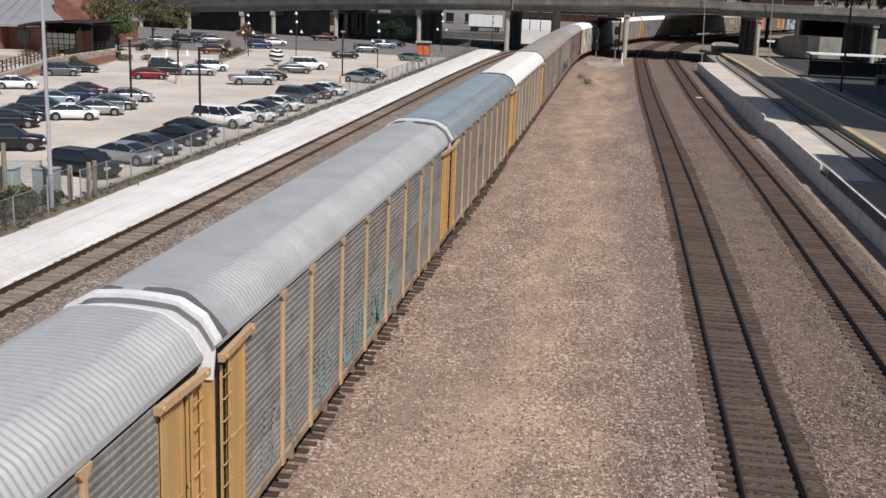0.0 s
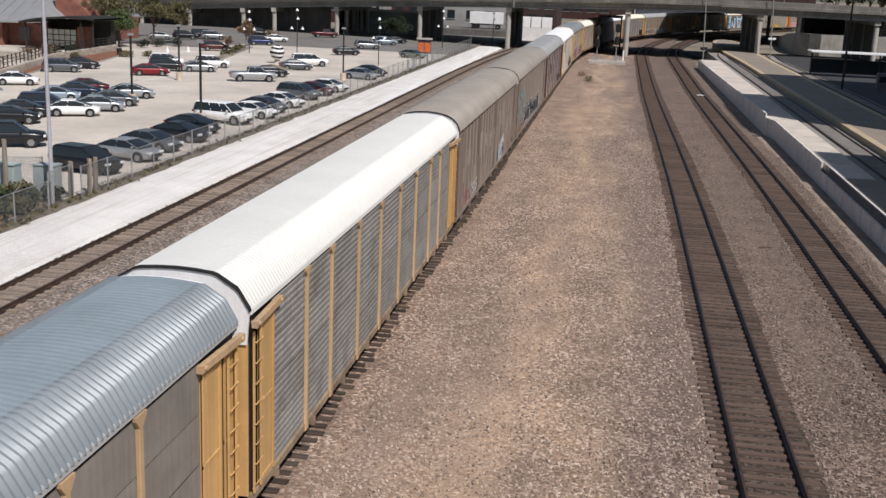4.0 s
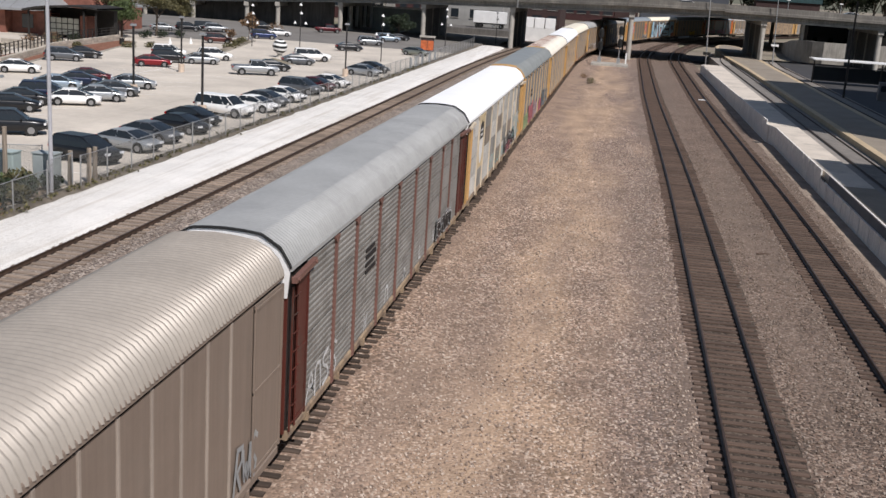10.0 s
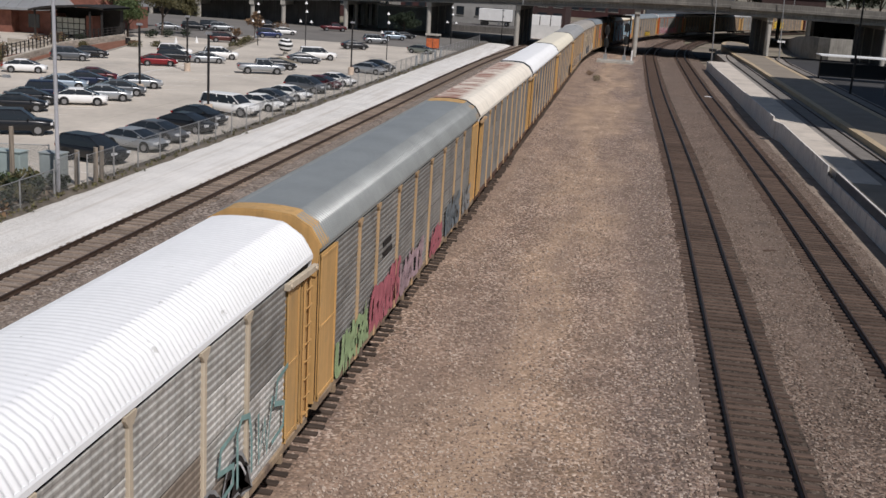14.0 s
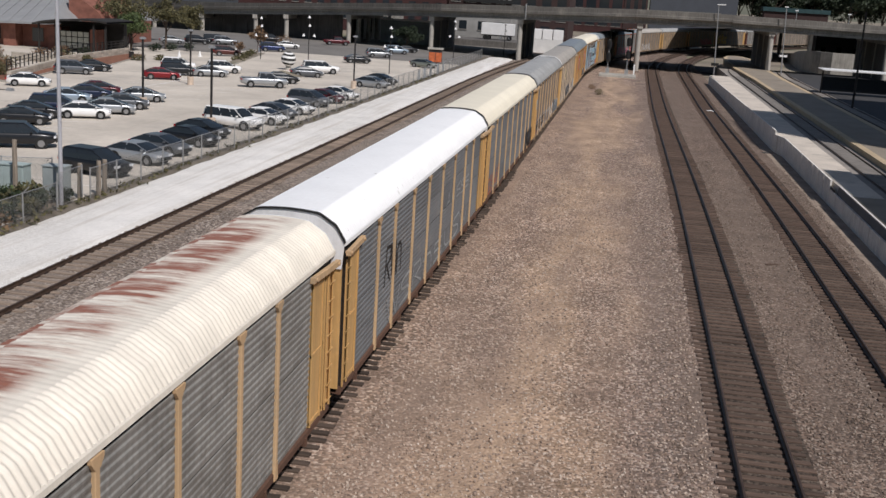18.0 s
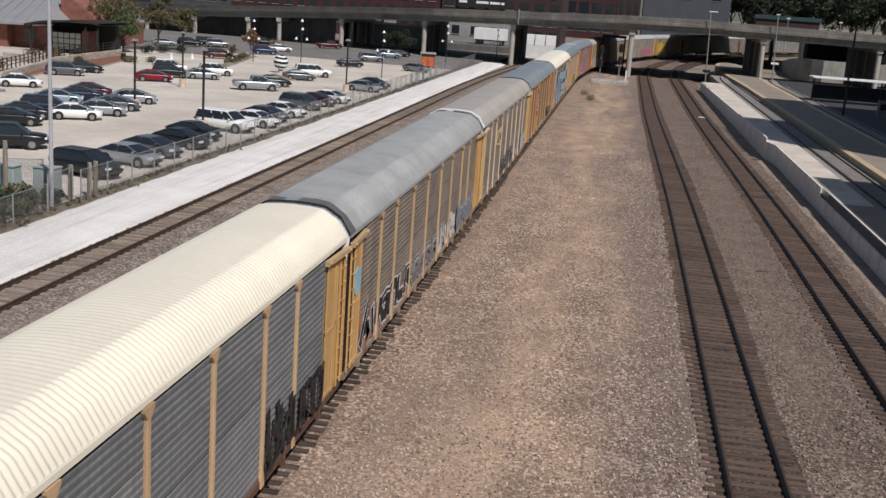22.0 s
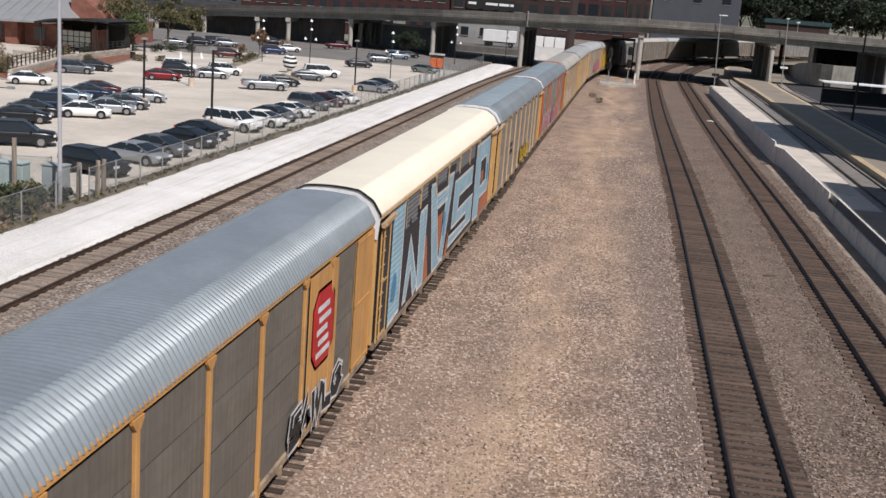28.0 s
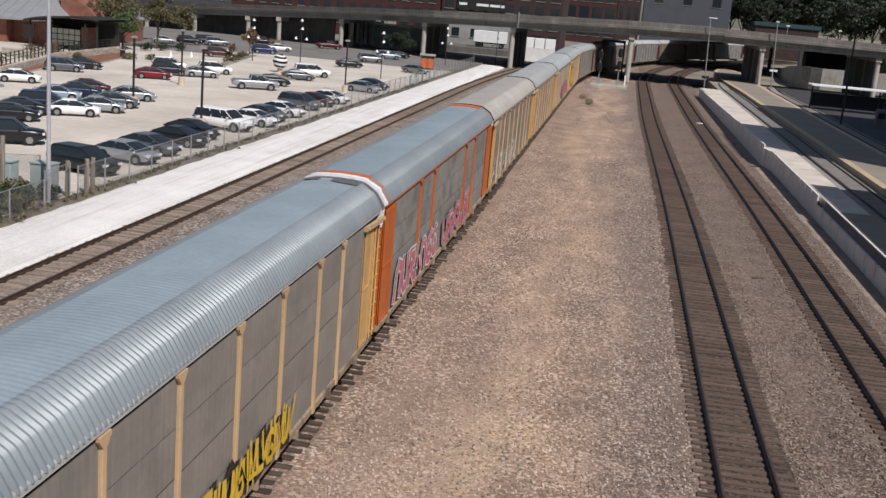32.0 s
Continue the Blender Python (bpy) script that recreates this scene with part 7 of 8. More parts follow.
bm = nb()
for y in (k for k in range(30, 180, 3) if k not in (93, 96)):
    box(bm, wall_x(y + 1.5) + 0.04, wall_x(y + 1.5) + 0.09, y, y + 2.98, -0.6, 0.6 if y < 72 else 0.9)
part("wall_core", bm, mat("dark_joint", (0.08, 0.075, 0.07), 0.95), wall_root, "dark core in the joints")
# steep face in a dark colour, in place of a slope in shade
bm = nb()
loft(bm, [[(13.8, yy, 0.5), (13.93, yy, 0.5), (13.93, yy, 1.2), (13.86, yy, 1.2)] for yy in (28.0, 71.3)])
part("upper_wall", bm, mat("shade_dark_slope", (0.14, 0.14, 0.145), 0.9, var=0.15, scale=0.5), wall_root, "dark face standing in for a shaded slope above the low wall")
bm = nb()
box(bm, 13.85, 13.95, 28.0, 71.3, 1.2, 1.26)
part("wall_cap", bm, M_PALEWALL, wall_root, "thin pale cap along the wall")
station = group_root("station_paving")
tagged(station, "grey concrete paving of the light rail station", "pavement", kind="structure")
for i in range(26):
    y0 = 26 + i * 6.0
    bm = nb()
    box(bm, wall_x(y0 + 3) + (0.13 if y0 > 70 else 0.25), 16.0, y0 + 0.01, y0 + 5.99, -0.6, ST_Z)
    # slabs on the near side take the darker paving to deepen their shade
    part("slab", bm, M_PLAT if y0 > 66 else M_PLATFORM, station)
bm = nb()
box(bm, 27.62, 90, 20, 214, -0.6, ST_Z - 0.12)
part("dark_paving", bm, M_ASPHALT, station)
bm = nb()
box(bm, 16.02, 27.6, 20, 214, -0.6, ST_Z - 0.14)
part("track_bed", bm, mat("station_bed", (0.3, 0.272, 0.245), 0.9, var=0.15, scale=0.4), station)
bm = nb()
box(bm, 13, 170, 214.1, 236, -0.55, -0.28)
part("far_paving", bm, M_ASPHALT, station)


def straight(x0, bend=186.0, radius=200.0):
    base = yard_path(x0, bend, radius, 0.0)
    return lambda s: (base(s)[0] + Vector((0, 0, ST_Z + 0.03)), base(s)[1])


for x0 in (17.55, 26.2):
    root = group_root("light_rail_track")
    tagged(root, "light rail track set flush in station paving", "railway track", "tracks", "structure")
    for side in (-1, 1):
        part("rail", rail_mesh(straight(x0), side, 20, 212, 5.0), M_RAIL, root)
    bm = nb()
    box(bm, x0 - 0.62, x0 + 0.62, 20, 185, ST_Z - 0.13, ST_Z - 0.05)
    part("track_slab", bm, mat("dark_track_slab", (0.22, 0.2, 0.18), 0.9, var=0.2), root)
# island platform
plat = group_root("station_platform")
tagged(plat, "long island platform with cream tactile edges", "platform", kind="structure")
for i in range(26):
    y0 = 24 + i * 5.85
    bm = nb()
    box(bm, 19.65, 23.78, y0 + 0.01, y0 + 5.84, ST_Z - 0.14, ST_Z + 0.3)
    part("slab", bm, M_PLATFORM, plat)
    for x in (19.0, 23.8):
        bm = nb()
        box(bm, x, x + 0.63, y0 + 0.01, y0 + 5.84, ST_Z - 0.14, ST_Z + 0.31)
        part("tactile_edge", bm, M_EDGE, plat, "cream tactile edge strip")
# the platform's far end, swinging with the tracks
FAR_END = [(19.0, 176.2), (18.5, 205), (18.9, 230), (19.8, 246), (21.2, 255), (23.0, 258.5), (24.8, 256), (25.9, 247), (25.6, 230), (24.8, 205), (24.43, 176.2)]
mid_x = 22.2
for inset, z0, z1, m, lab in ((0.0, -0.6, ST_Z + 0.3, M_EDGE, "cream edge strip of the far end"), (0.75, ST_Z + 0.2, ST_Z + 0.306, M_PLATFORM, "")):
    bm = nb()
    ring = [(x + inset * (1 if x < mid_x else -1) * min(1, abs(x - mid_x) / 1.5), y - inset * max(0, (y - 245) / 10)) for x, y in FAR_END]
    low, up = [bm.verts.new((x, y, z0)) for x, y in ring], [bm.verts.new((x, y, z1)) for x, y in ring]
    for i in range(len(ring)):
        k = (i + 1) % len(ring)
        bm.faces.new((low[k], low[i], up[i], up[k]))
    bm.faces.new(up[::-1])
    bmesh.ops.recalc_face_normals(bm, faces=bm.faces[:])
    part("far_slab" if inset else "tactile_edge", bm, m, plat, lab)
# shelters and small things on and by the platform
for x, y, ln in ((30.9, 160.0, 9.5),):
    root = group_root("station_shelter", Matrix.Translation((x, y, ST_Z - 0.14)))
    tagged(root, "white flat-roofed station shelter on dark posts", "shelter")
    bm = nb()
    box(bm, -4.6, ln, -2.2, 2.2, 3.35, 3.5)
    part("roof", bm, M_WHITE, root)
    for px in (-4.2, 0.5, 5.0, ln - 0.4):
        bm = nb()
        box(bm, px - 0.1, px + 0.1, -0.1, 0.1, 0, 3.35)
        part("post", bm, M_DARKSTEEL, root)
    bm = nb()
    box(bm, -4.0, ln - 0.6, 0.6, 0.66, 0.4, 2.4)
    part("panel", bm, M_GLASS, root)
for x, y, h in ((26.8, 137.0, 11.5), (33.5, 146.0, 3.0), (30.2, 120.0, 2.0)):
    root = group_root("catenary_pole" if h > 5 else "station_post", Matrix.Translation((x, y, ST_Z - 0.14)))
    tagged(root, "dark steel pole beside the light rail track" if h > 5 else "grey steel post on the station paving", "pole", "station poles")
    bm = nb()
    rod(bm, (0, 0, 0), (0, 0, h), 0.14, 9, 0.1)
    part("pole", bm, M_DARKSTEEL, root)
for x, y in ((31.5, 138.0),):
    root = group_root("ticket_machine", Matrix.Translation((x, y, ST_Z - 0.14)))
    tagged(root, "grey ticket machine standing on the station paving", "machine")
    bm = nb()
    box(bm, -0.6, 0.6, -0.4, 0.4, 0, 2.2)
    bmesh.ops.bevel(bm, geom=bm.edges[:], offset=0.04, segments=1, affect="EDGES")
    part("body", bm, mat("machine_grey", (0.18, 0.18, 0.19), 0.5, 0.3), root)
    bm = nb()
    box(bm, -0.4, 0.4, -0.43, -0.4, 1.1, 1.8)
    part("screen", bm, M_GLASS, root)

# ---- debris in the ballast ----
for k, (x, y, ln, w, a, mt, lab) in enumerate(((7.95, 53.5, 0.9, 0.16, 6, M_TIE, "broken dark board lying in the ballast"), (9.9, 132.4, 0.9, 0.5, 4, M_WHITE, "white plate lying between the rails"),
                                            (3.2, 36.8, 0.5, 0.07, -30, M_TIE, "short dark stick lying in the ballast"), (2.4, 27.2, 0.45, 0.08, 70, M_TIE, "dark piece of wood lying in the ballast"), (-20.0, 45.5, 1.1, 0.35, 5, M_TIE, "dark board lying beside the siding"),
                                            (12.4, 97.5, 1.6, 0.4, 3, M_DARKSTEEL, "dark steel plate at the wall's foot"), (9.2, 40.6, 0.3, 0.12, 20, M_WHITE, "small pale scrap in the ballast"))):
    bm = nb()
    q = random.Random(k)
    loft(bm, [[(-ln / 2, -w / 2, 0), (-ln / 2, w / 2, 0), (-ln / 2, w / 2, 0.04), (-ln / 2, -w / 2, 0.05)], [(0, -w / 2 * 1.1, 0.03), (0, w / 2, 0.03), (0, w / 2, 0.08), (0, -w / 2, 0.08)], [(ln / 2, -w / 2 * 0.6, 0), (ln / 2, w / 2 * 0.8, 0), (ln / 2, w / 2 * 0.7, 0.03), (ln / 2, -w / 2 * 0.5, 0.03)]])
    z = -0.16 if k == 1 else -0.32
    tagged(part("board" if mt is M_TIE else "scrap_plate", bm, mt, at=pose(x, y, z, 0, 0, a)), lab, "debris", "debris")

# ---- restaurant by the lot ----
M_BRICK = mat("red_brick", (0.26, 0.11, 0.08), 0.9, var=0.22, scale=1.0, fine=12, bump=0.3)
M_ROOFG = mat("grey_standing_roof", (0.3, 0.305, 0.31), 0.6, 0.1, var=0.08, scale=0.5)
M_STONE = mat("pale_stone", (0.58, 0.52, 0.44), 0.9, var=0.2, scale=1.2, fine=6, bump=0.4, per_object=0.3)
M_DARKW = mat("dark_wood", (0.03, 0.027, 0.025), 0.8, var=0.2)
rest = group_root("restaurant", Matrix.Translation((0, 0, -0.05)))
tagged(rest, "red brick restaurant with a grey roof and black canopy", "restaurant")
bm = nb()
box(bm, -128, -84.0, 151.5, 182, 0, 3.6)
part("wall", bm, M_BRICK, rest)
for x0, x1, y0 in ((-84.8, -82.6, 148.6), (-77.6, -76.6, 147.6), (-92.5, -90.5, 149.5)):
    bm = nb()
    box(bm, x0, x1, y0, y0 + 2.6, 0, 3.3)
    part("brick_pillar", bm, M_BRICK, rest)
bm = nb()
loft(bm, [[(-132, 148.0, 2.1), (-84.6, 148.0, 3.55), (-84.0, 188, 3.55), (-132, 188, 2.1)], [(-132, 148.0, 2.4), (-84.6, 148.0, 3.85), (-84.0, 188, 3.85), (-132, 188, 2.4)], [(-128, 169, 9.2), (-91, 169, 9.2), (-91, 171, 9.2), (-128, 171, 9.2)]])
part("roof", bm, M_ROOFG, rest)
for k in range(24):
    f = k / 24
    bm = nb()
    rod(bm, (-131 + 46 * f, 148.0, 2.46 + 1.42 * f), (-127.5 + 36.3 * f, 168.8, 9.24), 0.05, 4)
    part("roof_seam", bm, M_ROOFG, rest)
bm = nb()
loft(bm, [[(-86.5, 158, 3.6), (-80.4, 158, 3.6), (-80.4, 172, 3.6), (-86.5, 172, 3.6)], [(-86.5, 158, 8.6), (-81.6, 158, 5.4), (-81.6, 172, 5.4), (-86.5, 172, 8.6)]])
part("brick_gable", bm, M_BRICK, rest)
bm = nb()
arc = []
for i in range(13):
    u = -1 + i / 6
    arc.append((-78.6 + u * 5.7, 4.75 - 0.8 * u * u + 0.75 * max(0, u)))
sheet(bm, [[(x, y, z) for x, z in arc] for y in (143.5, 152)])
sheet(bm, [[(x, y, z - 0.25) for x, z in arc] for y in (143.5, 152)])
for y in (143.5, 152):
    sheet(bm, [[(x, y, z) for x, z in arc], [(x, y, z - 0.25) for x, z in arc]])
part("canopy", bm, M_DARKW, rest, "black curved canopy roof")
for x in (-83.6, -81.0, -75.2, -73.4):
    bm = nb()
    box(bm, x - 0.11, x + 0.11, 144.0, 144.25, 0, 4.1)
    part("canopy_post", bm, M_DARKW, rest)
bm = nb()
box(bm, -84.0, -74.0, 151.0, 152, 0, 4.2)
part("dark_front", bm, M_DARKW, rest)
win = part("window", box(nb(), -82.5, -77.7, 147.9, 148.0, 0.35, 2.95), M_DARKW, rest)
for i in range(5):
    for j in range(3):
        bm = nb()
        box(bm, -82.3 + i * 0.9, -81.55 + i * 0.9, 147.82, 147.9, 0.5 + j * 0.82, 1.2 + j * 0.82)
        part("pane", bm, mat("pale_pane", (0.55, 0.55, 0.48), 0.3), win)
for x in (-88, -95, -99):
    bm = nb()
    box(bm, x - 0.9, x + 0.9, 151.4, 151.55, 0.8, 2.8)
    part("window", bm, M_GLASS, rest)
# stone terrace walls, block by block
terrace = group_root("terrace_wall")
tagged(terrace, "low pale stone wall round the terrace", "wall", kind="structure")
sr = random.Random(12)
for (xa, ya), (xb, yb), h in (((-63.6, 103.6), (-68.4, 121.0), 0.95), ((-68.4, 121.0), (-70.4, 126.5), 1.0), ((-70.4, 126.5), (-72.6, 149.5), 1.0), ((-72.6, 149.5), (-77.2, 159.0), 1.0), ((-70.4, 126.5), (-78.0, 128.0), 1.0)):
    ln, ang = math.hypot(xb - xa, yb - ya), math.degrees(math.atan2(yb - ya, xb - xa))
    for row in range(3):
        s = 0.0
        while s < ln - 0.1:
            w = min(sr.uniform(1.0, 1.9), ln - s)
            f = (s + w / 2) / ln
            bm = nb()
            box(bm, -w / 2 + 0.015, w / 2 - 0.015, -0.22 - sr.uniform(0, 0.03), 0.22, 0.015, h / 3 - 0.015)
            part("stone", bm, M_STONE, terrace, at=pose(xa + (xb - xa) * f, ya + (yb - ya) * f, LOT_Z + row * h / 3, 0, 0, ang))
            s += w
railing = group_root("terrace_railing")
tagged(railing, "dark iron railing on the stone terrace wall", "railing", kind="structure")
for (xa, ya), (xb, yb) in (((-64.2, 104.2), (-70.3, 126.4)), ((-70.6, 127.0), (-72.5, 149.3)), ((-72.7, 149.7), (-77.0, 158.6))):
    n = max(2, round(math.hypot(xb - xa, yb - ya) / 1.6))
    for i in range(n + 1):
        bm = nb()
        x, y = xa + (xb - xa) * i / n, ya + (yb - ya) * i / n
        box(bm, x - 0.05, x + 0.05, y - 0.05, y + 0.05, 0.9, 2.15)
        part("post", bm, M_DARKW, railing)
    for z in (1.35, 1.7, 2.05):
        bm = nb()
        rod(bm, (xa, ya, z), (xb, yb, z), 0.035, 5)
        part("rail", bm, M_DARKW, railing)
bm = nb()
box(bm, -72.5, -64.9, 96, 103.5, 0, 1.6)
tagged(part("stone_pavilion", bm, M_STONE), "pale stone corner of a garden building", "building")
for x, y in ((-76.5, 117.5), (-79.0, 121.0)):
    root = group_root("sunshade", Matrix.Translation((x, y, LOT_Z)))
    tagged(root, "red garden sunshade on the terrace", "sunshade", "sunshades")
    bm = nb()
    rod(bm, (0, 0, 1.9), (0, 0, 2.5), 1.5, 8, 0.05)
    part("canopy", bm, mat("red_cloth", (0.5, 0.06, 0.04), 0.8), root)
    bm = nb()
    rod(bm, (0, 0, 0), (0, 0, 2.5), 0.03, 6)
    part("pole", bm, M_DARKSTEEL, root)

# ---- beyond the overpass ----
# red brick lowered in colour to stand for background shade
M_FARBRICK = mat("darkened_brick", (0.056, 0.023, 0.022), 0.9, var=0.2, scale=0.4, fine=4)
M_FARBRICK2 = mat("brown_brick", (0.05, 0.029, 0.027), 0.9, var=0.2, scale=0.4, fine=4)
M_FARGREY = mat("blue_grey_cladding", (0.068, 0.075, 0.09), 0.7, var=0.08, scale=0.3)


def facade(label, name, x0, x1, y0, y1, h, material, cols, floors, w=0.55, hh=0.6, z0=0.0, fh=None, wmat=None):
    root = group_root(name)
    tagged(root, label, "building")
    bm = nb()
    box(bm, x0, x1, y0, y1, -0.5, h)
    part("wall", bm, material, root)
    bm = nb()
    box(bm, x0 - 0.3, x1 + 0.3, y0 - 0.3, y1 + 0.3, h, h + 0.6)
    part("roof", bm, M_CONC_D, root)
    fh = fh or (h - z0) / floors
    cw = (x1 - x0) / cols
    bm = nb()
    box(bm, -cw * w / 2, cw * w / 2, -0.06, 0.1, 0, fh * hh)
    wm = done(bm, "window")
    bm = nb()
    box(bm, -cw * w / 2 - 0.12, cw * w / 2 + 0.12, -0.2, 0.0, -0.15, 0.0)
    sm = done(bm, "sill")
    for f in range(floors):
        for c_ in range(cols):
            o = put("window", wm, wmat or M_GLASS, root, (x0 + cw * (c_ + 0.5), y0, z0 + f * fh + fh * 0.2))
            put("sill", sm, M_CONC_D, o)
    return root


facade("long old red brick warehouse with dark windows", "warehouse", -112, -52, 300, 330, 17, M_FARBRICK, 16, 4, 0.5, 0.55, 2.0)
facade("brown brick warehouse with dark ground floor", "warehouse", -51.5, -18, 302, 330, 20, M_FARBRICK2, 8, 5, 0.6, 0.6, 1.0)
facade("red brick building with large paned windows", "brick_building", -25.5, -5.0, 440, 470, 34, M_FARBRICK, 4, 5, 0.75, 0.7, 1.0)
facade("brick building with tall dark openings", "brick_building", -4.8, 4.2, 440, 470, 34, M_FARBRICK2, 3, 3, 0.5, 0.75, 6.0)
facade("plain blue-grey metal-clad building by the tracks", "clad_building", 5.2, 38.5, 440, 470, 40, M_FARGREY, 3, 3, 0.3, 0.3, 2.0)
bm = nb()
box(bm, -47.2, -33.6, 301.6, 301.95, 9.4, 12.2)
sign = tagged(part("sign_board", bm, M_BLACK), "black sign board with unreadable white lettering", "sign")
for x0, x1, z in ((-46.6, -44.4, 10.5), (-41.8, -38.4, 10.55), (-38.0, -35.2, 10.55), (-34.9, -34.0, 10.55)):
    bm = nb()
    box(bm, x0, x1, 301.52, 301.6, z, z + 0.65)
    part("white_bar", bm, M_WHITE, sign)
facade("pale rendered building with one dark window", "pale_building", -44.2, -30.0, 268, 285, 7.2, mat("pale_render", (0.3, 0.295, 0.28), 0.9, var=0.15, scale=0.3), 3, 1, 0.4, 0.4, 2.0)


def trailer(x, y, ln, h, material, label):
    root = group_root("box_trailer", Matrix.Translation((x, y, 0)))
    tagged(root, label, "trailer", "box trailers")
    bm = nb()
    box(bm, 0, ln, -1.25, 1.25, 1.2, 1.2 + h)
    bmesh.ops.bevel(bm, geom=bm.edges[:], offset=0.06, segments=1, affect="EDGES")
    part("box", bm, material, root)
    for wx in (ln * 0.12, ln * 0.22, ln * 0.85):
        bm = nb()
        rod(bm, (wx, -1.2, 0.5), (wx, 1.2, 0.5), 0.5, 12)
        part("wheel", bm, M_BLACK, root)
    bm = nb()
    box(bm, 0.3, ln - 0.3, -1.1, 1.1, 0.95, 1.2)
    part("chassis", bm, M_DARKSTEEL, root)
    return root


bm = nb()
box(bm, -45, -14, 250, 266, -0.5, 1.3)
tagged(part("loading_dock", bm, mat("dark_concrete", (0.16, 0.15, 0.14), 0.9)), "raised grey loading dock behind the overpass", "loading dock", kind="structure")
trailer(-35.6, 258, 7.8, 2.7, M_WHITE, "white box trailer parked at a loading dock").location.z = 1.3
for k in range(3):
    trailer(-26.0 + k * 2.75, 285 + k * 0.1, 2.5, 2.6, M_WHITE, "white box trailer seen end on")
root = group_root("low_wall")
tagged(root, "low white concrete wall beyond the overpass", "wall", kind="structure")
bm = nb()
box(bm, -24, -15.5, 246, 246.5, -0.5, 2.6)
part("panel", bm, M_WHITE, root)
# dark fence and columns in the shade under the overpass
bm = nb()
box(bm, -55.5, -42.0, 238, 238.3, -0.3, 4.9)
tagged(part("green_hoarding", bm, mat("green_hoarding", (0.3, 0.345, 0.365), 0.8, var=0.15)), "dark green hoarding under the overpass", "hoarding")
bm = nb()
box(bm, -55.5, -41.8, 236.2, 238.3, 4.9, 5.25)
tagged(part("white_awning", bm, M_WHITE), "long white awning above a dark hoarding", "awning")
for k in range(5):
    bm = nb()
    box(bm, -63.6 + k * 1.9, -63.0 + k * 1.9, 247, 247.5, -0.3, 6.0)
    tagged(part("white_column", bm, M_WHITE), "slim white column in the sun behind the overpass", "column", "white columns")
facade("dark building under the ramp", "dark_building", -66, -55.6, 252, 262, 6.5, M_CONC_D, 3, 1)
# trees and a hall beyond the station
tr_ = random.Random(77)
for i in range(16):
    tree(44 + i * 6.4 + tr_.uniform(-2, 2), 455 + tr_.uniform(-10, 14), tr_.uniform(24, 33), tr_.uniform(7.5, 10), LEAF_D, "tall dark green tree beyond the station", 200 + i, 5200, 0.62, 0.5)
for i, (x, y) in enumerate(((37.0, 478.0), (43.0, 484.0), (50.0, 480.0), (58.0, 486.0), (74.0, 484.0), (92.0, 482.0))):
    tree(x, y, 30 + 2 * (i % 3), 9.5, LEAF_D, "tall dark green tree beyond the station", 240 + i, 4600, 0.7, 0.5)
root = group_root("station_hall")
tagged(root, "long low hall with a teal roof edge", "hall")
bm = nb()
box(bm, 47, 70, 425, 432, 0, 12.0)
part("wall", bm, M_FARBRICK2, root)
bm = nb()
box(bm, 46.4, 70.6, 424.4, 432.6, 12.0, 13.5)
part("roof", bm, mat("teal_roof", (0.025, 0.06, 0.065), 0.6), root)
facade("grey office building beyond the station", "office_building", 62, 110, 300, 312, 7.5, M_CONC_D, 8, 2, 0.6, 0.5)
facade("pale concrete building with banded windows", "office_building", 78, 140, 300, 330, 30, M_CONC, 6, 7, 0.96, 0.45)
facade("grey hall on the far side of the station", "office_building", 60, 120, 236, 250, 7.0, M_CONC_D, 10, 2, 0.6, 0.5)
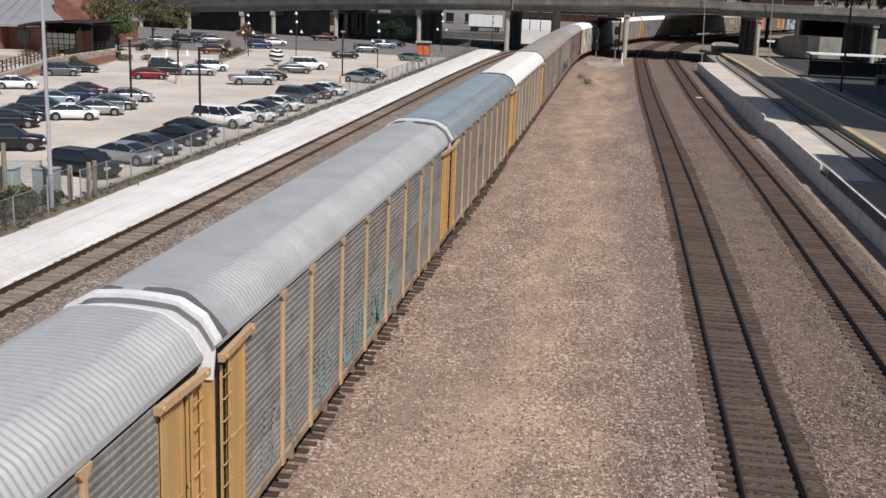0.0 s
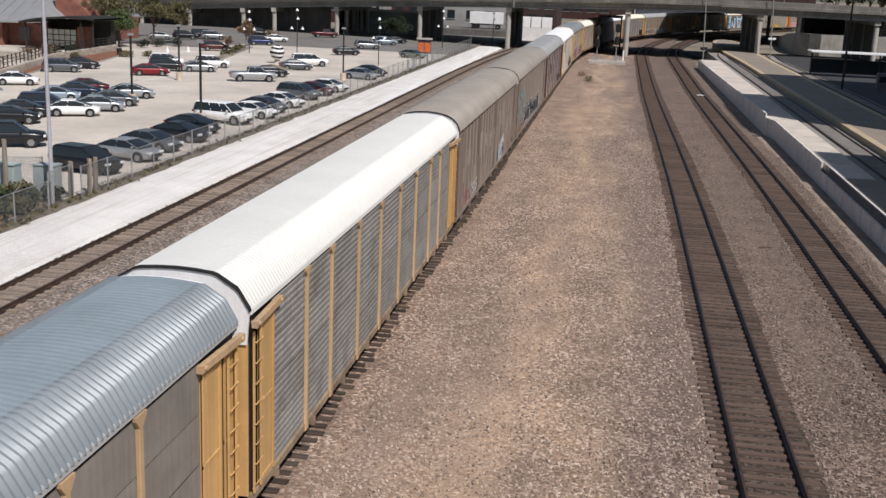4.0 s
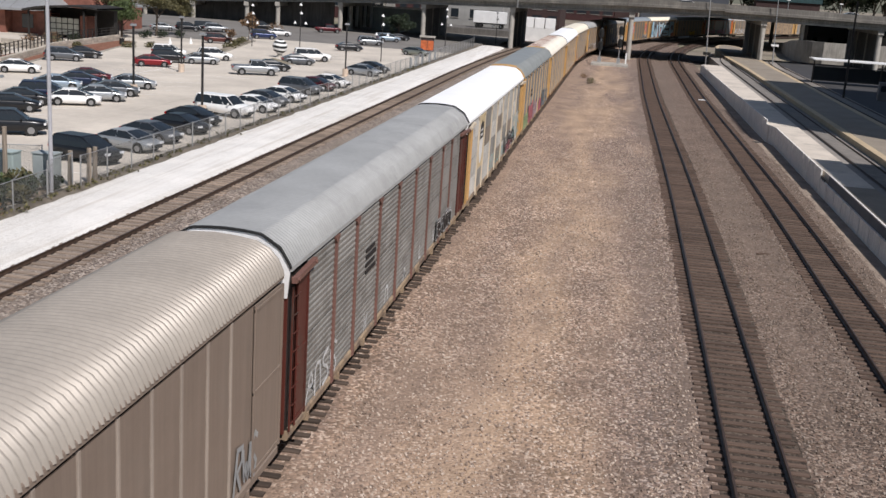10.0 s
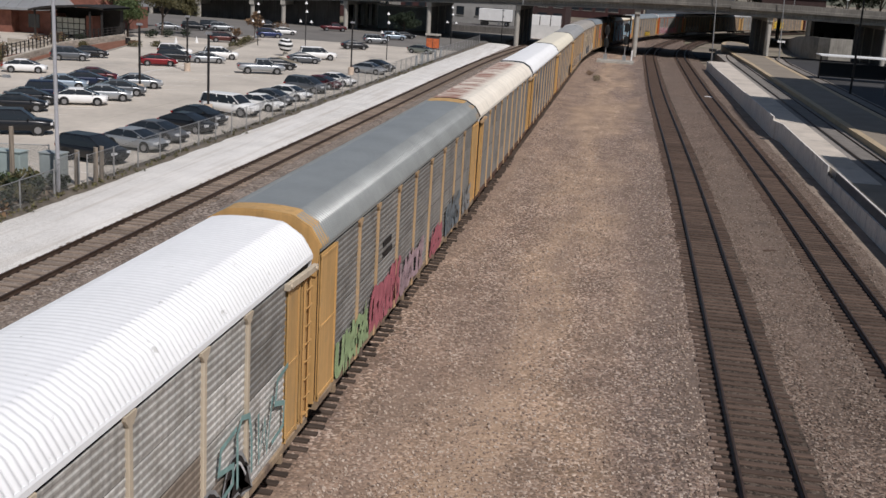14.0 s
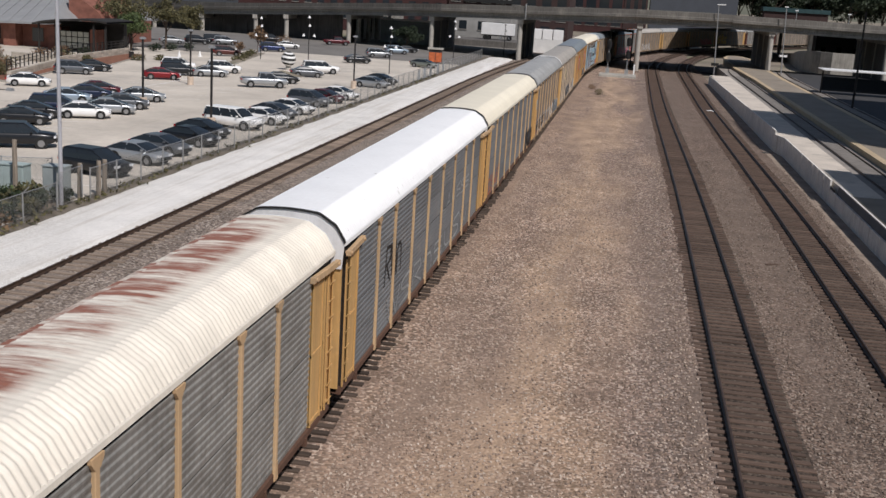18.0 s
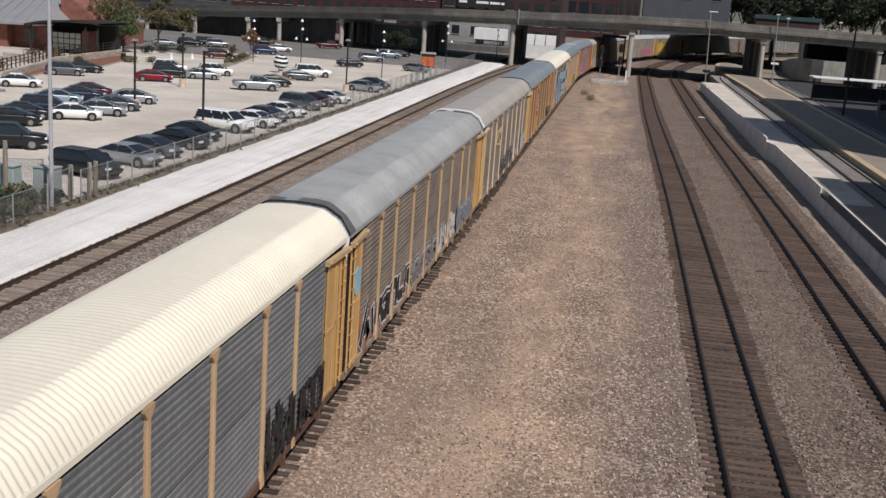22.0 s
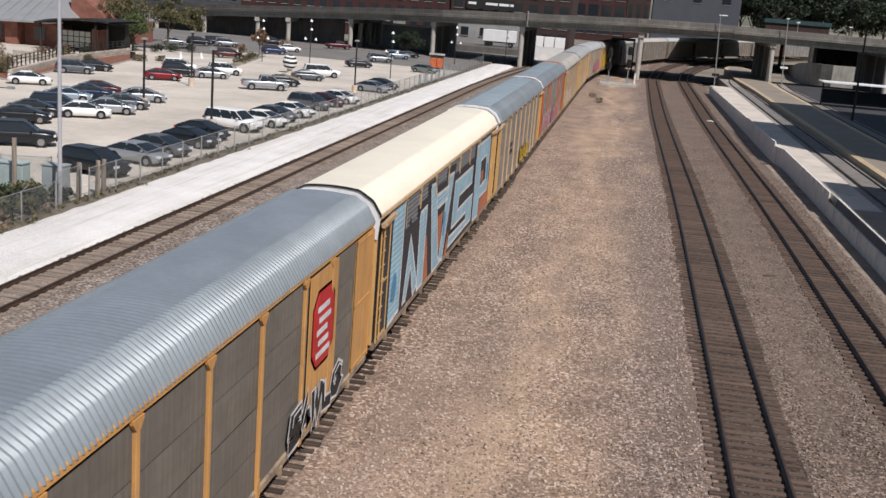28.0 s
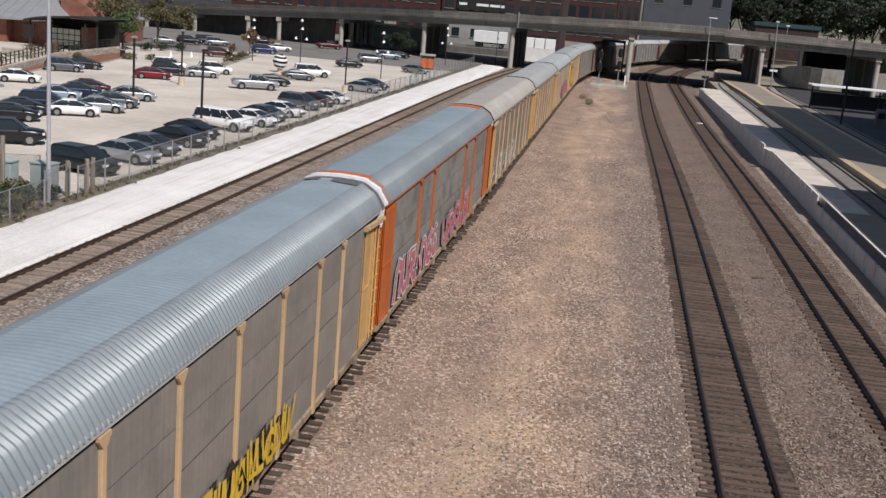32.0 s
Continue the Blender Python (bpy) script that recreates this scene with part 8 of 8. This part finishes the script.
# blocks added out of view, placed to cast the shadows on the station
facade("unseen tall concrete block added to shade the station", "shadow_block", 43.5, 62, 68.3, 88.5, 55, M_CONC_D, 5, 15)
facade("unseen tall concrete block added to shade the station", "shadow_block", 53, 76, 84.5, 113, 62, M_CONC_D, 6, 16)
facade("unseen concrete block added to shade the station", "shadow_block", 31.5, 56, 14, 59.8, 31, M_CONC_D, 6, 8)
facade("blue-grey metal shed beyond the overpass", "metal_shed", 52, 74, 330, 345, 7.0, M_FARGREY, 5, 1, 0.3, 0.2)
# woods and low buildings on the horizon
for i, (x0, x1, y0, h) in enumerate(((-420, -250, 420, 12), (-250, -150, 380, 14), (-150, -112.5, 330, 13), (141, 260, 380, 16))):
    facade("far plain building on the skyline", "far_building", x0, x1, y0, y0 + 30, h, (M_FARBRICK, M_FARBRICK2, M_FARGREY, M_FARBRICK2)[i], 10, 3)


# cars that drive over the overpass
def driven(kind, colour, label):
    root = vehicle(kind, colour, 0, 0, 0)
    return tagged(root, label, "car", "cars on the overpass")


DRIVEN = [(driven("sedan", "white", "white sedan driving over the overpass"), 17.0, 10.5), (driven("sedan", "silver", "silver sedan driving over the overpass"), 21.4, 8.5)]


def deck_pose(x):
    x = min(184.0, max(-164.0, x))
    (ya, za), (yb, zb) = deck_z(x - 1.5), deck_z(x + 1.5)
    low = 0.16 if x > 17 else 0.0
    return pose(x, (ya + yb) / 2 + 4.2, (za + zb) / 2 - 0.99 - low, 0, math.degrees(math.atan2(za - zb, 3.0)), math.degrees(math.atan2(yb - ya, 3.0)))



# ---- what moves ----
SPEED, FIRST_GAP = 13.8, 17.5


def car_pose(s):
    a, b = train_path(s - 10.1)[0], train_path(s + 10.1)[0]
    d = b - a
    return Matrix.Translation((a + b) / 2) @ Matrix.Rotation(math.atan2(-d.x, d.y), 4, "Z")


def motions():
    for i, root in enumerate(CARS):
        slack = np.interp(i, (1, 2, 5, 7, 8, 9, 10, 11, 12, 13, 14, 15, 16), (0, -0.2, -0.05, -0.3, -0.32, -0.5, -0.2, -0.4, -0.7, -1.05, -1.0, -0.85, -0.8))
        s0 = slack + FIRST_GAP + L_CAR * (i - 1) + L_CAR / 2
        walk(root, [(t, car_pose(float(s0) - SPEED * t)) for t in range(33)])
    for root, x, at in DRIVEN:
        walk(root, [(t, deck_pose(x + 12.4 * (t - at))) for t in range(33)])


motions()
